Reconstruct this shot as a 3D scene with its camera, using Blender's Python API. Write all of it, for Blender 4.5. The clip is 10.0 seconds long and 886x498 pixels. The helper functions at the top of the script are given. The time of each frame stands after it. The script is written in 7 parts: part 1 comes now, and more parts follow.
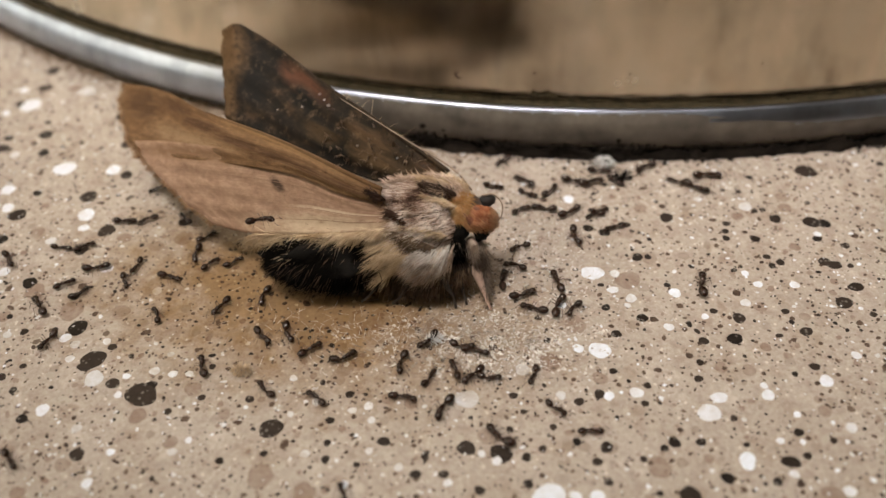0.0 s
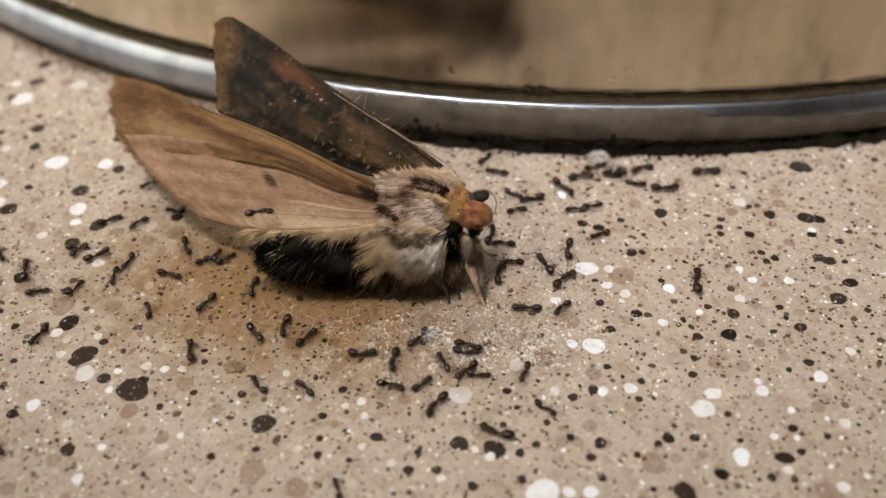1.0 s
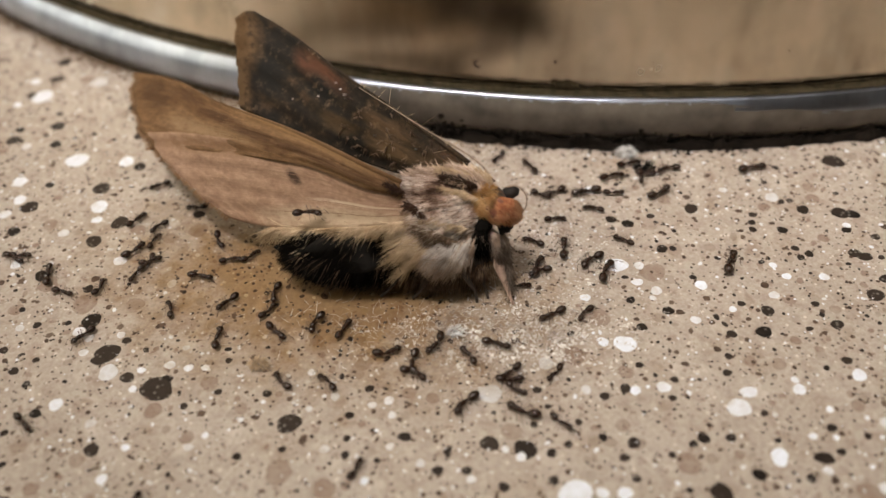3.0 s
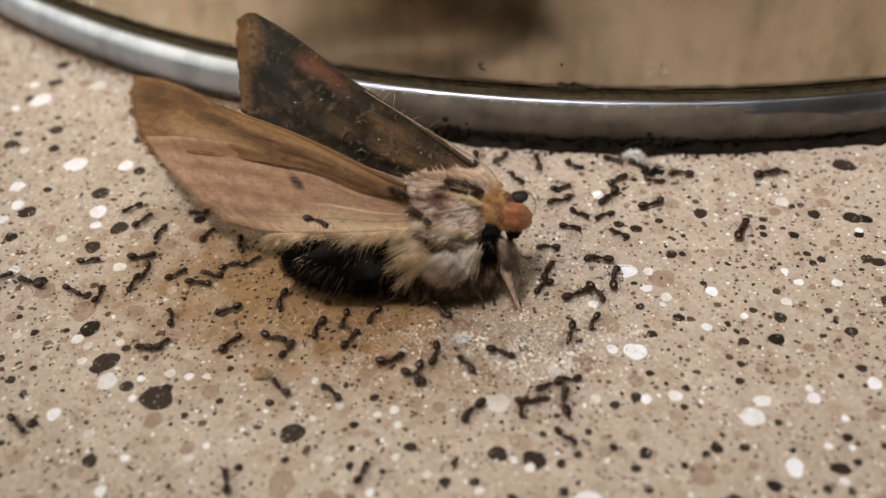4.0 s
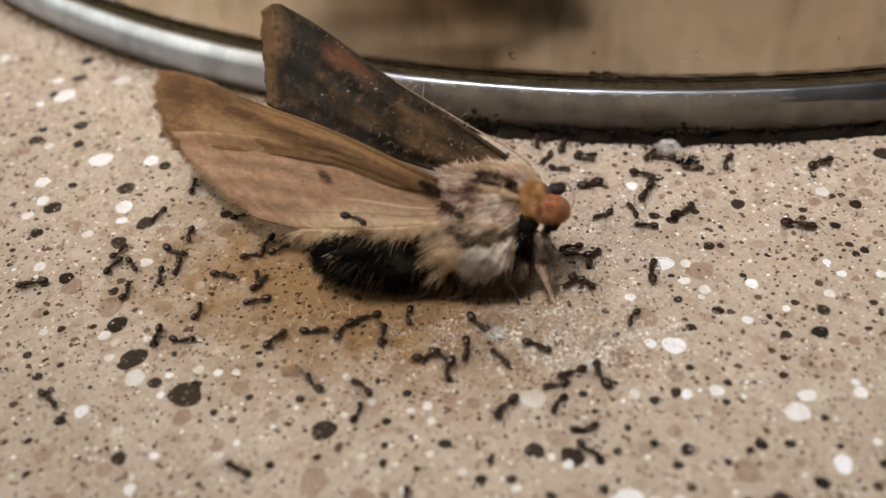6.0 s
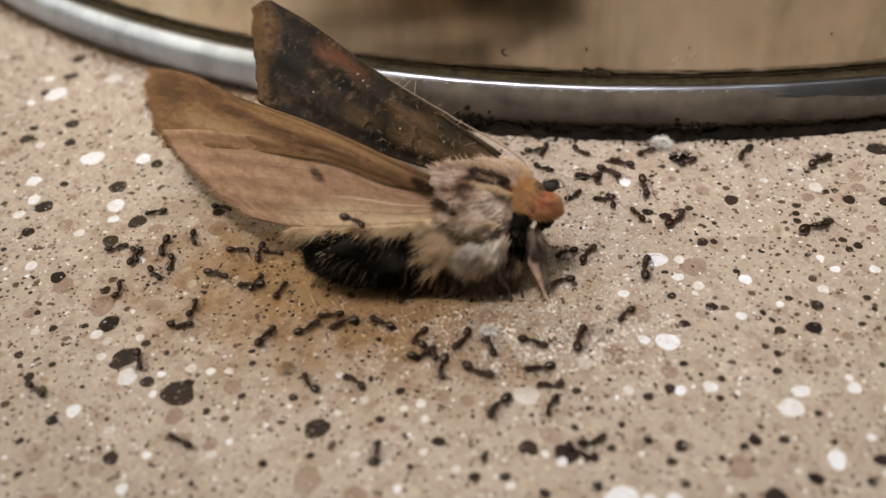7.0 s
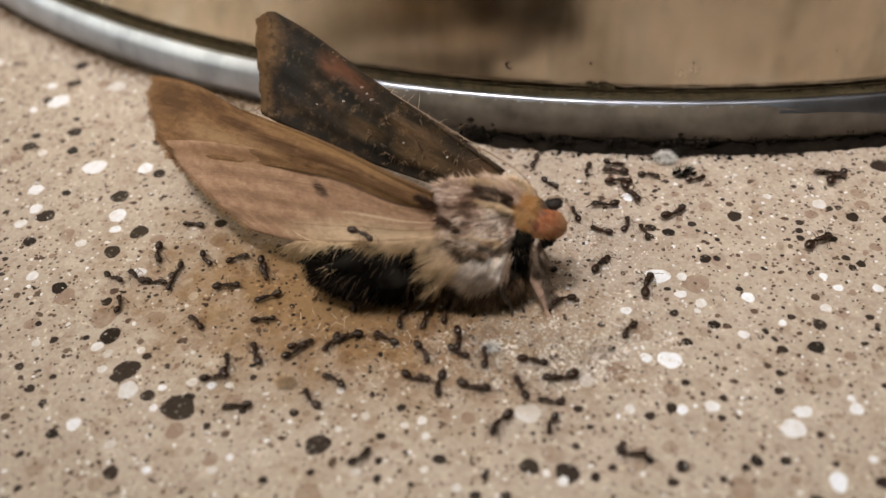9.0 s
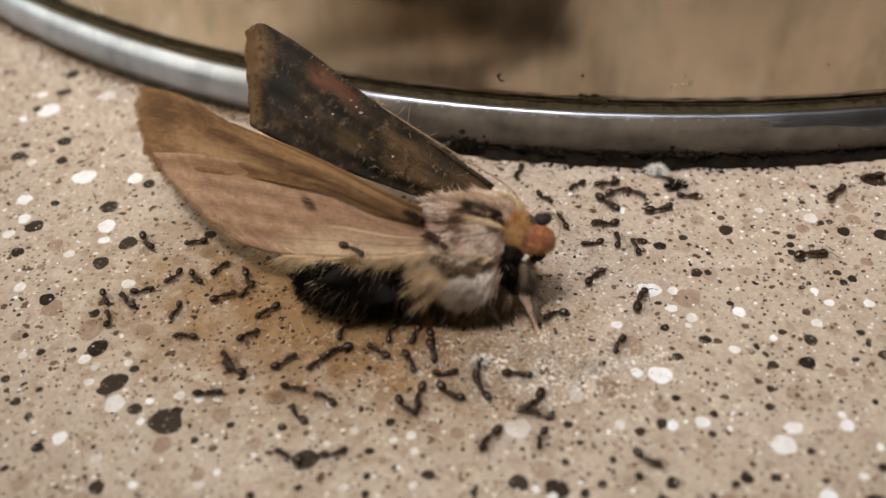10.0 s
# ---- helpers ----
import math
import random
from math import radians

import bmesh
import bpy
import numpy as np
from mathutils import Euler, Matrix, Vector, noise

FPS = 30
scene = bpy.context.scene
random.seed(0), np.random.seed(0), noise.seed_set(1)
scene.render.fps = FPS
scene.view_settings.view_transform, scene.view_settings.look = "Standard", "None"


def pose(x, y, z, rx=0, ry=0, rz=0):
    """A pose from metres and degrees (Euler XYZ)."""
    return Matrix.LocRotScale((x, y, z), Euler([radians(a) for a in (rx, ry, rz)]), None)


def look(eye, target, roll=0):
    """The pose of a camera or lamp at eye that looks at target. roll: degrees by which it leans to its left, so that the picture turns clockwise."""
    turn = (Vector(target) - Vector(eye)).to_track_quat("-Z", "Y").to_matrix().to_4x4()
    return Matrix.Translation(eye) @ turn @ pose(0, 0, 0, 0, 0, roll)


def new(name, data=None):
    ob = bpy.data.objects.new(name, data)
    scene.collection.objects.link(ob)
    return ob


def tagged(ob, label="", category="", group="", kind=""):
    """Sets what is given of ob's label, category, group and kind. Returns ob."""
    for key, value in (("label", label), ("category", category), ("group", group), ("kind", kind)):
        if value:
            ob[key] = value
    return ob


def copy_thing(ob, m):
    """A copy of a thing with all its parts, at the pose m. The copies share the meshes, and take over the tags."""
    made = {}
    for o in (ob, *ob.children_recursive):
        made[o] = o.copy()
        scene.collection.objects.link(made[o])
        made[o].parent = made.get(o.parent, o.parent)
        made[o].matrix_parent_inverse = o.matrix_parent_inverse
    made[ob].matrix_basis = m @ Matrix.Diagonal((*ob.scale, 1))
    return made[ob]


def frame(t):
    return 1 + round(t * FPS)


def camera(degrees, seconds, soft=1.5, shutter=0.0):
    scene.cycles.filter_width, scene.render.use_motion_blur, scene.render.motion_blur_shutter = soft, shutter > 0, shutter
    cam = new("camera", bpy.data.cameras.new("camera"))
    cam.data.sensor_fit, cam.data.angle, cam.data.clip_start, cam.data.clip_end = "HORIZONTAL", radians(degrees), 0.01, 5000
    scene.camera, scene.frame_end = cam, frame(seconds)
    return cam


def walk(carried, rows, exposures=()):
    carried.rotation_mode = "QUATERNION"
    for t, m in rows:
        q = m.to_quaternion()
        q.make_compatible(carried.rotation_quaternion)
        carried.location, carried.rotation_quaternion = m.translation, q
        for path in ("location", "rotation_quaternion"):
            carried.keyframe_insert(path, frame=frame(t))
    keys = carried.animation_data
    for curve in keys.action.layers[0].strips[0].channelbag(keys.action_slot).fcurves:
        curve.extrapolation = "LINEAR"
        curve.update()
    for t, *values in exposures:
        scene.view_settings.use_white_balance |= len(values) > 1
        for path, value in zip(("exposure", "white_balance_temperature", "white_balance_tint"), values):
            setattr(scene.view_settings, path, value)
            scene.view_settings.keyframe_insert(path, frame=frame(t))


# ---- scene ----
MM = 0.001
cam = camera(50.0, 10.0, soft=1.5)
PATH = [
    (0, (0.001904, -0.056369, 0.057580), (0.000022, 0.004251, 0), -1.766),
    (0.5, (0.002055, -0.056242, 0.057552), (0.000201, 0.004059, 0), -1.791),
    (1, (0.001993, -0.056219, 0.057258), (0.000575, 0.003619, 0), -1.364),
    (1.5, (0.001723, -0.056220, 0.057033), (0.000222, 0.003095, 0), -1.675),
    (2, (0.001440, -0.056034, 0.056758), (-0.000629, 0.003303, 0), -1.824),
    (2.5, (0.001085, -0.055860, 0.056346), (-0.001491, 0.003091, 0), -2.314),
    (4, (0.000255, -0.054376, 0.055078), (-0.002131, 0.003951, 0), -2.250),
    (4.5, (-0.000325, -0.053921, 0.054384), (-0.003299, 0.003963, 0), -2.827),
    (5, (-0.000625, -0.053781, 0.054085), (-0.003936, 0.004273, 0), -3.081),
    (5.5, (-0.000906, -0.053702, 0.053799), (-0.004919, 0.003683, 0), -3.653),
    (7, (-0.000662, -0.053454, 0.053400), (-0.004133, 0.002844, 0), -3.673),
    (7.5, (-0.000783, -0.053467, 0.053540), (-0.004602, 0.002891, 0), -3.815),
    (8, (-0.000689, -0.053271, 0.053680), (-0.004411, 0.003356, 0), -3.640),
    (8.5, (-0.000844, -0.052705, 0.053447), (-0.004894, 0.002606, 0), -3.901),
    (9, (-0.000801, -0.052502, 0.054187), (-0.004354, 0.004522, 0), -3.163),
    (9.5, (-0.000542, -0.052030, 0.054459), (-0.003751, 0.006204, 0), -2.536),
    (10, (-0.000541, -0.051886, 0.054344), (-0.003612, 0.006045, 0), -2.545),
]
walk(cam, [(t, look(e, g, r)) for t, e, g, r in PATH])
# depth of field of the close-up lens
cam.data.dof.use_dof = True
cam.data.dof.focus_distance = 0.0775
cam.data.dof.aperture_fstop = 21.0

# ---- world and light ----
world = bpy.data.worlds.new("world")
scene.world = world
world.use_nodes = True
_sky = world.node_tree.nodes.new("ShaderNodeTexSky")
_sky.sky_type, _sky.sun_disc = "NISHITA", False
_sky.sun_elevation, _sky.sun_rotation = radians(35), radians(250)
world.node_tree.links.new(_sky.outputs[0], world.node_tree.nodes["Background"].inputs[0])
world.node_tree.nodes["Background"].inputs[1].default_value = 0.1


def area(name, at, target, sx, sy, watts, colour):
    data = bpy.data.lights.new(name, "AREA")
    data.shape, data.size, data.size_y, data.energy, data.color = "RECTANGLE", sx, sy, watts, colour
    ob = new(name, data)
    ob.matrix_basis = look(at, target)
    return ob


area("window_daylight", (-1.42, -0.2, 0.85), (0, 0, 0.1), 1.4, 1.25, 10.9, (1.0, 0.89, 0.60))
area("ceiling_lamp_light", (0.18, 0.10, 1.52), (0.05, 0.05, 0), 0.7, 0.6, 1.9, (0.95, 0.95, 1.0))
# added unseen narrow spot, aimed at the pot to brighten the far worktop
_spot = bpy.data.lights.new("added_spot", "SPOT")
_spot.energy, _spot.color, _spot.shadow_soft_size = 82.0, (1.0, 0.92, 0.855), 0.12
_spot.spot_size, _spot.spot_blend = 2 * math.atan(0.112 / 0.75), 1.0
new("added_spot", _spot).matrix_basis = look((-0.13, -0.05, 0.74), (0.020, 0.094, 0))
scene.view_settings.exposure = 0.0


# ---- materials ----
def mat(name):
    m = bpy.data.materials.new(name)
    m.use_nodes = True
    t = m.node_tree
    return m, t, t.nodes["Principled BSDF"]


def node(t, kind, **values):
    n = t.nodes.new(kind)
    for k, v in values.items():
        if k in n.inputs:
            n.inputs[k].default_value = v
    return n


def coords(t, scale=(1, 1, 1), uv=False):
    c = t.nodes.new("ShaderNodeTexCoord")
    m = t.nodes.new("ShaderNodeMapping")
    m.inputs["Scale"].default_value = scale
    t.links.new(c.outputs["UV" if uv else "Object"], m.inputs[0])
    return m.outputs[0]


def noisy(t, vec, scale, detail=4.0, rough=0.55, dist=0.0):
    n = node(t, "ShaderNodeTexNoise", Scale=scale, Detail=detail, Roughness=rough, Distortion=dist)
    t.links.new(vec, n.inputs["Vector"])
    return n.outputs["Fac"]


def ramp(t, fac, stops):
    r = t.nodes.new("ShaderNodeValToRGB")
    el = r.color_ramp.elements
    el[0].position, el[0].color = stops[0][0], (*stops[0][1], 1)
    el[1].position, el[1].color = stops[-1][0], (*stops[-1][1], 1)
    for p, c in stops[1:-1]:
        e = el.new(p)
        e.color = (*c, 1)
    t.links.new(fac, r.inputs[0])
    return r.outputs[0]


def mixed(t, fac, a, b, mode="MIX"):
    m = t.nodes.new("ShaderNodeMix")
    m.data_type, m.blend_type = "RGBA", mode
    for sock, v in ((m.inputs[0], fac), (m.inputs[6], a), (m.inputs[7], b)):
        if isinstance(v, (int, float)):
            sock.default_value = v
        elif isinstance(v, tuple):
            sock.default_value = (*v, 1)
        else:
            t.links.new(v, sock)
    return m.outputs[2]


def bumped(t, bsdf, height, strength, distance):
    b = node(t, "ShaderNodeBump", Strength=strength, Distance=distance)
    t.links.new(height, b.inputs["Height"])
    t.links.new(b.outputs[0], bsdf.inputs["Normal"])


def plain(name, colour, rough=0.5, metal=0.0, vary=0.25, scale=900.0, bump=0.0):
    m, t, b = mat(name)
    f = noisy(t, coords(t), scale)
    lo = tuple(c * (1 - vary) for c in colour)
    hi = tuple(min(1, c * (1 + vary)) for c in colour)
    t.links.new(ramp(t, f, [(0.3, lo), (0.7, hi)]), b.inputs["Base Color"])
    b.inputs["Roughness"].default_value, b.inputs["Metallic"].default_value = rough, metal
    if bump:
        bumped(t, b, f, bump, 0.0002)
    return m


def spilled(t, body):
    """The dried yellowish spill round the dead insect, over stone and chips alike."""
    geo = t.nodes.new("ShaderNodeNewGeometry")
    grad = t.nodes.new("ShaderNodeTexGradient")
    grad.gradient_type = "SPHERICAL"
    mp = t.nodes.new("ShaderNodeMapping")
    mp.vector_type = "TEXTURE"
    mp.inputs["Location"].default_value = (-0.0118, -0.0010, 0)
    mp.inputs["Rotation"].default_value = (0, 0, radians(-14))
    mp.inputs["Scale"].default_value = (0.0255, 0.0138, 0.02)
    t.links.new(geo.outputs["Position"], mp.inputs[0])
    t.links.new(mp.outputs[0], grad.inputs[0])
    w = node(t, "ShaderNodeMath")
    w.operation = "MULTIPLY_ADD"
    t.links.new(noisy(t, geo.outputs["Position"], 380, 6, 0.7), w.inputs[0])
    w.inputs[1].default_value = 1.5
    w.inputs[2].default_value = -0.74
    s = node(t, "ShaderNodeMath")
    s.operation = "ADD"
    t.links.new(grad.outputs["Fac"], s.inputs[0])
    t.links.new(w.outputs[0], s.inputs[1])
    spill = ramp(t, s.outputs[0], [(0.06, (0, 0, 0)), (0.70, (1, 1, 1))])
    return mixed(t, spill, body, mixed(t, 1.0, body, (0.53, 0.38, 0.215), "MULTIPLY"))


def stone_material():
    """Speckled solid counter: beige body, fine grit, and a dried yellowish spill."""
    m, t, b = mat("speckled_counter")
    v = coords(t)
    body = ramp(t, noisy(t, v, 160, 5, 0.6), [(0.3, (0.335, 0.280, 0.238)), (0.7, (0.418, 0.366, 0.322))])
    grit = noisy(t, v, 2600, 3, 0.7)
    body = mixed(t, 0.22, body, ramp(t, grit, [(0.38, (0.26, 0.20, 0.15)), (0.5, (0.48, 0.40, 0.32)), (0.66, (0.72, 0.66, 0.58))]))
    vor = node(t, "ShaderNodeTexVoronoi", Scale=1500.0)
    t.links.new(v, vor.inputs["Vector"])
    dots = ramp(t, vor.outputs["Distance"], [(0.16, (1, 1, 1)), (0.22, (0, 0, 0))])
    body = mixed(t, dots, body, mixed(t, ramp(t, vor.outputs["Color"], [(0.45, (0, 0, 0)), (0.55, (1, 1, 1))]), (0.13, 0.10, 0.08), (0.60, 0.54, 0.48)))
    # soft brown and pinkish clouding between the chips
    patch = ramp(t, noisy(t, v, 520, 4, 0.7, 0.4), [(0.52, (0, 0, 0)), (0.72, (0.68, 0.68, 0.68))])
    body = mixed(t, patch, body, (0.245, 0.170, 0.125))
    pale = ramp(t, noisy(t, coords(t, (1.3, 0.9, 1)), 410, 4, 0.7, 0.3), [(0.55, (0, 0, 0)), (0.75, (0.6, 0.6, 0.6))])
    body = mixed(t, pale, body, (0.60, 0.55, 0.49))
    body = spilled(t, body)
    t.links.new(body, b.inputs["Base Color"])
    t.links.new(ramp(t, noisy(t, v, 300, 3), [(0.3, (0.30, 0.30, 0.30)), (0.7, (0.48, 0.48, 0.48))]), b.inputs["Roughness"])
    b.inputs["Specular IOR Level"].default_value = 0.4
    bumped(t, b, grit, 0.12, 0.00006)
    return m


def chip_material(name, stops, rough, specks=0.0, gloss=0.25, cloudy=0.35):
    """A chip in the resin: each has its own depth of colour, cloudy inside, some with pale inclusions."""
    m, t, b = mat(name)
    info = t.nodes.new("ShaderNodeObjectInfo")
    geo = t.nodes.new("ShaderNodeNewGeometry")
    add = node(t, "ShaderNodeMath")
    t.links.new(info.outputs["Random"], add.inputs[0])
    t.links.new(geo.outputs["Random Per Island"], add.inputs[1])
    fr = node(t, "ShaderNodeMath")
    fr.operation = "FRACT"
    t.links.new(add.outputs[0], fr.inputs[0])
    base = ramp(t, fr.outputs[0], stops)
    cloud = noisy(t, geo.outputs["Position"], 1500, 4, 0.65)
    base = mixed(t, cloudy, base, ramp(t, cloud, [(0.34, stops[0][1]), (0.66, stops[-1][1])]))
    if specks:
        vor = node(t, "ShaderNodeTexVoronoi", Scale=1900.0)
        t.links.new(geo.outputs["Position"], vor.inputs["Vector"])
        base = mixed(t, ramp(t, vor.outputs["Distance"], [(0.14, (specks,) * 3), (0.30, (0, 0, 0))]), base, (0.30, 0.28, 0.25))
    t.links.new(spilled(t, base), b.inputs["Base Color"])
    b.inputs["Roughness"].default_value = rough
    b.inputs["Specular IOR Level"].default_value = gloss
    bumped(t, b, cloud, 0.2, 0.00005)
    return m


def steel_material(name, rough_lo, rough_hi, tint_lo, tint_hi, streak, stain=0.0):
    m, t, b = mat(name)
    v = coords(t, (1, 1, streak))
    blot = noisy(t, v, 70, 6, 0.65, 0.6)
    fine = noisy(t, coords(t, (1, 1, 0.05)), 900, 3)
    col = mixed(t, 0.25, ramp(t, blot, [(0.34, tint_lo), (0.60, tint_hi)]), ramp(t, fine, [(0.3, tint_lo), (0.7, tint_hi)]))
    cloud = noisy(t, coords(t, (1, 1, 0.5)), 170, 5, 0.6, 0.15)
    if stain:
        col = mixed(t, stain, col, mixed(t, 1.0, col, ramp(t, cloud, [(0.37, (0.50, 0.49, 0.45)), (0.46, (0.88, 0.83, 0.77)), (0.53, (1.0, 0.94, 0.88)), (0.63, (1.14, 1.16, 1.18))]), "MULTIPLY"))
    t.links.new(col, b.inputs["Base Color"])
    t.links.new(ramp(t, cloud, [(0.3, (rough_lo,) * 3), (0.7, (rough_hi,) * 3)]), b.inputs["Roughness"])
    b.inputs["Metallic"].default_value = 1.0
    bumped(t, b, blot, 0.25, 0.0004)
    return m


def wing_material(name, stops, band, spots, streaky=0.45, flecks=0.0):
    """Scales in streaks from root to margin (uv: x along the wing, y from front to hind edge)."""
    m, t, b = mat(name)
    streak = noisy(t, coords(t, (1.6, 30, 1), True), 3.0, 6, 0.65, 0.5)
    blotch = noisy(t, coords(t, (7, 4, 1), True), 2.0, 6, 0.7, 0.8)
    fine = noisy(t, coords(t), 2200, 3, 0.7)
    col = mixed(t, streaky, ramp(t, blotch, stops), ramp(t, streak, stops))
    for scale, amount in band:
        col = mixed(t, amount, col, ramp(t, noisy(t, coords(t), scale, 5, 0.7), stops))
    for (u, w, ru, rw, colour) in spots:
        mp = t.nodes.new("ShaderNodeMapping")
        mp.vector_type = "TEXTURE"
        mp.inputs["Location"].default_value = (u, w, 0)
        mp.inputs["Scale"].default_value = (ru, rw, 1)
        c = t.nodes.new("ShaderNodeTexCoord")
        t.links.new(c.outputs["UV"], mp.inputs[0])
        g = t.nodes.new("ShaderNodeTexGradient")
        g.gradient_type = "SPHERICAL"
        t.links.new(mp.outputs[0], g.inputs[0])
        mul = node(t, "ShaderNodeMath")
        mul.operation = "MULTIPLY"
        t.links.new(g.outputs["Fac"], mul.inputs[0])
        t.links.new(ramp(t, noisy(t, coords(t, (10, 8, 1), True), 2.5, 4), [(0.3, (0.5, 0.5, 0.5)), (0.6, (2.2, 2.2, 2.2))]), mul.inputs[1])
        mul.use_clamp = True
        col = mixed(t, mul.outputs[0], col, colour)
    if flecks:
        col = mixed(t, ramp(t, noisy(t, coords(t), 950, 5, 0.75, 0.0), [(0.56, (0, 0, 0)), (0.68, (flecks,) * 3)]), col, (0.17, 0.11, 0.06))
    col = mixed(t, 0.35, col, mixed(t, 1.0, col, ramp(t, fine, [(0.3, (0.45, 0.42, 0.4)), (0.7, (1.0, 1.0, 1.0))]), "MULTIPLY"))
    t.links.new(col, b.inputs["Base Color"])
    b.inputs["Roughness"].default_value = 0.62
    b.inputs["Specular IOR Level"].default_value = 0.15
    bumped(t, b, streak, 0.3, 0.00025)
    return m


def hair_material(name, stops, rough=0.6):
    m, t, b = mat(name)
    geo = t.nodes.new("ShaderNodeNewGeometry")
    patch = noisy(t, coords(t), 300, 4, 0.6)
    mx = node(t, "ShaderNodeMath")
    mx.operation = "MULTIPLY_ADD"
    t.links.new(geo.outputs["Random Per Island"], mx.inputs[0])
    mx.inputs[1].default_value = 0.16
    t.links.new(patch, mx.inputs[2])
    sb = node(t, "ShaderNodeMath")
    sb.operation = "SUBTRACT"
    t.links.new(mx.outputs[0], sb.inputs[0])
    sb.inputs[1].default_value = 0.08
    t.links.new(ramp(t, sb.outputs[0], stops), b.inputs["Base Color"])
    b.inputs["Roughness"].default_value = rough
    b.inputs["Specular IOR Level"].default_value = 0.2
    return m


STONE = stone_material()
CHIP = {
    "white": chip_material("white_chip", [(0.0, (0.48, 0.46, 0.44)), (0.35, (0.66, 0.67, 0.70)), (1.0, (0.80, 0.86, 0.97))], 0.3),
    "dark": chip_material("dark_chip", [(0.0, (0.007, 0.0055, 0.005)), (0.45, (0.020, 0.0135, 0.010)), (1.0, (0.044, 0.032, 0.025))], 0.35, 0.5, 0.16),
    "grey": chip_material("grey_brown_chip", [(0.0, (0.030, 0.016, 0.010)), (0.5, (0.080, 0.047, 0.030)), (1.0, (0.17, 0.125, 0.092))], 0.45),
    "brown": chip_material("brown_chip", [(0.0, (0.225, 0.155, 0.120)), (0.5, (0.295, 0.228, 0.182)), (1.0, (0.36, 0.30, 0.25))], 0.4, 0.0, 0.25, 0.6),
    "faint": chip_material("faint_chip", [(0.0, (0.28, 0.220, 0.175)), (0.5, (0.36, 0.305, 0.26)), (1.0, (0.47, 0.425, 0.37))], 0.4),
}
STEEL = steel_material("brushed_steel", 0.14, 0.28, (0.48, 0.428, 0.338), (0.70, 0.62, 0.50), 0.28, 0.4)
RIM = steel_material("polished_steel_rim", 0.30, 0.40, (0.25, 0.28, 0.34), (0.41, 0.455, 0.545), 1.0, 0.5)
SEAM = plain("baked_dirt", (0.036, 0.028, 0.016), 0.9, 0, 0.6, 1400, 0.6)
SEAM.node_tree.nodes["Principled BSDF"].inputs["Specular IOR Level"].default_value = 0.08
RIM_DIRT_SHADE = plain("rim_dirt_and_reflection", (0.092, 0.077, 0.062), 0.5, 0, 0.45, 420, 0.3)
FOOT_DIRT_SHADE = plain("brown_dirt_and_shade", (0.13, 0.082, 0.045), 0.85, 0, 0.5, 1300, 0.4)
SCORCH = plain("scorched_speck", (0.055, 0.028, 0.018), 0.7, 0, 0.5, 1200, 0.4)
GRIME_SHADE = plain("burnt_grime_and_contact_shade", (0.012, 0.009, 0.007), 0.8, 0, 0.6, 700, 0.6)
GRIME_SHADE.node_tree.nodes["Principled BSDF"].inputs["Specular IOR Level"].default_value = 0.1
WING_FRONT = wing_material("tan_wing_scales", [(0.36, (0.06989, 0.03344, 0.01326)), (0.5, (0.1441, 0.07889, 0.03511)), (0.66, (0.2534, 0.1561, 0.08116))], [(900, 0.3)],
                           [(0.76, 0.14, 0.09, 0.16, (0.07659, 0.03825, 0.01696)), (0.66, 0.28, 0.09, 0.16, (0.07659, 0.03825, 0.01696)), (0.55, 0.42, 0.10, 0.16, (0.07659, 0.03825, 0.01696)), (0.43, 0.52, 0.10, 0.17, (0.07659, 0.03825, 0.01696)), (0.30, 0.60, 0.11, 0.18, (0.07659, 0.03825, 0.01696)), (0.16, 0.64, 0.11, 0.2, (0.07659, 0.03825, 0.01696)), (0.90, 0.25, 0.10, 0.3, (0.07426, 0.03859, 0.01716)), (0.3, 0.05, 0.35, 0.3, (0.2097, 0.1243, 0.0546)), (0.72, 0.62, 0.2, 0.2, (0.2359, 0.15, 0.08188))], 0.2)
WING_HIND = wing_material("pale_tan_wing_scales", [(0.36, (0.1695, 0.09835, 0.06009)), (0.5, (0.275, 0.1693, 0.1108)), (0.66, (0.4032, 0.2731, 0.1925))], [(900, 0.25)],
                          [(0.455, 0.36, 0.032, 0.13, (0.0552, 0.03128, 0.01958)), (0.3, 0.9, 0.45, 0.25, (0.4767, 0.3641, 0.2535)), (0.75, 0.12, 0.3, 0.12, (0.2017, 0.1183, 0.06572)), (0.2, 0.62, 0.28, 0.05, (0.4583, 0.355, 0.2535))], 0.34)
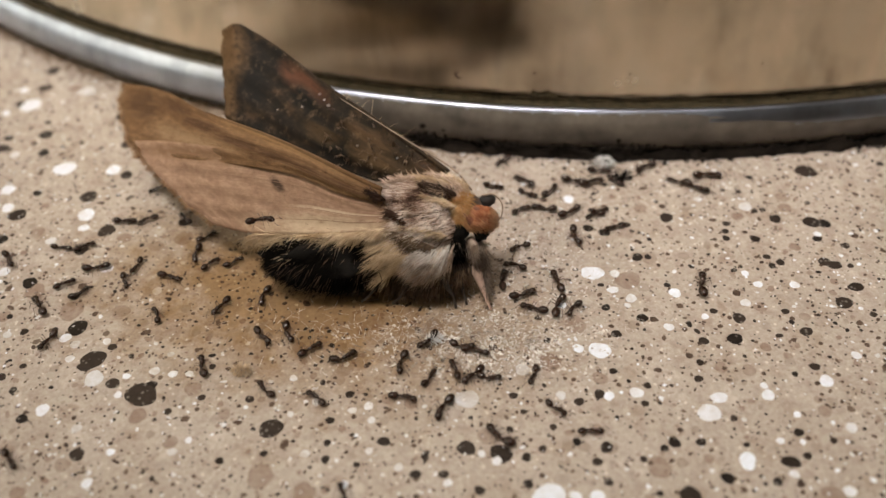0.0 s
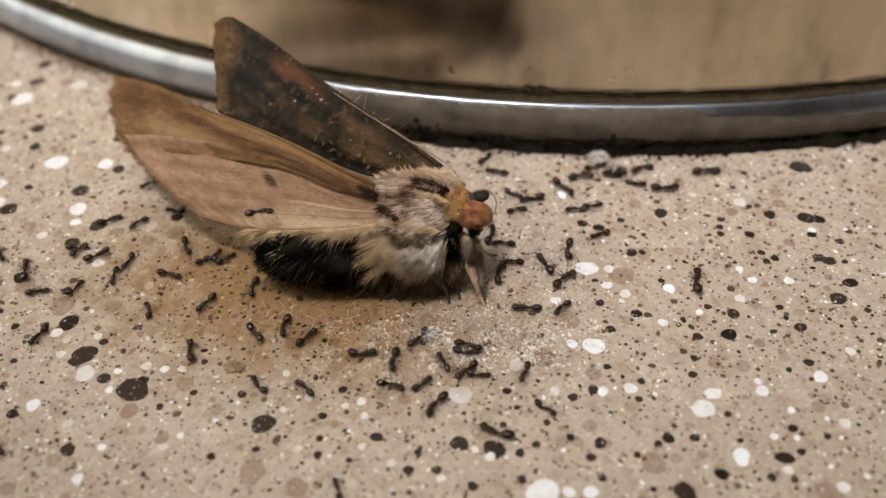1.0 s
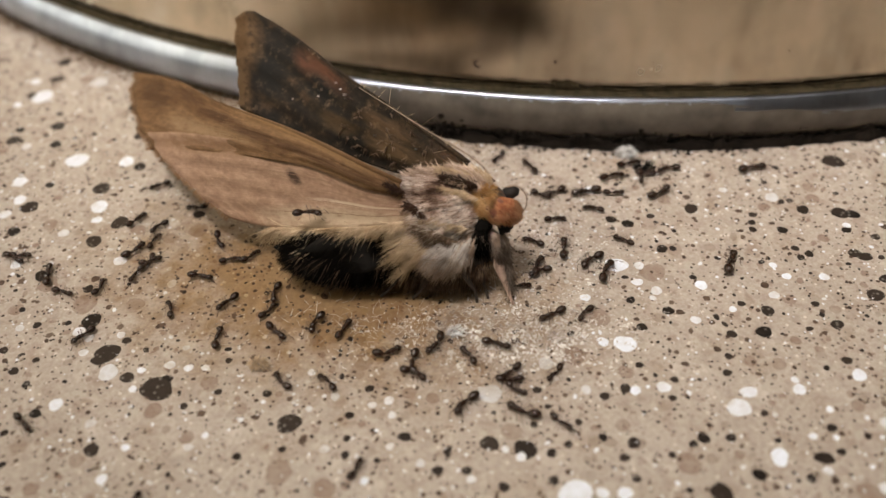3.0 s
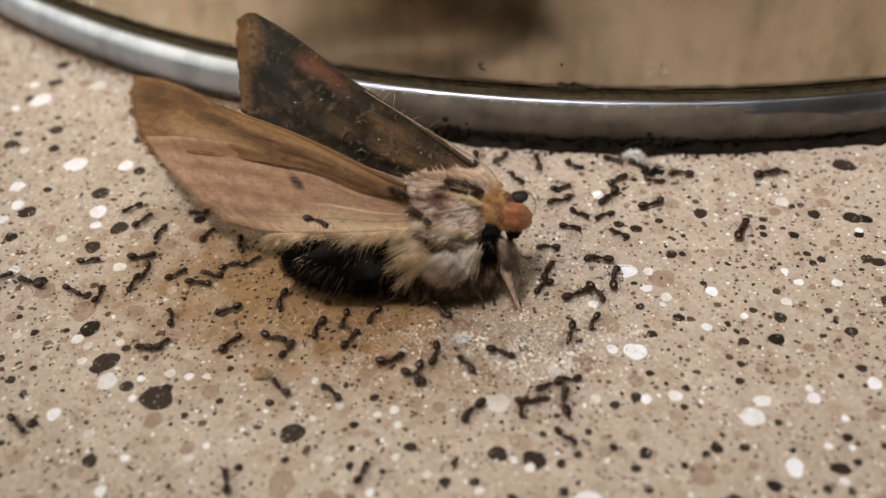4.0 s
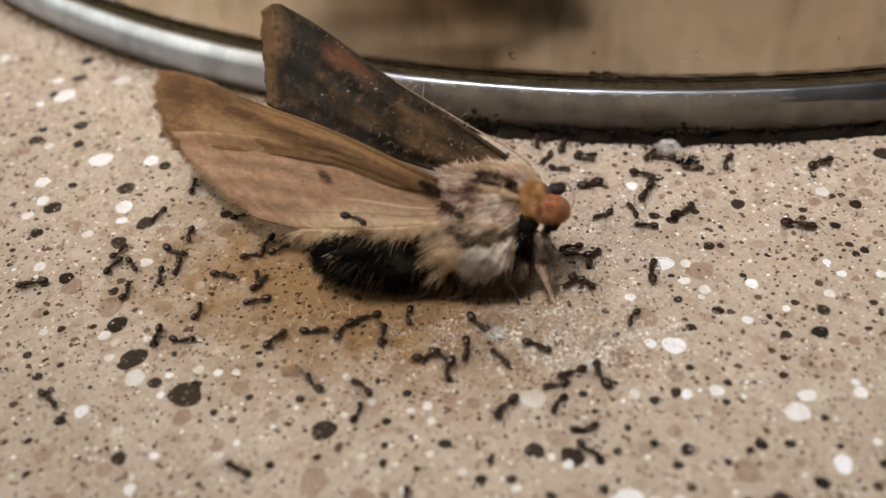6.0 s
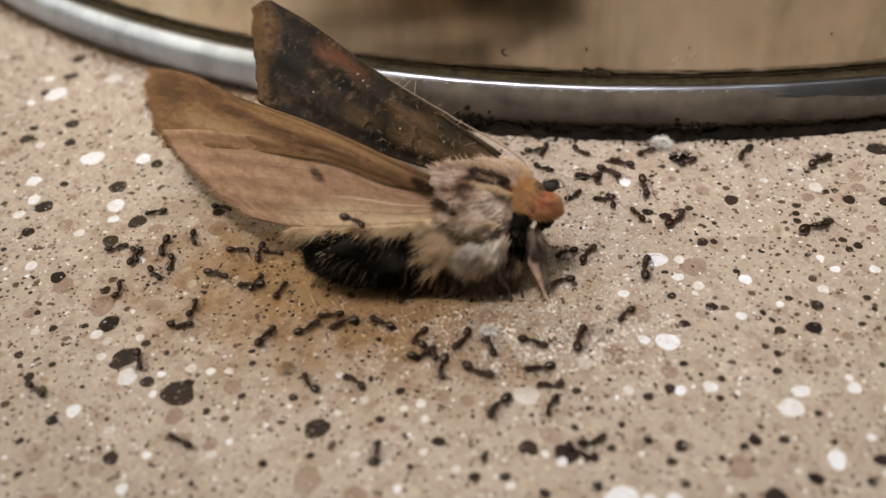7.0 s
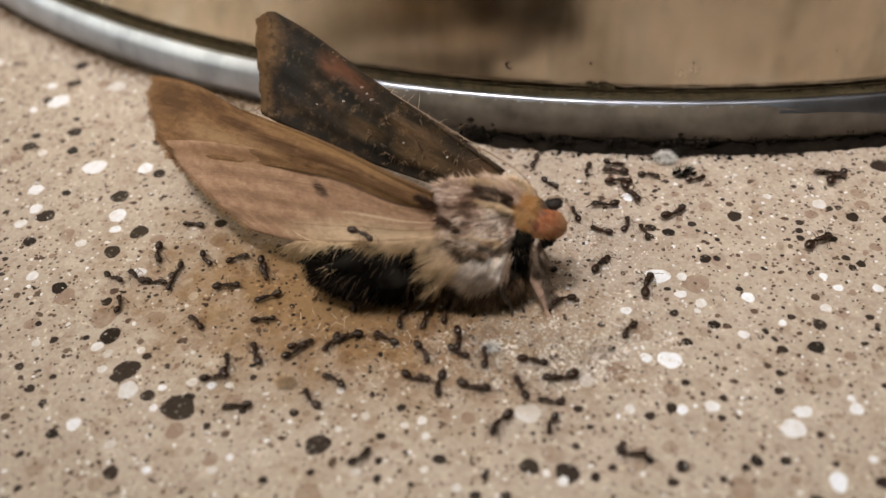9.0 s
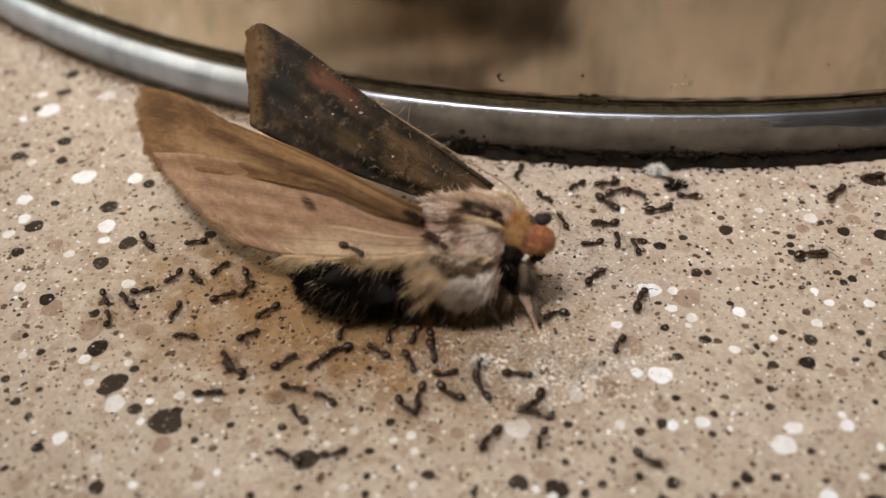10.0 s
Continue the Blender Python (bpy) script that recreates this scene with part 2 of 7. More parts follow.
WING_DARK = wing_material("dark_mottled_wing_scales", [(0.43, (0.0033, 0.0024, 0.00135)), (0.55, (0.0165, 0.0096, 0.0045)), (0.68, (0.095, 0.053, 0.0225))], [(240, 0.55), (620, 0.5)],
                          [(0.57, 0.17, 0.10, 0.20, (0.092, 0.036, 0.017)), (0.76, 0.50, 0.10, 0.34, (0.00495, 0.0038, 0.00234)), (0.55, 0.35, 0.08, 0.22, (0.0044, 0.0034, 0.00216)), (0.40, 0.75, 0.12, 0.24, (0.00495, 0.0036, 0.00216)), (0.95, 0.25, 0.19, 0.45, (0.135, 0.078, 0.034)), (0.97, 0.75, 0.12, 0.40, (0.110, 0.064, 0.028)), (0.34, 0.30, 0.10, 0.16, (0.077, 0.044, 0.0198)), (0.25, 0.65, 0.10, 0.2, (0.00495, 0.0036, 0.00216)), (0.10, 0.18, 0.14, 0.32, (0.105, 0.058, 0.030)), (0.30, 0.60, 0.10, 0.22, (0.085, 0.050, 0.022)), (0.16, 0.55, 0.10, 0.3, (0.070, 0.042, 0.020)), (0.48, 0.62, 0.08, 0.16, (0.060, 0.036, 0.016))], 0.3, 0.55)
FUR = hair_material("thorax_fur", [(0.36, (0.085, 0.042, 0.028)), (0.44, (0.27, 0.165, 0.12)), (0.52, (0.55, 0.41, 0.33)), (0.62, (0.86, 0.77, 0.70))])
FUR_WHITE = hair_material("white_fur", [(0.36, (0.30, 0.24, 0.20)), (0.5, (0.60, 0.54, 0.50)), (0.64, (0.84, 0.81, 0.78))])
FUR_PALE = hair_material("pale_pink_fur", [(0.3, (0.30, 0.20, 0.14)), (0.5, (0.60, 0.47, 0.38)), (0.7, (0.86, 0.76, 0.66))])
FUR_CREAM = hair_material("cream_fur", [(0.3, (0.38, 0.265, 0.155)), (0.7, (0.74, 0.60, 0.43))])
FUR_TAN = hair_material("tan_fringe", [(0.3, (0.19, 0.10, 0.05)), (0.7, (0.40, 0.26, 0.15))])
FUR_ORANGE = hair_material("orange_fur", [(0.3, (0.34, 0.15, 0.05)), (0.5, (0.58, 0.33, 0.13)), (0.7, (0.78, 0.62, 0.38))])
FUR_DARK = hair_material("dark_brown_fur", [(0.3, (0.022, 0.011, 0.007)), (0.7, (0.085, 0.042, 0.026))])
FUR_BROWN = hair_material("brown_belly_hair", [(0.3, (0.022, 0.013, 0.008)), (0.5, (0.075, 0.045, 0.027)), (0.7, (0.24, 0.165, 0.105))])
FUR_RUST = hair_material("rusty_face_hair", [(0.36, (0.24, 0.075, 0.036)), (0.48, (0.46, 0.180, 0.085)), (0.62, (0.74, 0.44, 0.24))])
FUR_GREY = hair_material("grey_leg_scales", [(0.34, (0.09, 0.062, 0.047)), (0.5, (0.22, 0.17, 0.135)), (0.66, (0.46, 0.39, 0.33))])
FUR_BLACK = hair_material("black_fur", [(0.3, (0.004, 0.0035, 0.003)), (0.6, (0.008, 0.0065, 0.005)), (0.8, (0.020, 0.014, 0.010))], 0.9)
FUR_BLACK.node_tree.nodes["Principled BSDF"].inputs["Specular IOR Level"].default_value = 0.06
SKIN = plain("dark_skin", (0.11, 0.075, 0.055), 0.5, 0, 0.4, 900)
BLACK = plain("black_abdomen", (0.006, 0.005, 0.004), 0.9, 0, 0.5, 800, 0.4)
BLACK.node_tree.nodes["Principled BSDF"].inputs["Specular IOR Level"].default_value = 0.15
EYE = plain("red_brown_eye", (0.20, 0.075, 0.042), 0.45, 0, 0.45, 900, 0.4)
DARK_EYE = plain("dark_eye", (0.016, 0.011, 0.010), 0.75, 0, 0.5, 1200, 0.8)
LEG = plain("moth_leg", (0.27, 0.20, 0.15), 0.6, 0, 0.35, 1500)
SHIN = plain("pale_moth_shin", (0.44, 0.31, 0.25), 0.55, 0, 0.3, 1500)
LEG_DARK = plain("dark_moth_leg", (0.035, 0.025, 0.020), 0.5, 0, 0.4, 1500)
ANT_BODY = plain("ant_cuticle", (0.022, 0.009, 0.0045), 0.27, 0, 0.4, 3.0)
ANT_BODY.node_tree.nodes["Principled BSDF"].inputs["Specular IOR Level"].default_value = 0.42
ANT_LEG = plain("ant_leg", (0.055, 0.026, 0.014), 0.4, 0, 0.3, 0.9)
LINT = hair_material("white_lint", [(0.3, (0.46, 0.45, 0.43)), (0.6, (0.84, 0.85, 0.86))])
DUST = hair_material("pale_dust", [(0.3, (0.17, 0.13, 0.10)), (0.45, (0.46, 0.41, 0.36)), (0.7, (0.84, 0.82, 0.79))])
PLASTER = plain("painted_plaster", (0.62, 0.54, 0.44), 0.8, 0, 0.06, 6, 0.1)
CEILING = plain("white_ceiling", (0.74, 0.71, 0.66), 0.85, 0, 0.04, 5)
DARK_WALL = plain("dark_unseen_wall", (0.075, 0.045, 0.028), 0.5, 0, 0.2, 9)
TILE = plain("floor_tile", (0.30, 0.24, 0.19), 0.5, 0, 0.15, 8)


# ---- building helpers ----
def part(name, bm, material, parent=None, label="", smooth=True):
    me = bpy.data.meshes.new(name)
    bm.to_mesh(me)
    bm.free()
    if smooth:
        me.shade_smooth()
    me.materials.append(material)
    ob = new(name, me)
    ob.parent = parent
    if label:
        ob["label"] = label
    return ob


def box(bm, x0, x1, y0, y1, z0, z1):
    v = [bm.verts.new((x, y, z)) for z in (z0, z1) for y in (y0, y1) for x in (x0, x1)]
    for f in ((0, 2, 3, 1), (4, 5, 7, 6), (0, 1, 5, 4), (2, 6, 7, 3), (0, 4, 6, 2), (1, 3, 7, 5)):
        bm.faces.new([v[i] for i in f])


def catmull(pts, n):
    """n points along a smooth curve through pts."""
    p = [Vector(q) for q in pts]
    p = [2 * p[0] - p[1]] + p + [2 * p[-1] - p[-2]]
    out = []
    for i in range(n):
        s = i / (n - 1) * (len(p) - 3)
        k = min(int(s), len(p) - 4)
        u = s - k
        a, b, c, d = p[k:k + 4]
        out.append(0.5 * (2 * b + (c - a) * u + (2 * a - 5 * b + 4 * c - d) * u * u + (3 * b - a - 3 * c + d) * u ** 3))
    return out


def tube(bm, pts, radii, sides=6):
    rings = []
    for i, p in enumerate(pts):
        d = (pts[min(i + 1, len(pts) - 1)] - pts[max(i - 1, 0)]).normalized()
        a = d.orthogonal().normalized()
        b = d.cross(a)
        rings.append([bm.verts.new(p + radii[i] * (math.cos(6.2832 * k / sides) * a + math.sin(6.2832 * k / sides) * b)) for k in range(sides)])
    for r, s in zip(rings, rings[1:]):
        for k in range(sides):
            bm.faces.new((r[k], r[(k + 1) % sides], s[(k + 1) % sides], s[k]))
    bm.faces.new(rings[0][::-1])
    bm.faces.new(rings[-1])


def blob(bm, centre, radii, turn=(0, 0, 0), seg=16, rings=10, rough=0.0, freq=1.0):
    """A rounded lump with an uneven skin."""
    m = Matrix.LocRotScale(centre, Euler([radians(a) for a in turn]), radii)
    made = bmesh.ops.create_uvsphere(bm, u_segments=seg, v_segments=rings, radius=1)["verts"]
    for v in made:
        k = 1 + rough * noise.noise(Vector(v.co) * freq + Vector(centre) * 7)
        v.co = m @ (v.co * k)


def hair(bm, root, way, length, width, bend):
    """One tapered, bent hair."""
    way = way.normalized()
    side = way.orthogonal().normalized()
    up = way.cross(side)
    pts = [root, root + way * length * 0.55 + bend * 0.3, root + way * length * 0.95 + bend]
    rings = []
    for p, w in zip(pts[:2], (width, width * 0.75)):
        rings.append([bm.verts.new(p + w * (math.cos(k * 2.0944) * side + math.sin(k * 2.0944) * up)) for k in range(3)])
    tip = bm.verts.new(pts[2])
    a, b = rings
    for k in range(3):
        bm.faces.new((a[k], a[(k + 1) % 3], b[(k + 1) % 3], b[k]))
        bm.faces.new((b[k], b[(k + 1) % 3], tip))


def fur(bm, rng, count, centre, radii, sweep, length, width, keep=None, out=0.6):
    """Hairs that grow from an ellipsoid and lie along sweep."""
    centre, sweep = Vector(centre), Vector(sweep)
    done = 0
    while done < count:
        n = Vector((rng.gauss(0, 1), rng.gauss(0, 1), rng.gauss(0, 1))).normalized()
        if keep and not keep(n):
            continue
        root = centre + Vector((n.x * radii[0], n.y * radii[1], n.z * radii[2])) * 0.97
        jit = Vector((rng.gauss(0, 1), rng.gauss(0, 1), rng.gauss(0, 1))) * 0.15
        jit += noise.noise_vector(root * 620) * 0.55 + noise.noise_vector(root * 1900) * 0.22
        root = root + n * MM * 0.25 * noise.noise(root * 900)
        hair(bm, root, n * out + sweep + jit, length * rng.uniform(0.6, 1.25), width * rng.uniform(0.7, 1.3), (sweep - n * 0.3) * length * 0.3)
        done += 1


# ---- the room round the counter ----
def wall_with_window(name):
    """The side wall, with the window opening through it."""
    bm = bmesh.new()
    box(bm, -1.62, -1.5, -1.5, 1.3, -0.9, 0.2)
    box(bm, -1.62, -1.5, -1.5, 1.3, 1.5, 1.7)
    box(bm, -1.62, -1.5, -1.5, -0.95, 0.2, 1.5)
    box(bm, -1.62, -1.5, 0.55, 1.3, 0.2, 1.5)
    return tagged(part(name, bm, PLASTER, smooth=False), "painted plaster kitchen wall with a window opening", "wall", kind="structure")


def slab(name, dims, material, label, category):
    bm = bmesh.new()
    box(bm, *dims)
    return tagged(part(name, bm, material, smooth=False), label, category, kind="structure")


wall_with_window("wall_west")
slab("wall_north", (-1.5, 1.6, 1.2, 1.3, -0.9, 1.7), PLASTER, "painted plaster kitchen wall behind the counter", "wall")
# out of view; made dark to cut front light and reflections in the pot
slab("wall_south", (-1.5, 1.6, -1.6, -1.5, -0.9, 1.7), DARK_WALL, "unseen dark wall behind the camera, added to dim light from the front", "wall")
slab("wall_east", (1.6, 1.7, -1.5, 1.3, -0.9, 1.7), PLASTER, "painted plaster kitchen wall", "wall")
slab("ceiling", (-1.5, 1.6, -1.5, 1.2, 1.6, 1.7), CEILING, "white painted ceiling", "ceiling")
slab("floor", (-1.5, 1.6, -1.5, 1.2, -1.0, -0.9), TILE, "brown tiled kitchen floor", "floor")
slab("counter_base", (-1.0, 1.0, -0.26, 0.5, -0.9, -0.03), PLASTER, "plain counter base under the worktop", "counter")


# ---- the worktop with its chips ----
def worktop():
    bm = bmesh.new()
    box(bm, -1.0, 1.0, -0.30, 0.5, -0.03, 0.0)
    bmesh.ops.bevel(bm, geom=[e for e in bm.edges], offset=0.003, segments=3, affect="EDGES")
    return tagged(part("countertop", bm, STONE, smooth=False), "beige speckled solid-stone worktop with brown, black and white chips", "countertop", kind="structure")


COUNTER = worktop()


def chip_mesh(kind, seed):
    """A flat irregular chip of unit radius, set flush with a hair-fine raised edge."""
    rng = random.Random(seed)
    n = 18
    off = [rng.uniform(0, 6.28) for _ in range(4)]
    k = [1 + 0.07 * math.sin(12.566 * i / n + off[0]) + 0.05 * math.sin(18.85 * i / n + off[1]) + 0.035 * math.sin(31.4 * i / n + off[2]) for i in range(n)]
    bm = bmesh.new()
    rim = [bm.verts.new((math.cos(6.2832 * i / n) * k[i], math.sin(6.2832 * i / n) * k[i], 0)) for i in range(n)]
    top = [bm.verts.new((v.co.x * 0.86, v.co.y * 0.86, 1)) for v in rim]
    for i in range(n):
        bm.faces.new((rim[i], rim[(i + 1) % n], top[(i + 1) % n], top[i]))
    bm.faces.new(top)
    me = bpy.data.meshes.new(kind + "_chip")
    bm.to_mesh(me)
    bm.free()
    me.materials.append(CHIP[kind])
    return me


CHIP_MESH = {k: [chip_mesh(k, 10 * i + j) for j in range(6)] for i, k in enumerate(CHIP)}
TAKEN = []
_chips = random.Random(5)
LIFT = {"faint": 0.008 * MM, "brown": 0.015 * MM, "grey": 0.020 * MM, "dark": 0.027 * MM, "white": 0.038 * MM}


def inlay(kind, rows):
    """Chips of one colour, in millimetres: x, y and the two half widths."""
    for x, y, rx, ry in rows:
        ob = new("chip", _chips.choice(CHIP_MESH[kind]))
        ob.parent = COUNTER
        turn = 0 if rx != ry else _chips.uniform(0, 360)
        ob.matrix_basis = pose(x * MM, y * MM, -0.0005 * MM, 0, 0, turn) @ Matrix.Diagonal((rx * MM * 1.03, ry * MM * 1.03, LIFT[kind] * _chips.uniform(0.9, 1.1), 1))
        TAKEN.append((x, y, max(rx, ry)))


inlay("white", [(-27, -10, 0.75, 0.75), (-30.1, -13, 0.54, 0.54), (-27, -14.7, 0.36, 0.36), (-24.9, -19.4, 0.4, 0.4), (-22.4, -9.3, 0.4, 0.4), (-20.9, -9.6, 0.35, 0.35), (-19.6, -9.6, 0.31, 0.31), (-24.5, -9.8, 0.31, 0.31), (-24.7, -11.6, 0.32, 0.32), (-30.5, -5.8, 0.46, 0.46), (-29.5, -6.5, 0.39, 0.39), (-29.5, -8, 0.36, 0.36), (-27, -6.2, 0.34, 0.34), (-35.4, -5.4, 0.35, 0.35), (-21.5, -7.6, 0.27, 0.27), (-18.4, -15.8, 0.27, 0.27), (-19.4, -16.8, 0.33, 0.33), (-23.9, -16.8, 0.31, 0.31), (-9.4, -12.4, 0.34, 0.34), (-6.6, -13.2, 0.31, 0.31), (-5.4, -12.8, 0.36, 0.36), (-5.1, -14.1, 0.29, 0.29), (-5.1, -16.8, 0.28, 0.28), (-9.7, -17, 0.32, 0.32)])
inlay("white", [(2, -12.2, 0.84, 0.84), (0.6, -19.5, 0.31, 0.31), (4.1, -17.7, 0.37, 0.37), (3, -17.1, 0.28, 0.28), (6.3, -9.4, 0.56, 0.56), (9.1, -11.9, 0.38, 0.38), (7.6, -20.8, 1.18, 1.18), (9.4, -20.6, 0.42, 0.42), (10.9, -20.6, 0.49, 0.49), (10.8, -7.3, 0.44, 0.44), (12.5, -7.5, 0.82, 0.82), (14.8, -11.7, 0.5, 0.5), (12.7, -12, 0.41, 0.41), (19.9, -13.6, 0.81, 0.81), (20.9, -12.2, 0.62, 0.5), (21.8, -17.8, 0.58, 0.76), (24.6, -12, 0.49, 0.49), (24.5, -11.1, 0.29, 0.29), (29.3, -10.7, 0.54, 0.54), (29.9, -15, 0.43, 0.43), (32.3, -8.2, 0.38, 0.38), (28.2, -20.3, 0.45, 0.45), (24.8, -18.9, 0.34, 0.34), (24.5, -16.1, 0.29, 0.29)])
inlay("white", [(26.3, -13.8, 0.28, 0.28), (18.3, -5.1, 0.4, 0.4), (21.4, -4, 0.31, 0.31), (12.8, 1.1, 0.94, 0.81), (14.7, 1, 0.42, 0.42), (14.3, -0.9, 0.46, 0.39), (15.7, -1.9, 0.46, 0.46), (15.3, -2.7, 0.27, 0.27), (19.4, -1.3, 0.5, 0.5), (26.5, -0.4, 0.37, 0.37), (29.5, -0.5, 0.41, 0.41), (25, -2.5, 0.41, 0.41), (25.7, 0.9, 0.33, 0.33), (27.6, 9.5, 0.6, 0.56), (23.5, 10.6, 0.35, 0.35), (33.1, 5.7, 0.34, 0.34), (9.9, -2.6, 0.41, 0.41), (11.6, 10.8, 0.51, 0.51), (-37.2, 16.2, 1.06, 1.02), (-32.3, 15.9, 0.72, 0.72), (-44.1, 27.1, 1.1, 1.1), (-42.9, 18.5, 0.46, 0.46), (-33.1, 9.3, 0.79, 0.79), (-32.8, 7.5, 0.47, 0.47)])
inlay("white", [(-35.3, 5.8, 0.46, 0.46), (-40.8, 10.4, 0.59, 0.59), (-41.5, 8.4, 0.53, 0.53), (-38.2, 1.9, 0.5, 0.5), (-29.3, 2.2, 0.54, 0.54), (-24.2, -0.6, 0.41, 0.41), (-38.8, 29.6, 0.87, 0.87), (-2.9, -18.2, 0.32, 0.32), (-6.7, -19.6, 0.31, 0.31), (-11.4, -10.1, 0.3, 0.3), (-11.2, -13.5, 0.25, 0.25), (-7.4, -8.8, 0.22, 0.22), (-5, -7.3, 0.29, 0.29)])
inlay("dark", [(-27.6, -8.1, 0.99, 0.9), (-28.1, -8.8, 0.58, 0.47), (-29.8, -4.7, 0.79, 0.79), (-12.5, -14.8, 0.85, 0.85), (-26.3, -17, 0.55, 0.55), (-31.4, -13.8, 0.43, 0.43), (-25.4, -10.5, 0.52, 0.52), (-34.4, -9.8, 0.4, 0.4), (-35.9, -7.7, 0.36, 0.36), (-33, -11.1, 0.31, 0.31), (-33.1, -15.5, 0.29, 0.29), (-32.3, -18.2, 0.28, 0.28), (1.9, -16.6, 0.64, 0.64), (4.4, -17.1, 0.79, 0.79), (-1.7, -18.8, 0.39, 0.39), (0.3, -18.8, 0.35, 0.35), (2.8, -20.1, 0.38, 0.38), (6.2, -19.6, 0.35, 0.35), (-4.1, -16, 0.49, 0.39), (-8.2, -14.1, 0.33, 0.33), (-8.2, -16.1, 0.28, 0.28), (-8.2, -17.5, 0.32, 0.32), (-6.9, -11.7, 0.34, 0.34), (5.1, -15, 0.28, 0.28)])
inlay("dark", [(8.3, -14.8, 0.28, 0.28), (7.4, -16.7, 0.3, 0.3), (5.5, -11.9, 0.33, 0.33), (6.2, -13.4, 0.25, 0.25), (6.2, -17.4, 0.36, 0.36), (-22.9, -11.6, 1.21, 1.1), (-22.4, -10.7, 0.52, 0.39), (17.3, -20.6, 0.75, 0.75), (12, -11.8, 0.42, 0.42), (11.2, -17.8, 0.35, 0.35), (12, -16.6, 0.47, 0.47), (10.4, -12.5, 0.37, 0.37), (9.9, -16.1, 0.32, 0.32), (11.8, -19.5, 0.31, 0.31), (16.9, -16.2, 0.44, 0.44), (16.1, -16.7, 0.31, 0.31), (18.8, -16.2, 0.36, 0.36), (20.1, -19.2, 0.46, 0.46), (23.5, -19.5, 0.34, 0.34), (24.8, -17.9, 0.69, 0.48), (26.1, -17.4, 0.31, 0.31), (26, -15.4, 0.36, 0.36), (28.3, -16.1, 0.27, 0.27), (21.6, -14.1, 0.28, 0.28)])
inlay("dark", [(14.5, -17.6, 0.27, 0.27), (15.3, -12.7, 0.29, 0.29), (15.7, -11, 0.29, 0.29), (13.3, -9.6, 0.3, 0.3), (19.7, -10.4, 0.34, 0.34), (20.1, -8.8, 0.3, 0.3), (14, -5.8, 0.4, 0.4), (16.3, -4.1, 0.45, 0.45), (20.8, -6.6, 0.39, 0.39), (23.3, -6.4, 0.59, 0.59), (24.1, -4.2, 0.53, 0.53), (33, -2.6, 0.67, 0.67), (29.1, -5.7, 0.52, 0.46), (28.8, -9.3, 0.38, 0.38), (27.1, -10, 0.25, 0.25), (34.5, -0.8, 0.63, 0.51), (32.8, 2.2, 0.56, 0.53), (33.5, 1.8, 0.6, 0.49), (33, 7.3, 0.73, 0.7), (34, 7.1, 0.63, 0.54), (34.4, 14.5, 0.99, 0.87), (20.2, 8.1, 0.6, 0.6), (14.4, 6.2, 0.49, 0.49), (13, 6.8, 0.45, 0.45)])
inlay("dark", [(16.5, 7.2, 0.35, 0.35), (25.4, 7.2, 0.34, 0.34), (25.1, 6.2, 0.34, 0.34), (29.9, 7.8, 0.54, 0.54), (28.3, 8.9, 0.3, 0.3), (27.5, 5.2, 0.43, 0.43), (25, 5.3, 0.34, 0.34), (28, 2.9, 0.33, 0.33), (29, 2.2, 0.37, 0.37), (28.2, 1.8, 0.33, 0.33), (32.9, 5.1, 0.38, 0.38), (35.1, 4.2, 0.38, 0.38), (34.8, 1.7, 0.28, 0.28), (16.9, 3, 0.48, 0.48), (17.8, 3, 0.33, 0.33), (18.9, -0.4, 0.28, 0.28), (13.5, -2.9, 0.36, 0.36), (22.2, -3.4, 0.31, 0.31), (28, -3.5, 0.31, 0.31), (-33.6, 11.9, 0.75, 0.86), (-39.6, 9.4, 0.8, 0.8), (-39.9, 6.1, 0.57, 0.57), (-32.3, 4.7, 0.71, 0.71), (-30.6, 7.1, 0.77, 0.77)])
inlay("dark", [(-35.5, 0.5, 0.64, 0.64), (-31.1, -1.1, 0.43, 0.43), (-40.1, 18.8, 0.57, 0.58), (-40.8, 21.8, 0.64, 0.71), (-45.2, 27.3, 0.55, 0.55), (-44.5, 21.3, 0.47, 0.46), (-31.9, 20.1, 0.69, 0.69), (-30.8, 15.1, 0.55, 0.63), (-33.7, 24.8, 0.71, 0.71), (-38.7, 12.5, 0.43, 0.43), (-23.7, 8.1, 0.52, 0.52), (-26.4, -6.8, 0.36, 0.36), (-34.1, -5.1, 0.33, 0.33), (-35.9, -3.4, 0.28, 0.28), (-33, -8.7, 0.27, 0.27), (-20.5, -13.2, 0.3, 0.3), (-18.2, -11.9, 0.3, 0.3), (-14.5, -12.1, 0.34, 0.34), (-15.8, -17.6, 0.32, 0.32), (-12.7, -17, 0.28, 0.28)])
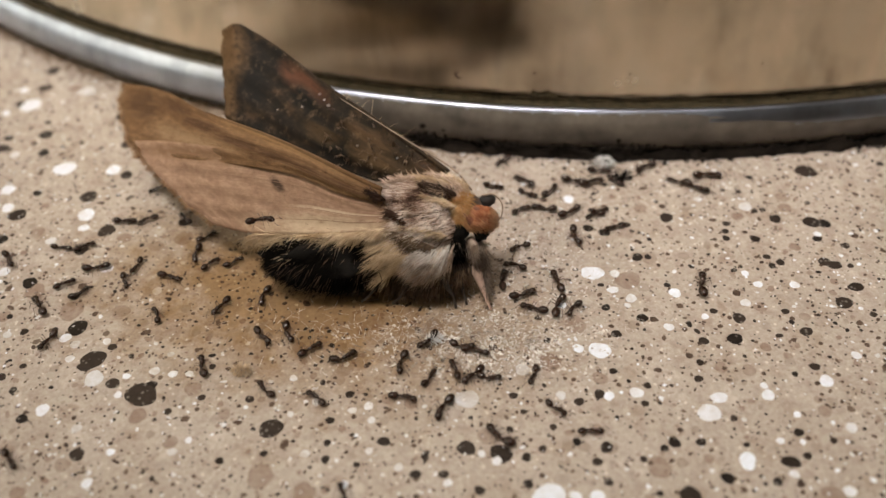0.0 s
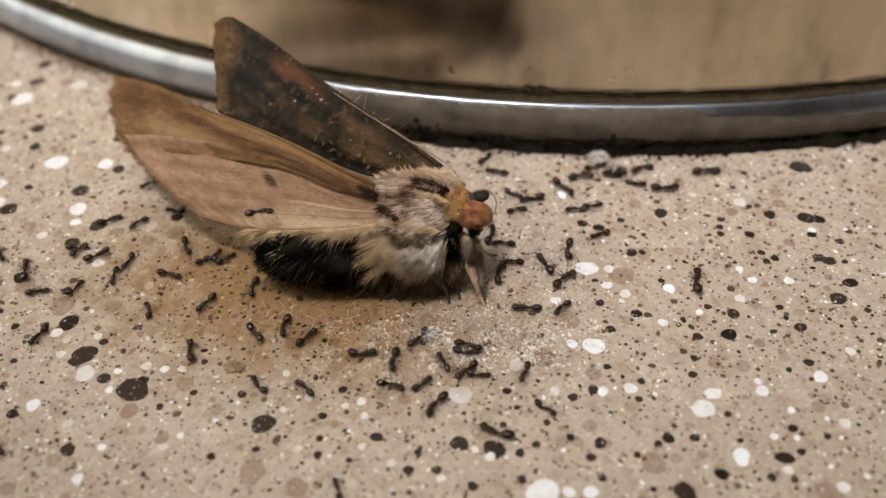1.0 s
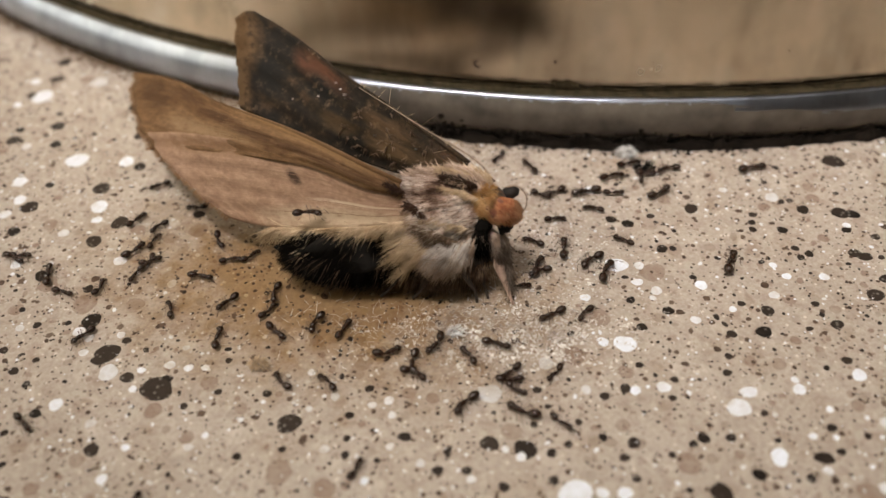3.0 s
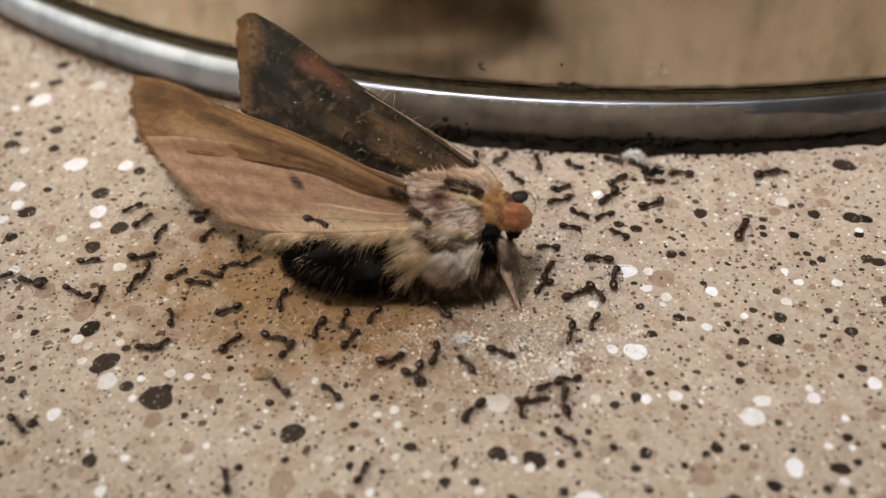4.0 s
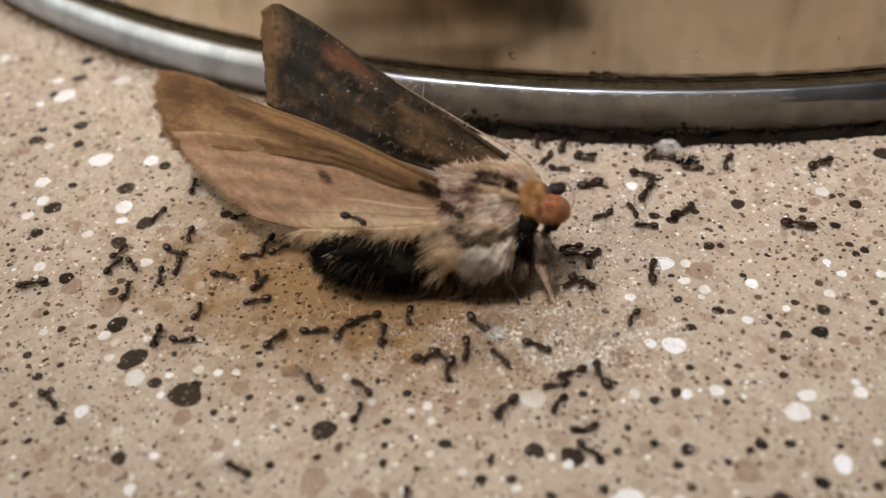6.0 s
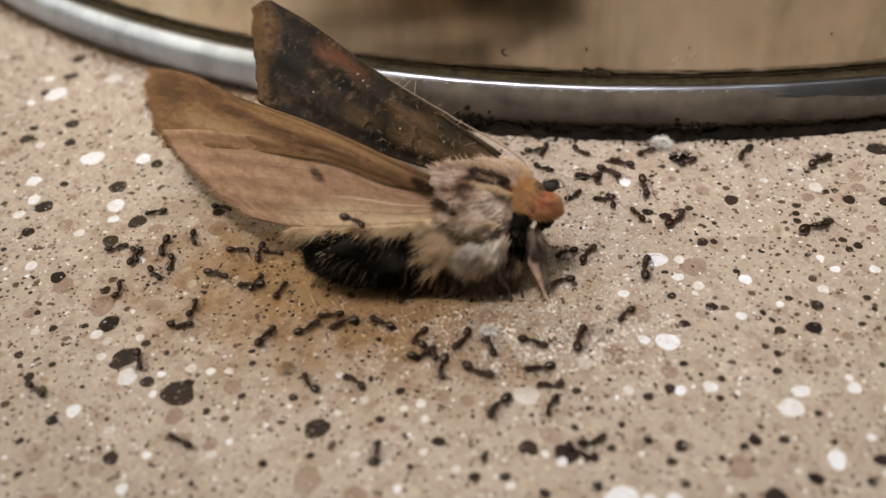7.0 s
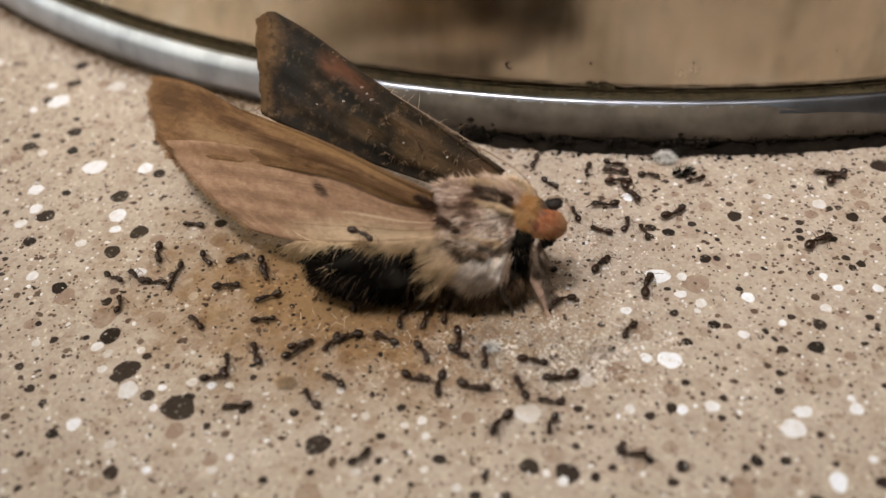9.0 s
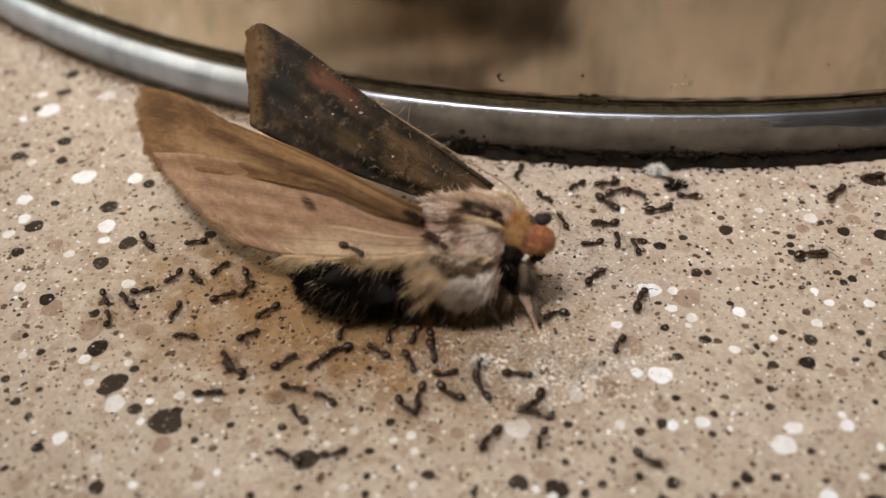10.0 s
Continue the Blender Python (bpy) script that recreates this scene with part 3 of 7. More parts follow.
inlay("brown", [(10.8, -4.8, 0.89, 0.89), (8.5, -8.7, 0.86, 0.86), (12.2, -10.3, 0.59, 0.59), (11.4, -15.1, 0.52, 0.52), (15.5, -18.3, 0.85, 0.85), (27.1, -20.8, 0.93, 0.93), (15.7, 0.2, 1.02, 1.02), (17.8, 2.9, 0.71, 0.71), (-22.7, -13.6, 0.68, 0.68), (-12.7, -18.9, 0.95, 0.95), (-31.6, -16.7, 0.58, 0.58), (-27.1, -17.9, 0.57, 0.57), (-34.7, -0.5, 0.87, 0.87), (-30.9, -2.8, 1.04, 1.04), (-26.7, -2.9, 0.71, 0.71), (-3.9, -12.1, 0.55, 0.55), (-23.3, 6, 0.86, 0.86), (-19, -11.1, 0.69, 0.69), (-16.2, -13.5, 0.5, 0.5), (18, 9.4, 0.6, 0.6), (26.6, 8.2, 0.54, 0.54), (31.1, 9.3, 0.6, 0.6), (31.3, 10.8, 0.66, 0.66), (21.6, -9.3, 0.51, 0.51)])
inlay("brown", [(23.7, -9.6, 0.55, 0.55), (20.9, 3.1, 0.48, 0.48), (30.7, 4.1, 0.48, 0.48), (28.4, -13.5, 0.52, 0.52), (-29.6, -20.2, 0.56, 0.56), (-9.4, -20.2, 0.78, 0.78), (-7.5, -9.3, 0.65, 0.65), (3.5, -15.6, 0.73, 0.73), (-0.6, -4.7, 0.68, 0.68), (19.1, -17.6, 0.39, 0.39), (25.5, -7.3, 0.43, 0.43), (29.4, -4.1, 0.44, 0.44), (26.1, -3, 0.54, 0.54), (-36.9, 7, 0.67, 0.67), (-28.7, 6.1, 0.66, 0.66), (-36.4, -3.4, 0.61, 0.61), (-25.6, 5, 0.66, 0.66), (-19.7, -16, 0.53, 0.53), (-2.2, -12.6, 0.5, 0.5), (1.1, -9.4, 0.65, 0.65), (-11.3, -7, 0.58, 0.58)])


def grit_layer(name, kind, counts, seed):
    """The many small chips between the large ones, joined."""
    rng = random.Random(seed)
    verts, faces = [], []
    for count, r0, r1, near in counts:
        for _ in range(count):
            x, y = rng.uniform(-62, 62), rng.uniform(-34, 40)
            if (x - 21) ** 2 + (y - 137) ** 2 < 119.0 ** 2:
                continue
            if near and -41 < x < 41 and any(abs(x - a) < r + 0.4 and abs(y - b) < r + 0.4 for a, b, r in TAKEN):
                continue
            if near == 2 and -40 < x < 38 and -21 < y < 34:
                continue
            r = rng.uniform(r0, r1)
            s = rng.uniform(0.55, 1.0)
            a0 = rng.uniform(0, 3.14)
            n = 7 if r < 0.3 else 10
            wobble = [rng.uniform(0.78, 1.18) for _ in range(n)]
            base = len(verts)
            for z, f in ((0.0, 1.0), (LIFT[kind] * rng.uniform(0.72, 0.88), 0.8)):
                for i in range(n):
                    a = 6.2832 * i / n
                    k = r * f * wobble[i]
                    px, py = k * math.cos(a), k * s * math.sin(a)
                    verts.append(((x + px * math.cos(a0) - py * math.sin(a0)) * MM, (y + px * math.sin(a0) + py * math.cos(a0)) * MM, z))
            for i in range(n):
                faces.append((base + i, base + (i + 1) % n, base + n + (i + 1) % n, base + n + i))
            faces.append(tuple(base + n + i for i in range(n)))
    me = bpy.data.meshes.new(name)
    me.from_pydata(verts, [], faces)
    me.materials.append(CHIP[kind])
    ob = new(name, me)
    ob.parent = COUNTER
    ob["kind"] = "stuff"
    return ob


grit_layer("grey_grit", "grey", [(4200, 0.06, 0.15, 0), (2500, 0.13, 0.25, 0), (420, 0.22, 0.40, 1)], 25)
grit_layer("dark_grit", "dark", [(3900, 0.05, 0.13, 0), (1600, 0.12, 0.22, 1), (430, 0.20, 0.34, 1), (260, 0.4, 0.8, 2)], 21)
grit_layer("white_grit", "white", [(2600, 0.06, 0.15, 0), (1050, 0.14, 0.26, 1), (130, 0.4, 0.9, 2)], 22)
grit_layer("faint_grit", "faint", [(3600, 0.10, 0.30, 0), (650, 0.30, 0.62, 0)], 24)
grit_layer("brown_grit", "brown", [(5200, 0.06, 0.20, 0), (900, 0.20, 0.40, 1), (160, 0.5, 1.1, 2)], 23)


# ---- the steel pot ----
def lathe(bm, profile, seg=360):
    rings = []
    for r, z in profile:
        rings.append([bm.verts.new((r * MM * math.cos(6.28318531 * i / seg), r * MM * math.sin(6.28318531 * i / seg), z * MM)) for i in range(seg)])
    for a, b in zip(rings, rings[1:]):
        for i in range(seg):
            bm.faces.new((a[i], a[(i + 1) % seg], b[(i + 1) % seg], b[i]))
    return rings


def scraps(bm, rng, count, place, seed, start=257):
    """Small flakes of dirt round the front of the pot, in patches."""
    for i in range(count):
        a = radians(rng.uniform(start, 325))
        r, z, s = place()
        if rng.random() < 0.35 + 0.8 * noise.noise(Vector((a * 14, seed, 0))):
            c = Vector((r * math.cos(a), r * math.sin(a), z)) * MM
            q = [bm.verts.new(c + Vector((rng.uniform(-1, 1), rng.uniform(-1, 1), rng.uniform(-0.4, 0.4))) * s * MM) for _ in range(4)]
            for f in ((0, 1, 2), (0, 2, 3), (0, 3, 1), (1, 3, 2)):
                bm.faces.new([q[k] for k in f])


def steel_pot():
    pot = tagged(new("steel_pot"), "large round stainless steel pot standing on the worktop", "pot")
    pot.matrix_basis = pose(21 * MM, 137 * MM, 0)
    bm = bmesh.new()
    lathe(bm, [(114.5, 2.0), (115.0, 0.5), (117.8, 0.12), (118.7, 0.2), (119.35, 0.5), (119.85, 1.0), (120.15, 1.6), (120.27, 2.1), (120.29, 2.7), (120.2, 3.35), (119.96, 4.0), (119.55, 4.56), (119.38, 4.76), (119.35, 4.795), (119.31, 4.83), (119.25, 4.855), (119.15, 4.87), (118.75, 4.89), (118.1, 4.91), (117.9, 4.8)])
    part("base_rim", bm, RIM, pot, "polished rolled steel foot rim")
    bm = bmesh.new()
    lathe(bm, [(117.8, 4.7), (118.1, 4.95), (117.98, 5.15), (117.92, 5.5), (117.88, 6.1), (117.87, 6.5), (117.865, 7.2), (117.87, 8.5), (117.98, 30), (118.1, 70), (118.2, 110), (118.0, 111), (117.2, 110), (116.4, 70), (115.8, 6), (110, 4), (0.5, 4)])
    part("wall", bm, STEEL, pot, "dull stained brushed steel side")
    bm = bmesh.new()
    rng = random.Random(4)
    # a greasy bead along the front of the contact, uneven in height
    # besides dirt, its black paints in the contact shadow under the rim
    steps = 420
    rows = []
    for i in range(steps + 1):
        a = radians(257 + 66 * i / steps)
        k = min(1.0, i / 25) * (0.52 + 0.55 * noise.noise(Vector((a * 45, 0, 0))) + 0.4 * noise.noise(Vector((a * 160, 5, 0))))
        rows.append([bm.verts.new(Vector((r * math.cos(a), r * math.sin(a), z)) * MM) for r, z in ((119.6, 0.0), (120.25 + 0.7 * k, 0.02), (120.3 + 0.5 * k, 0.4 * k), (120.34, 1.0 * k + 0.1), (120.3, 1.5 * k + 0.1), (119.6, 1.5 * k))])
    for p, q in zip(rows, rows[1:]):
        for j in range(5):
            bm.faces.new((p[j], q[j], q[j + 1], p[j + 1]))
    scraps(bm, rng, 5200, lambda: (120.0 + abs(rng.gauss(0, 0.6)), 0.12, rng.uniform(0.08, 0.42)), 3)
    scraps(bm, rng, 3600, lambda: (120.18 + rng.uniform(0, 0.14), 1.0 + abs(rng.gauss(0, 0.36)), rng.uniform(0.06, 0.24)), 6)
    part("grime_and_shade", bm, GRIME_SHADE, pot, "black greasy dirt and painted-in contact shadow under the rim", smooth=False)
    # thicker lumps of dirt against the foot
    for az, wide, high in ((259.2, 0.42, 0.75), (262.9, 0.5, 0.55), (265.6, 0.3, 0.4), (268.3, 0.42, 0.6)):
        bm = bmesh.new()
        for i in range(70):
            q = radians(az + rng.gauss(0, wide))
            z = 0.5 + abs(rng.gauss(0, high))
            blob(bm, Vector((120.25 * math.cos(q), 120.25 * math.sin(q), z)) * MM, (rng.uniform(0.07, 0.26) * MM,) * 3, (0, 0, 0), 7, 5, 0.5, 3)
        part("grime_and_shade", bm, GRIME_SHADE, pot, "lump of black dirt against the foot")
    # brown flecks by the foot: crumbly dirt plus the soft contact shade, as colour
    bm = bmesh.new()
    for i in range(9500):
        a = radians(rng.uniform(208, 262))
        if rng.random() < 0.55 + 0.8 * noise.noise(Vector((a * 18, 11, 0))):
            r = 119.2 + abs(rng.gauss(0, 1.0))
            c = Vector((r * math.cos(a), r * math.sin(a), 0.05)) * MM
            k = rng.uniform(0.08, 0.34) * MM
            q = [bm.verts.new(c + Vector((rng.uniform(-1, 1) * k, rng.uniform(-1, 1) * k, rng.uniform(-0.15, 0.3) * k))) for _ in range(4)]
            for f in ((0, 1, 2), (0, 2, 3), (0, 3, 1), (1, 3, 2)):
                bm.faces.new([q[n] for n in f])
    part("grime_and_shade", bm, FOOT_DIRT_SHADE, pot, "brown crumbly dirt along the foot, with its contact shade painted in", smooth=False)
    # a dull brownish layer over the front of the rim, thinning out on the left
    # dirt low down; higher up it paints in the rim's darker reflection
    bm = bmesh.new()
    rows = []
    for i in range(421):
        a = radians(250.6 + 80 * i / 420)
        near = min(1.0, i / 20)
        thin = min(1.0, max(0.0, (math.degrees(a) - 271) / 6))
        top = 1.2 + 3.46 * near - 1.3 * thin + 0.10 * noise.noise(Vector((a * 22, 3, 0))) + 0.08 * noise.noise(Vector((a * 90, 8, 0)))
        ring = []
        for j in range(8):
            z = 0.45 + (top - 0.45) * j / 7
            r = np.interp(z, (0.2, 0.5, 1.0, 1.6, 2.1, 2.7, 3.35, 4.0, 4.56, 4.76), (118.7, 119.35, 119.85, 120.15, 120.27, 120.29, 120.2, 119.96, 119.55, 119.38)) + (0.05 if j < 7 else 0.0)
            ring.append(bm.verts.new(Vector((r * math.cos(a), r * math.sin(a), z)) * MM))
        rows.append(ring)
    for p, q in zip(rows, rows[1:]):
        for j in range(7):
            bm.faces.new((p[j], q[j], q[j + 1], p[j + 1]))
    part("grime_and_shade", bm, RIM_DIRT_SHADE, pot, "dull brown layer on the rim, dirt and painted-in darker reflection")
    bm = bmesh.new()
    lathe(bm, [(118.98, 4.92), (118.8, 4.98), (118.6, 5.06), (118.3, 5.22), (118.2, 5.4)], 200)
    scraps(bm, rng, 3200, lambda: (118.4 + rng.uniform(-0.2, 0.2), 5.15 + abs(rng.gauss(0, 0.16)), rng.uniform(0.08, 0.24)), 9, 205)
    part("grime_and_shade", bm, SEAM, pot, "brown baked-on dirt in the seam", smooth=False)

    # two wavy dirt lines in the seam, a lump, and burnt marks on the side
    def spot(az, z, r=118.0):
        return Vector((r * math.cos(radians(az)), r * math.sin(radians(az)), z)) * MM

    for k, (z, thick, r) in enumerate(((5.42, 0.07, 118.3), (5.72, 0.05, 118.06))):
        bm = bmesh.new()
        pts = [spot(212 + 0.18 * i, z + 0.11 * noise.noise(Vector((i * 0.11, k * 7, 0))) + 0.05 * noise.noise(Vector((i * 0.6, k, 3))), r) for i in range(620)]
        tube(bm, pts, [max(0.015, thick * (0.7 + 0.9 * noise.noise(Vector((i * 0.25, k * 3, 9))))) * MM for i in range(620)], 5)
        part("grime_and_shade", bm, SEAM, pot, "thin wavy dirt line")
    bm = bmesh.new()
    for i in range(60):
        c = spot(264.5 + rng.gauss(0, 0.22), 5.5 + rng.gauss(0, 0.12), 118.2)
        blob(bm, c, (rng.uniform(0.08, 0.22) * MM,) * 3, (0, 0, 0), 7, 5, 0.4, 3)
    part("grime_and_shade", bm, SEAM, pot, "lump of baked dirt on the seam")
    bm = bmesh.new()
    tube(bm, catmull([spot(*q, 117.9) for q in ((260.5, 7.5), (260.34, 7.45), (260.36, 7.1), (260.5, 6.85), (260.62, 6.9))], 16), [(0.09 - 0.04 * abs(i - 6) / 9) * MM for i in range(16)], 5)
    part("grime_and_shade", bm, SCORCH, pot, "small curled scorch mark")
    for az, z, size in ((263.98, 7.9, 0.13), (268.3, 8.1, 0.07), (257.6, 8.6, 0.06), (271.6, 7.0, 0.05), (274.2, 8.9, 0.08)):
        bm = bmesh.new()
        blob(bm, spot(az, z, 117.88), (size * MM, 0.05 * MM, size * 1.3 * MM), (0, 0, az - 270), 9, 6, 0.4, 3)
        part("grime_and_shade", bm, SCORCH, pot, "small brown speck")
    return pot


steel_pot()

# ---- the dead moth ----
HUB = Vector((-6, 2, 5))


def mm(*p):
    """A place on the moth, in millimetres of the worktop."""
    return (Vector(p) - HUB) * MM


def wing(name, front, hind, nu, nv, material, parent, label, bulge=(0, 0, 0), lift=0.0, thick=0.06, veins=(), ragged=1.0, vein=0.085):
    """A thin wing between its front edge and its hind edge, both from root to margin."""
    a = catmull([mm(*p) for p in front], nu)
    b = catmull([mm(*p) for p in hind], nu)
    bm = bmesh.new()
    uv = bm.loops.layers.uv.new("uv")
    grid = []
    rng = random.Random(name)
    nrm = (a[-1] - a[0]).cross(b[nu // 2] - a[nu // 2]).normalized()
    for i in range(nu):
        row = []
        for j in range(nv):
            u, w = i / (nu - 1), j / (nv - 1)
            p = a[i].lerp(b[i], w)
            along = (a[i] - a[max(i - 1, 0)] if i else a[1] - a[0]).normalized()
            p = p + Vector(bulge) * MM * math.sin(math.pi * w) * u ** 3
            p = p + along * MM * u ** 8 * ragged * (0.5 * noise.noise(Vector((w * 7, len(label), 0))) + 0.42 * ((w * 8.5 + 0.6 * math.sin(w * 9)) % 1.0) + rng.uniform(-0.08, 0.08))
            # pleats along the veins and a soft camber
            p = p + nrm * MM * (0.10 * math.sin(w * 26 + 2 * u) * u + 0.35 * math.sin(math.pi * w) * lift)
            p = p + nrm * MM * 0.12 * noise.noise(Vector((u * 6, w * 5, len(name))))
            row.append((bm.verts.new(p), (u, w)))
        grid.append(row)
    for i in range(nu - 1):
        for j in range(nv - 1):
            q = [grid[i][j], grid[i + 1][j], grid[i + 1][j + 1], grid[i][j + 1]]
            f = bm.faces.new([v for v, _ in q])
            for loop, (_, c) in zip(f.loops, q):
                loop[uv].uv = c
    lines = [[grid[i][round(w * (nv - 1))][0].co.copy() for i in range(2, nu)] for w in veins]
    edge = [v.co.copy() for v, _ in grid[-1]]
    ob = part(name, bm, material, parent, label)
    for line in lines:
        bm = bmesh.new()
        tube(bm, line, [vein * (1 - 0.6 * i / len(line)) * MM for i in range(len(line))], 5)
        part("vein", bm, material, ob)
    sol = ob.modifiers.new("thickness", "SOLIDIFY")
    sol.thickness, sol.offset = thick * MM, 0
    return ob, edge


def fringe(bm, rng, pts, way, length, count, width=0.035, spread=0.3):
    for _ in range(count):
        s = rng.uniform(0, len(pts) - 1.001)
        k = int(s)
        p = pts[k].lerp(pts[k + 1], s - k)
        j = Vector((rng.gauss(0, 1), rng.gauss(0, 1), rng.gauss(0, 1))) * spread
        hair(bm, p, Vector(way) + j, length * MM * rng.uniform(0.5, 1.2), width * MM, Vector((0, 0, -0.1)) * MM)


def dead_moth():
    moth = tagged(new("dead_moth"), "dead furry brown moth with raised wings lying on the worktop", "moth")
    moth.matrix_basis = Matrix.Translation(HUB * MM)
    rng = random.Random(12)

    # near pair of wings
    costa = [(-4.6, 0.9, 9.3), (-7.3, 1.5, 10.5), (-10.8, 3.6, 11.0), (-14.6, 6.2, 11.0), (-21.2, 11.9, 9.5), (-26.4, 18.2, 7.5), (-31.2, 21.9, 6.0)]
    mid = [(-4.4, 0.0, 8.5), (-7.6, 0.6, 9.05), (-11.5, 2.8, 9.25), (-15.2, 4.6, 8.7), (-20.0, 7.2, 7.5), (-24.0, 9.2, 6.35), (-27.0, 10.2, 5.5)]
    mid2 = [(-4.4, 0.5, 8.5), (-7.6, 1.3, 9.3), (-11.5, 3.6, 9.6), (-15.2, 5.6, 9.4), (-20.0, 8.0, 8.5), (-24.2, 10.4, 7.3), (-27.6, 11.6, 6.5)]
    trail = [(-3.6, -1.2, 7.3), (-6.4, -1.0, 6.6), (-9.2, -0.4, 5.9), (-12.6, 0.6, 4.9), (-15.6, 1.7, 4.1), (-17.6, 2.6, 3.7), (-19.2, 3.5, 3.5)]
    hindwing, hind_edge = wing("hindwing", mid2, trail, 56, 26, WING_HIND, moth, "pale tan hindwing with a dark spot", bulge=(-0.3, -0.4, -0.1), lift=0.5, veins=(0.14, 0.3, 0.46, 0.62, 0.8), vein=0.06)
    forewing, fore_edge = wing("forewing", costa, mid, 60, 22, WING_FRONT, moth, "tan forewing with a darker band", bulge=(-0.5, -0.2, 0), lift=0.8, veins=(0.35, 0.6, 0.82), vein=0.06)
    bm = bmesh.new()
    tube(bm, catmull([mm(*p) for p in costa], 40), [(0.22 - 0.14 * i / 39) * MM for i in range(40)], 7)
    part("costal_vein", bm, WING_FRONT, forewing)

    # far pair, dark and folded up against the pot
    lead = [(0.6, 4.7, 8.1), (-0.5, 5.6, 8.5), (-5.1, 9.7, 9.5), (-9.9, 13.8, 10.5), (-15.0, 18.3, 12.0), (-18.6, 20.6, 13.1), (-20.1, 19.7, 13.0)]
    low = [(-1.5, 4.2, 6.2), (-3.5, 5.4, 5.8), (-8.0, 8.2, 5.4), (-12.0, 10.2, 5.6), (-15.5, 11.9, 6.2), (-18.0, 13.0, 6.9), (-19.5, 13.6, 7.6)]
    dark, dark_edge = wing("forewing", lead, low, 60, 26, WING_DARK, moth, "dark brown mottled forewing with a rusty spot", lift=0.5, veins=(0.2, 0.45, 0.7), ragged=0.3, vein=0.04)
    bm = bmesh.new()
    tube(bm, catmull([mm(*p) for p in lead[:6]], 40), [(0.26 - 0.16 * i / 39) * MM for i in range(40)], 7)
    part("costal_vein", bm, WING_DARK, dark)
    bm = bmesh.new()
    fringe(bm, rng, catmull([mm(*p) for p in lead[:3]], 30), (0.5, -0.5, 0.5), 0.24, 900, 0.017, 0.6)
    fringe(bm, rng, catmull([mm(*p) for p in lead[2:4]], 20), (0.5, -0.5, 0.5), 0.2, 160, 0.016, 0.6)
    part("costal_scales", bm, FUR_PALE, dark, "frosted pale front edge")
    bm = bmesh.new()
    fringe(bm, rng, catmull([mm(*p) for p in lead[1:5]], 30), (0.2, -0.2, 0.7), 0.35, 150, 0.020, 0.7)
    fringe(bm, rng, catmull([mm(*p) for p in lead[1:4]], 30), (0.4, -0.3, 0.7), 1.6, 26, 0.02, 0.5)
    part("edge_hairs", bm, FUR_CREAM, dark)

    bm = bmesh.new()
    for k in range(9):
        u, w = rng.uniform(0.1, 0.6), rng.uniform(0.1, 0.95)
        i = u * 5.99
        p, q = (Vector(lead[int(i)]).lerp(Vector(lead[int(i) + 1]), i % 1), Vector(low[int(i)]).lerp(Vector(low[int(i) + 1]), i % 1))
        c = p.lerp(q, w) + Vector((0.1, -0.3, 0))
        fringe(bm, rng, [mm(*c), mm(*(c + Vector((rng.uniform(-0.7, 0.7), rng.uniform(-0.4, 0.4), rng.uniform(-0.3, 0.3)))))], (rng.uniform(-0.5, 0.9), -0.5, rng.uniform(-0.3, 0.7)), 0.45, 5, 0.03, 0.25)
    part("torn_fluff", bm, FUR_BROWN, dark, "loose torn wing scales")
    # white flakes drawn in place of glints on the dark wing
    bm = bmesh.new()
    for i, w, size in ((3.15, 0.14, 0.16), (3.05, 0.17, 0.12), (2.95, 0.20, 0.2), (3.4, 0.42, 0.13), (2.2, 0.5, 0.12), (1.5, 0.35, 0.14), (1.1, 0.6, 0.16), (3.9, 0.62, 0.1)):
        p, q = (Vector(lead[int(i)]).lerp(Vector(lead[int(i) + 1]), i % 1), Vector(low[int(i)]).lerp(Vector(low[int(i) + 1]), i % 1))
        blob(bm, mm(*(p.lerp(q, w) + Vector((0.1, -0.35, 0.05)))), (size * MM, 0.06 * MM, size * 0.6 * MM), (0, 30 * w, 20), 7, 5, 0.5, 3)
    part("glint_flakes", bm, FUR_WHITE, dark, "pale flakes that paint in the wing's white glints")
    bm = bmesh.new()
    for k in range(70):
        i, w = rng.uniform(0.6, 2.9), rng.uniform(0.05, 0.8)
        p, q = (Vector(lead[int(i)]).lerp(Vector(lead[int(i) + 1]), i % 1), Vector(low[int(i)]).lerp(Vector(low[int(i) + 1]), i % 1))
        c = p.lerp(q, w) + Vector((0.1, -0.3, 0))
        fringe(bm, rng, [mm(*c), mm(*(c + Vector((rng.uniform(-0.7, 0.7), rng.uniform(-0.4, 0.4), rng.uniform(-0.3, 0.3)))))], (rng.uniform(-0.3, 0.9), -0.35, rng.uniform(-0.5, 0.4)), 0.6, 5, 0.05, 0.22)
    part("root_hair", bm, FUR_BROWN, dark, "tan hair near the wing root")

    # hairs at the hind edge over the abdomen
    bm = bmesh.new()
    fringe(bm, rng, catmull([mm(*p) for p in trail[:5]], 30), (-0.75, -0.3, -0.5), 2.1, 850, 0.04, 0.25)
    part("hind_fringe", bm, FUR_CREAM, hindwing, "cream hair fringe")
    bm = bmesh.new()
    fringe(bm, rng, fore_edge, (-0.8, 0.0, -0.1), 0.5, 420, 0.028)
    fringe(bm, rng, hind_edge, (-0.8, -0.5, -0.2), 0.5, 420, 0.028)
    part("margin_fringe", bm, FUR_TAN, forewing)

    # thorax
    bm = bmesh.new()
    blob(bm, mm(-1.7, 1.2, 5.9), (3.45 * MM, 2.95 * MM, 2.85 * MM), (0, -14, 0), 28, 18, 0.10, 1.8)
    thorax = part("thorax", bm, SKIN, moth, "furry grey-brown thorax")
    bm = bmesh.new()
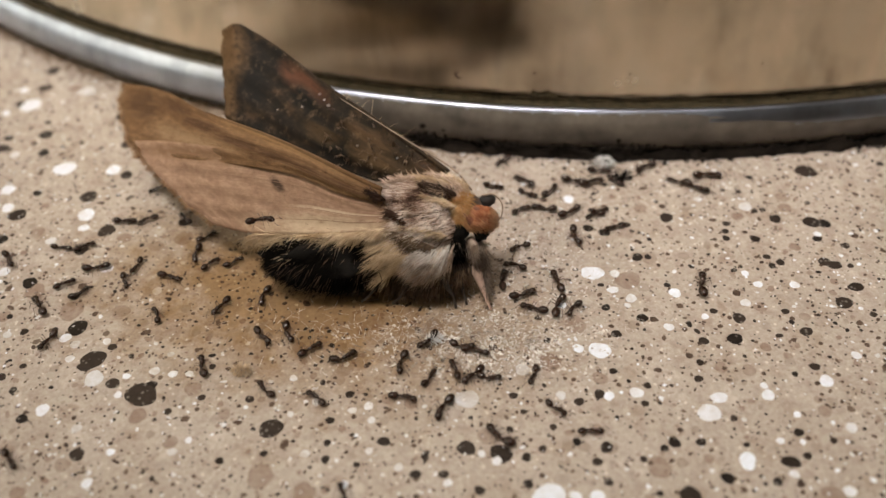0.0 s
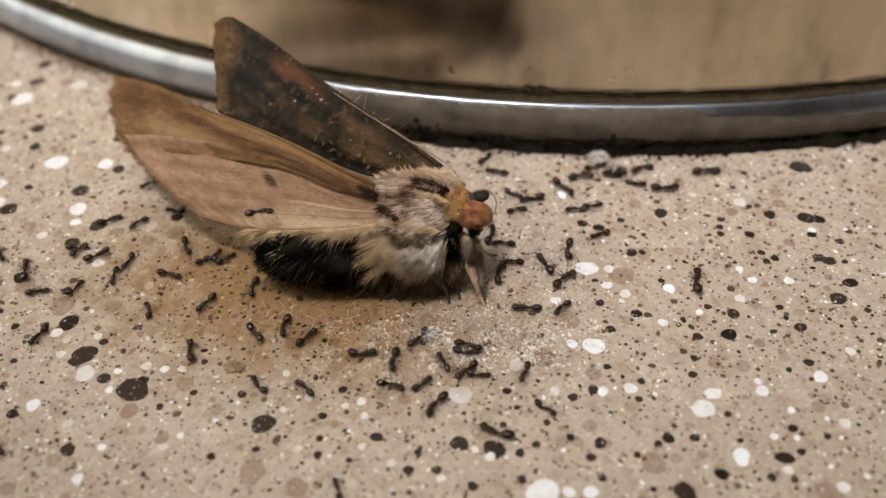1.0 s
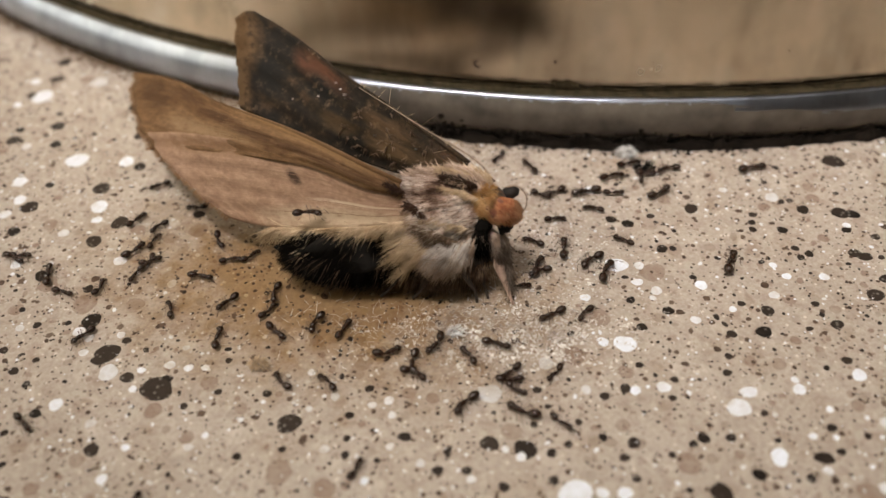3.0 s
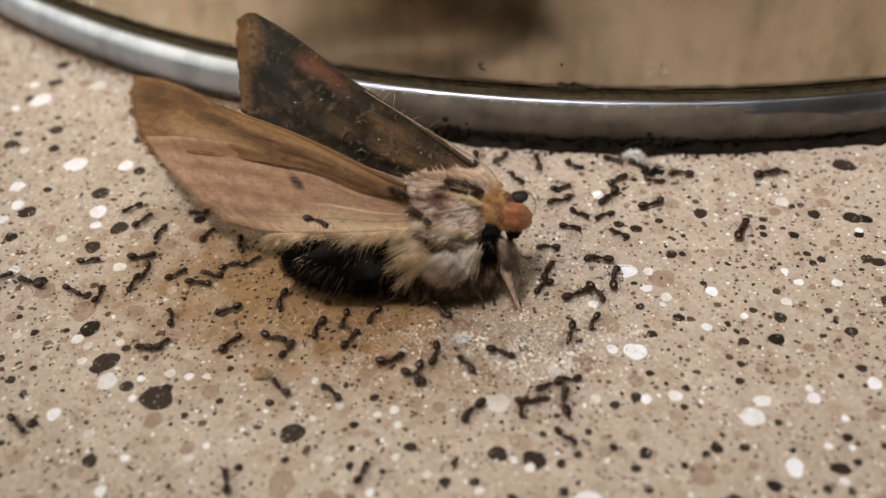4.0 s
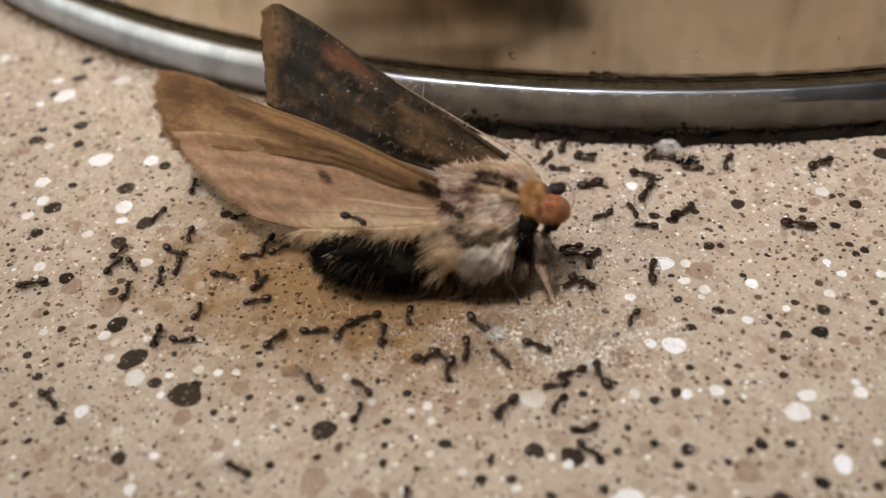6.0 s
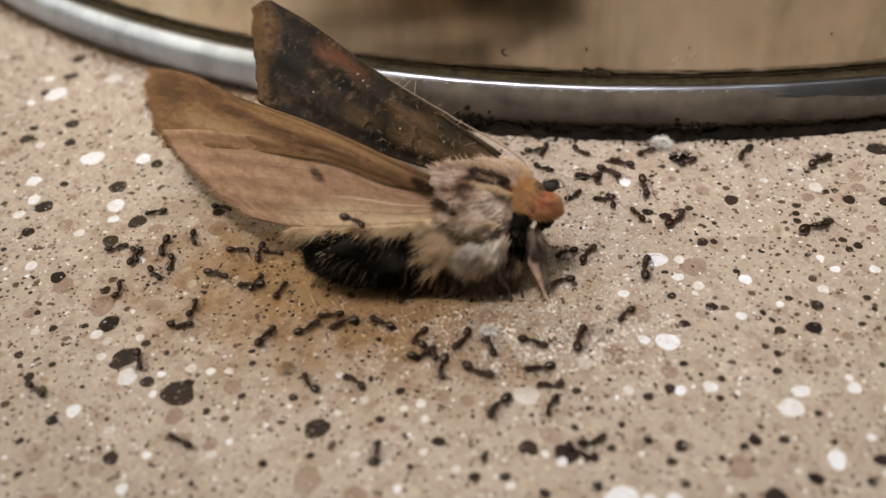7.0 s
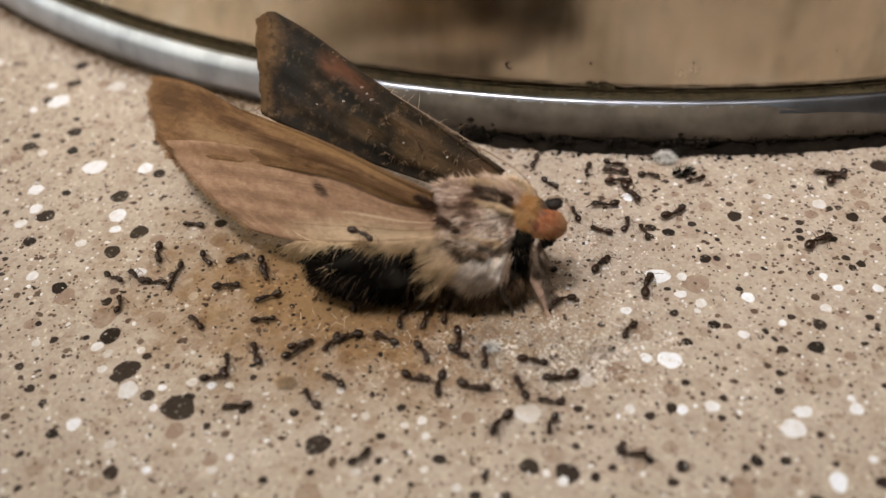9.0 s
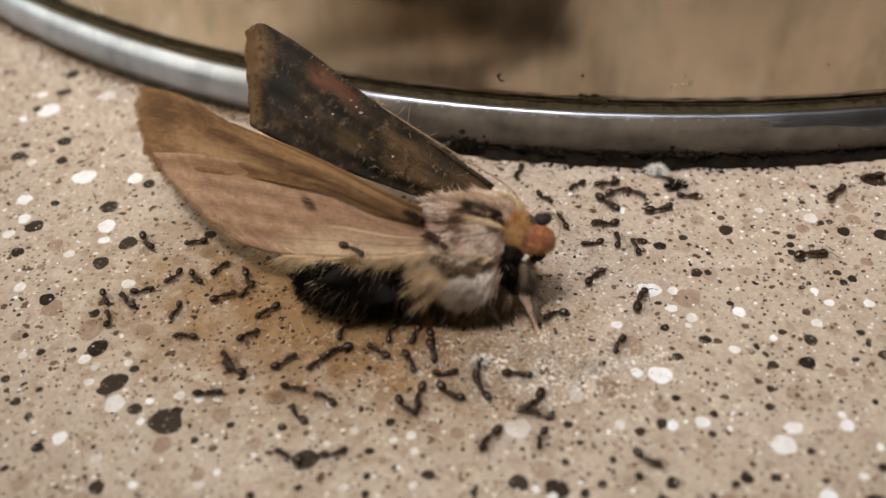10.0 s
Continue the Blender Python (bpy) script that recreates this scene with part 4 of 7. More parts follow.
    fur(bm, rng, 6500, mm(-1.7, 1.2, 5.9), (3.8 * MM, 3.3 * MM, 3.25 * MM), (-0.8, -0.15, -0.2), 1.15 * MM, 0.032 * MM, lambda n: n.z > -0.7, 0.35)
    part("fur", bm, FUR, thorax, "mottled grey-brown fur")
    bm = bmesh.new()
    fur(bm, rng, 1000, mm(-1.0, 0.1, 5.3), (3.0 * MM, 2.8 * MM, 2.6 * MM), (-0.65, -0.25, -0.5), 1.7 * MM, 0.034 * MM, lambda n: n.y < -0.3 and -0.75 < n.z < 0.3 and -0.35 < n.x < 0.55 + 0.5 * noise.noise(n * 5) and noise.noise(n * 4.5) > -0.12, 0.3)
    part("chest_tuft", bm, FUR_WHITE, thorax, "white chest fur")
    bm = bmesh.new()
    fur(bm, rng, 1000, mm(-1.0, 0.1, 5.2), (3.0 * MM, 2.75 * MM, 2.6 * MM), (-0.6, -0.3, -0.7), 1.8 * MM, 0.034 * MM, lambda n: n.y < -0.2 and -0.8 < n.z < 0.3 and -0.5 < n.x < 0.7 and noise.noise(n * 4.5) < 0.1, 0.35)
    part("chest_hair", bm, FUR_PALE, thorax, "pinkish brown chest hair")
    bm = bmesh.new()
    fur(bm, rng, 1000, mm(-0.7, 1.3, 6.2), (3.8 * MM, 3.3 * MM, 3.3 * MM), (-0.7, 0.1, 0.1), 1.2 * MM, 0.034 * MM, lambda n: n.x > 0.1 and n.z > 0.25 and n.y > -0.25, 0.25)
    part("tegula_tuft", bm, FUR_PALE, thorax, "pale shoulder tuft")
    bm = bmesh.new()
    for pts, w in ((((-1.2, 1.3, 9.45), (0.2, 1.0, 9.35), (1.3, 0.8, 8.9)), 0.75), (((-4.0, -0.7, 8.4), (-3.2, -1.0, 8.2), (-2.5, -1.6, 7.6)), 0.34), (((-5.6, 0.8, 9.4), (-4.9, 0.3, 9.2), (-4.3, 0.1, 9.0)), 0.25)):
        fringe(bm, rng, catmull([mm(*q) for q in pts], 12), (-0.8, -0.2, 0.15), 0.9, int(260 * w / 0.25), 0.045, 0.35)
    stripes = bm
    bm = bmesh.new()
    for pts, w in ((((-1.4, 0.4, 9.1), (0.2, 0.1, 8.9), (1.3, 0.0, 8.3)), 240), (((-1.6, 2.2, 9.5), (0.2, 2.0, 9.35), (1.4, 1.7, 8.9)), 240), (((-2.8, -1.6, 7.6), (-1.0, -1.7, 7.3), (0.6, -1.6, 6.6)), 200)):
        fringe(bm, rng, catmull([mm(*q) for q in pts], 12), (-0.8, -0.15, 0.1), 1.0, w, 0.045, 0.25)
    part("shoulder_band", bm, FUR_CREAM, thorax, "cream shoulder bands")
    bm = stripes
    part("shoulder_stripe", bm, FUR_DARK, thorax, "dark brown shoulder stripes")
    bm = bmesh.new()
    for pts, count in ((((-2.2, -2.1, 7.0), (-1.2, -2.3, 6.5), (-0.3, -2.3, 6.0)), 300), (((-2.9, -2.1, 6.5), (-1.9, -2.4, 6.0), (-1.0, -2.5, 5.6)), 90), (((-3.6, -1.7, 7.2), (-2.6, -2.0, 7.0), (-1.6, -2.2, 6.6)), 160)):
        fringe(bm, rng, catmull([mm(*q) for q in pts], 12), (-0.8, -0.25, -0.35), 0.95, count, 0.04, 0.3)
    part("flank_patch", bm, FUR_BROWN, thorax, "brown hair patch on the flank")
    bm = bmesh.new()
    fringe(bm, rng, catmull([mm(*q) for q in ((-4.4, 3.2, 8.0), (-2.6, 3.2, 8.6), (-0.2, 3.0, 8.7))], 12), (-0.7, 0.1, 0.15), 1.0, 420, 0.045, 0.35)
    part("wing_root_tuft", bm, FUR_PALE, thorax, "pale tuft at the wing roots")
    bm = bmesh.new()
    fur(bm, rng, 1500, mm(-3.0, 0.1, 4.9), (2.1 * MM, 2.55 * MM, 2.3 * MM), (-0.75, -0.15, -0.5), 2.0 * MM, 0.034 * MM, lambda n: n.y < 0.3 and n.z > -0.35 + 0.25 * noise.noise(n * 4), 0.2)
    fringe(bm, rng, [mm(-3.2, -2.3, 4.4), mm(-4.2, -2.5, 3.6)], (-0.8, -0.2, -0.5), 1.9, 220, 0.035, 0.16)
    part("flank_fur", bm, FUR_CREAM, thorax, "cream flank fur")

    # dark underside and its hair also stand in for the shade beneath the thorax
    bm = bmesh.new()
    blob(bm, mm(-1.2, -0.5, 2.3), (3.6 * MM, 1.9 * MM, 1.9 * MM), (0, 0, 0), 26, 16, 0.4, 3.0)
    belly = part("underside", bm, LEG_DARK, thorax, "underside with its shade painted in as dark brown")
    bm = bmesh.new()
    fur(bm, rng, 550, mm(-1.6, -0.6, 2.3), (4.3 * MM, 2.2 * MM, 1.9 * MM), (-0.25, -0.2, -0.6), 1.3 * MM, 0.04 * MM, lambda n: n.y < 0.2 and n.z > -0.75, 0.4)
    part("stray_hair", bm, FUR_BROWN, belly, "stray brown belly hair, also filling in the shade below")
    bm = bmesh.new()
    fur(bm, rng, 1500, mm(-1.2, -0.5, 2.3), (3.5 * MM, 1.85 * MM, 1.85 * MM), (-0.35, -0.3, -0.5), 1.1 * MM, 0.036 * MM, lambda n: n.y < 0.4, 0.5)
    part("fur", bm, FUR_BROWN, belly, "brown belly hair, darkened to carry the belly shade")

    # head
    bm = bmesh.new()
    blob(bm, mm(2.2, 0.9, 7.4), (1.15 * MM, 1.3 * MM, 1.1 * MM), (0, 0, 0), 20, 14, 0.1, 2)
    head = part("head", bm, SKIN, moth, "orange-haired head")
    bm = bmesh.new()
    fur(bm, rng, 1900, mm(1.7, 0.75, 7.55), (0.85 * MM, 1.3 * MM, 1.1 * MM), (0.1, -0.25, -0.25), 0.7 * MM, 0.03 * MM, lambda n: n.z > -0.25, 0.5)
    part("collar", bm, FUR_ORANGE, head, "orange hair collar")
    bm = bmesh.new()
    blob(bm, mm(2.75, 0.10, 7.2), (1.5 * MM, 1.0 * MM, 0.95 * MM), (0, 25, 0), 24, 16, 0.25, 2.0)
    part("eye", bm, EYE, head, "red-brown bulging eye")
    bm = bmesh.new()
    fur(bm, rng, 3600, mm(2.75, 0.10, 7.22), (1.5 * MM, 1.02 * MM, 0.98 * MM), (0.7, -0.1, -0.6), 0.65 * MM, 0.026 * MM, lambda n: n.y < 0.75, 0.5)
    part("face_hairs", bm, FUR_RUST, head, "rusty face hair")
    bm = bmesh.new()
    blob(bm, mm(3.75, 1.5, 7.75), (0.66 * MM, 0.6 * MM, 0.5 * MM), (0, 0, 0), 16, 12, 0.15, 2)
    part("eye", bm, DARK_EYE, head, "dark eye")
    bm = bmesh.new()
    blob(bm, mm(1.5, -0.4, 6.1), (0.85 * MM, 0.75 * MM, 1.05 * MM), (15, 0, 0), 14, 10, 0.3, 2)
    blob(bm, mm(3.25, -0.4, 6.0), (0.62 * MM, 0.6 * MM, 0.9 * MM), (10, 15, 0), 14, 10, 0.5, 3)
    part("palp", bm, BLACK, head, "black mouth parts")
    bm = bmesh.new()
    fur(bm, rng, 420, mm(1.2, -0.8, 4.4), (0.75 * MM, 0.7 * MM, 1.7 * MM), (0.1, -0.3, -0.6), 0.9 * MM, 0.032 * MM, lambda n: n.y < 0.5, 0.35)
    part("throat_fur", bm, FUR_BLACK, head, "dark throat hair")
    bm = bmesh.new()
    fringe(bm, rng, catmull([mm(*q) for q in ((0.3, 3.0, 8.9), (1.4, 2.6, 8.9), (2.1, 1.9, 8.7), (2.2, 1.2, 8.6))], 14), (-0.5, 0.1, 0.25), 0.75, 380, 0.04, 0.3)
    part("nape_fur", bm, FUR_CREAM, head, "cream hair band behind the head")
    for pts in ([(2.5, 2.0, 8.4), (0.9, 3.6, 9.4), (-3.0, 6.4, 10.3), (-8.6, 10.8, 11.4)], [(3.3, 1.4, 8.3), (4.2, 1.3, 8.5), (4.9, 0.9, 7.9), (4.9, 0.5, 7.0), (4.5, 0.3, 6.4)]):
        bm = bmesh.new()
        tube(bm, catmull([mm(*q) for q in pts], 24), [(0.09 - 0.06 * i / 23) * MM for i in range(24)], 6)
        part("antenna", bm, LEG, head)

    # abdomen, gnawed and black
    bm = bmesh.new()
    blob(bm, mm(-8.6, 0.1, 2.95), (5.7 * MM, 2.7 * MM, 2.4 * MM), (0, -6, 2), 36, 24, 0.34, 3.0)
    abdomen = part("abdomen", bm, BLACK, moth, "black gnawed abdomen")
    bm = bmesh.new()
    fur(bm, rng, 5200, mm(-8.6, 0.1, 2.95), (5.6 * MM, 2.7 * MM, 2.4 * MM), (-0.5, -0.3, -0.4), 1.1 * MM, 0.036 * MM, lambda n: n.z > -0.8, 0.45)
    part("fur", bm, FUR_BLACK, abdomen, "matted black hair")
    bm = bmesh.new()
    fur(bm, rng, 230, mm(-8.6, 0.1, 2.9), (5.5 * MM, 2.6 * MM, 2.35 * MM), (-0.2, -0.3, -0.3), 2.0 * MM, 0.03 * MM, lambda n: n.y < 0.1 and noise.noise(n * 2.2) > 0.05, 0.7)
    part("stray_hair", bm, FUR_BROWN, abdomen, "stray brown hair")
    bm = bmesh.new()
    for c in ((-12.4, -1.0, 4.2), (-6.2, -2.0, 4.1), (-5.0, -2.3, 3.0)):
        fringe(bm, rng, [mm(*c), mm(c[0] + 1.2, c[1] - 0.1, c[2] + 0.2)], (-0.8, -0.35, -0.45), 1.7, 60, 0.035, 0.22)
    part("cream_tuft", bm, FUR_CREAM, abdomen, "cream tuft")

    # legs
    legs = [
        (LEG, 0.62, [(2.3, -0.4, 5.5), (2.6, -0.9, 4.6), (2.9, -1.4, 3.6), (3.1, -1.8, 2.7)]),
        (SHIN, 0.46, [(2.7, -1.5, 3.4), (3.1, -1.95, 2.4), (3.6, -2.7, 1.2), (4.1, -3.45, 0.1)]),
        (LEG, 0.34, [(3.2, -0.1, 5.2), (3.6, -1.0, 3.4), (3.7, -2.3, 1.5), (3.7, -3.25, 0.15)]),
        (LEG_DARK, 0.26, [(1.4, -1.2, 4.0), (1.6, -1.6, 2.6), (1.8, -2.2, 1.2), (2.1, -2.8, 0.15)]),
        (LEG_DARK, 0.28, [(0.0, -2.0, 3.2), (0.4, -3.0, 2.6), (1.0, -2.9, 1.2), (1.2, -3.2, 0.15)]),
        (LEG_DARK, 0.22, [(-2.0, -1.4, 2.6), (-2.8, -2.6, 2.0), (-3.4, -2.7, 0.9), (-4.0, -2.6, 0.12)]),
        (LEG_DARK, 0.20, [(-4.0, -1.2, 2.6), (-5.2, -2.3, 1.8), (-6.0, -2.5, 0.8), (-6.6, -2.4, 0.12)]),
    ]
    for material, r, pts in legs:
        bm = bmesh.new()
        tube(bm, catmull([mm(*p) for p in pts], 16), [max(0.12, r * min(0.35 + 0.22 * i, 1.2 - 1.15 * i / 15)) * MM for i in range(16)], 7)
        limb = part("leg", bm, material, moth)
        if material == LEG:
            bm = bmesh.new()
            for a, b in zip(pts[:-1], pts[1:-1]):
                fringe(bm, rng, [mm(*a), mm(*b)], (Vector(b) - Vector(a)).normalized() + Vector((0, -0.25, 0)), 1.1, 520, 0.04, 0.4)
            part("leg_fur", bm, FUR_GREY, limb, "grey-brown leg scales")
    return moth, head


MOTH, MOTH_HEAD = dead_moth()


# ---- dust and crumbs ----
def dust_patch():
    """Shed scales and crumbs round the moth."""
    rng = random.Random(31)
    bm = bmesh.new()
    for _ in range(3900):
        if rng.random() < 0.6:
            x, y = rng.gauss(3.6, 4.4), rng.gauss(-7.0, 1.8)
        else:
            x, y = rng.gauss(8.0, 3.2), rng.gauss(1.5, 5.5)
        if y < -13 or (x - 21) ** 2 + (y - 137) ** 2 < 119.5 ** 2:
            continue
        s = rng.choice((rng.uniform(0.04, 0.13), rng.uniform(0.06, 0.26))) * MM
        c = Vector((x * MM, y * MM, s * 0.4))
        q = [bm.verts.new(c + Vector((rng.uniform(-1, 1) * s, rng.uniform(-1, 1) * s, rng.uniform(-0.4, 0.5) * s))) for _ in range(4)]
        for f in ((0, 1, 2), (0, 2, 3), (0, 3, 1), (1, 3, 2)):
            bm.faces.new([q[k] for k in f])
    for _ in range(420):
        x, y = rng.gauss(-1, 7.0), rng.gauss(-5.4, 1.8)
        a = rng.uniform(0, 6.28)
        hair(bm, Vector((x * MM, y * MM, 0.05 * MM)), Vector((math.cos(a), math.sin(a), rng.uniform(0, 0.4))), rng.uniform(0.4, 1.4) * MM, 0.018 * MM, Vector((0, 0, -0.05)) * MM)
    return tagged(part("shed_scales", bm, DUST, smooth=False), "pale shed wing scales and crumbs on the worktop", "dust", kind="stuff")


dust_patch()


def lint(name, at, size, material, label, count, seed):
    """A small crumpled bit with hairs."""
    rng = random.Random(seed)
    bm = bmesh.new()
    for i in range(14):
        k = size * rng.uniform(0.16, 0.42)
        blob(bm, Vector((rng.gauss(0, 0.42) * size, rng.gauss(0, 0.30) * size, k * 0.5 + rng.uniform(0, 0.35) * size)) * MM, (k * MM, k * 0.55 * MM, k * 0.4 * MM), (rng.uniform(-40, 40), rng.uniform(-40, 40), rng.uniform(0, 180)), 9, 6, 0.6, 3)
    fur(bm, rng, count, Vector((0, 0, size * 0.5 * MM)), (size * MM, size * 0.7 * MM, size * 0.5 * MM), (0.1, 0, 0.1), max(size * 0.6, 0.5) * MM, 0.03 * MM, lambda n: n.z > -0.2, 1.0)
    ob = tagged(part(name, bm, material), label, "crumb")
    ob.matrix_basis = pose(at[0] * MM, at[1] * MM, 0)
    return ob


lint("lint_crumb", (15.4, 15.6), 0.8, LINT, "white fluffy crumb by the foot of the pot", 260, 1)
lint("lint_crumb", (16.8, 13.6), 0.85, FUR_BLACK, "dark gnawed insect scrap carried by ants", 90, 2)
lint("lint_crumb", (-0.6, -6.4), 0.5, LINT, "white fluffy crumb in front of the moth", 120, 3)
lint("lint_crumb", (-15.6, -9.6), 0.55, FUR_CREAM, "cream flake on the worktop", 160, 5)
lint("lint_crumb", (7.2, -7.0), 0.5, FUR_WHITE, "small white crumb on the worktop", 40, 4)


# ---- ants ----
def ant_template(nod, curl, gait):
    """An ant of unit length that looks along +x, with its head turned by nod and its gaster by curl, in degrees."""
    ant = tagged(new("ant"), "small glossy black-brown ant walking on the worktop", "ant", "ants round the dead moth")
    neck = pose(0.27, 0, 0, 0, 0, nod) @ pose(-0.27, 0, 0)
    waist = pose(-0.08, 0, 0, 0, 0, curl) @ pose(0.08, 0, 0)
    bm = bmesh.new()
    blob(bm, Vector((0.40, 0, 0.175)), (0.135, 0.118, 0.098), (0, 15, 0), 12, 8)
    for s in (1, -1):
        blob(bm, Vector((0.52, 0.035 * s, 0.14)), (0.05, 0.018, 0.02), (0, 20, -18 * s), 6, 5)
        blob(bm, Vector((0.42, 0.10 * s, 0.20)), (0.03, 0.018, 0.024), (0, 0, 0), 6, 5)
    bm.transform(neck)
    head = part("head", bm, ANT_BODY, ant)
    bm = bmesh.new()
    blob(bm, Vector((0.21, 0, 0.19)), (0.122, 0.090, 0.092), (0, 8, 0), 12, 8)
    blob(bm, Vector((0.06, 0, 0.175)), (0.118, 0.077, 0.080), (0, -6, 0), 12, 8)
    blob(bm, Vector((-0.07, 0, 0.165)), (0.04, 0.040, 0.058), (0, 0, 0), 8, 6)
    part("mesosoma", bm, ANT_BODY, ant)
    bm = bmesh.new()
    blob(bm, Vector((-0.125, 0, 0.165)), (0.04, 0.044, 0.055), (0, 0, 0), 8, 6)
    bm.transform(waist)
    part("petiole", bm, ANT_BODY, ant)
    bm = bmesh.new()
    blob(bm, Vector((-0.32, 0, 0.185)), (0.20, 0.138, 0.125), (0, 6, 0), 14, 10)
    bm.transform(waist)
    part("gaster", bm, ANT_BODY, ant, "glossy gaster")
    for s in (1, -1):
        bm = bmesh.new()
        tube(bm, [Vector(p) for p in ((0.49, 0.05 * s, 0.20), (0.56, 0.17 * s, 0.25), (0.66, (0.20 + 0.06 * s * gait) * s, 0.17), (0.75, (0.18 + 0.1 * s * gait) * s, 0.10))], [0.011, 0.010, 0.011, 0.015], 5)
        bm.transform(neck)
        part("antenna", bm, ANT_LEG, head)
        for k, (x, fx, fy) in enumerate(((0.24, 0.40, 0.27), (0.13, 0.12, 0.33), (0.05, -0.20, 0.32))):
            bm = bmesh.new()
            fx += 0.09 * gait * s * (1 if k == 1 else -1)
            tube(bm, [Vector(p) for p in ((x, 0.05 * s, 0.15), (x + (fx - x) * 0.5, 0.05 * s + fy * 0.5 * s, 0.27), (x + (fx - x) * 0.9, fy * 0.85 * s, 0.06), (fx, fy * s, 0.008))], [0.015, 0.012, 0.008, 0.005], 5)
            part("leg", bm, ANT_LEG, ant)
    return ant


# six postures; the first ants are the templates, the others are copies that share their meshes
POSTURES = [ant_template(*q) for q in ((0, 0, 1), (24, 30, -1), (-22, -26, 1), (-14, 20, -0.6), (30, -12, 0.5), (8, -34, -0.8))]
ANTS = []
ANT_LENGTHS = [1.9, 2.1, 2.02, 1.9, 1.86, 2.07, 1.96, 2.09, 2.11, 2.05, 1.84, 2.06, 2.0, 1.75, 2.26, 2.4, 1.75, 1.75, 2.13, 1.75, 2.22, 2.43, 1.75, 2.6, 2.3, 1.89, 1.83, 1.75, 1.76, 2.14, 2.41, 1.76, 1.75, 2.18, 2.0, 1.75, 2.03, 2.09, 1.77, 1.75, 1.76, 1.75, 1.97, 1.75, 2.19, 1.75, 1.75, 2.02, 2.3, 1.75, 2.02, 1.75, 1.75, 1.99, 1.98, 2.01, 1.75, 2.07, 1.75, 1.75, 1.8, 1.89, 2.26, 2.15, 1.76, 1.9, 1.9, 1.76, 2.39, 1.75, 1.75, 1.75, 1.75, 1.92, 1.75, 2.01, 1.75, 1.75, 1.9, 1.96, 2.28, 2.13, 2.13, 2.47, 1.75, 1.9, 1.85, 1.95, 1.8]
for _i, _length in enumerate(ANT_LENGTHS):
    ANTS.append(copy_thing(POSTURES[_i * 5 % 6], pose(0, 0, 0)) if _i >= 6 else POSTURES[_i])
    ANTS[-1].scale = (_length * 1.1 * MM,) * 3


# ---- what moves ----
def creep(ob, height, rows):
    """Keys one ant: seconds, x and y in millimetres, heading in degrees."""
    poses = [(t, pose(x * MM, y * MM, height * MM, 0, 0, h)) for t, x, y, h in rows]
    if height:
        tagged(ob, "small glossy black-brown ant walking on the dead moth")
    walk(ob, poses)


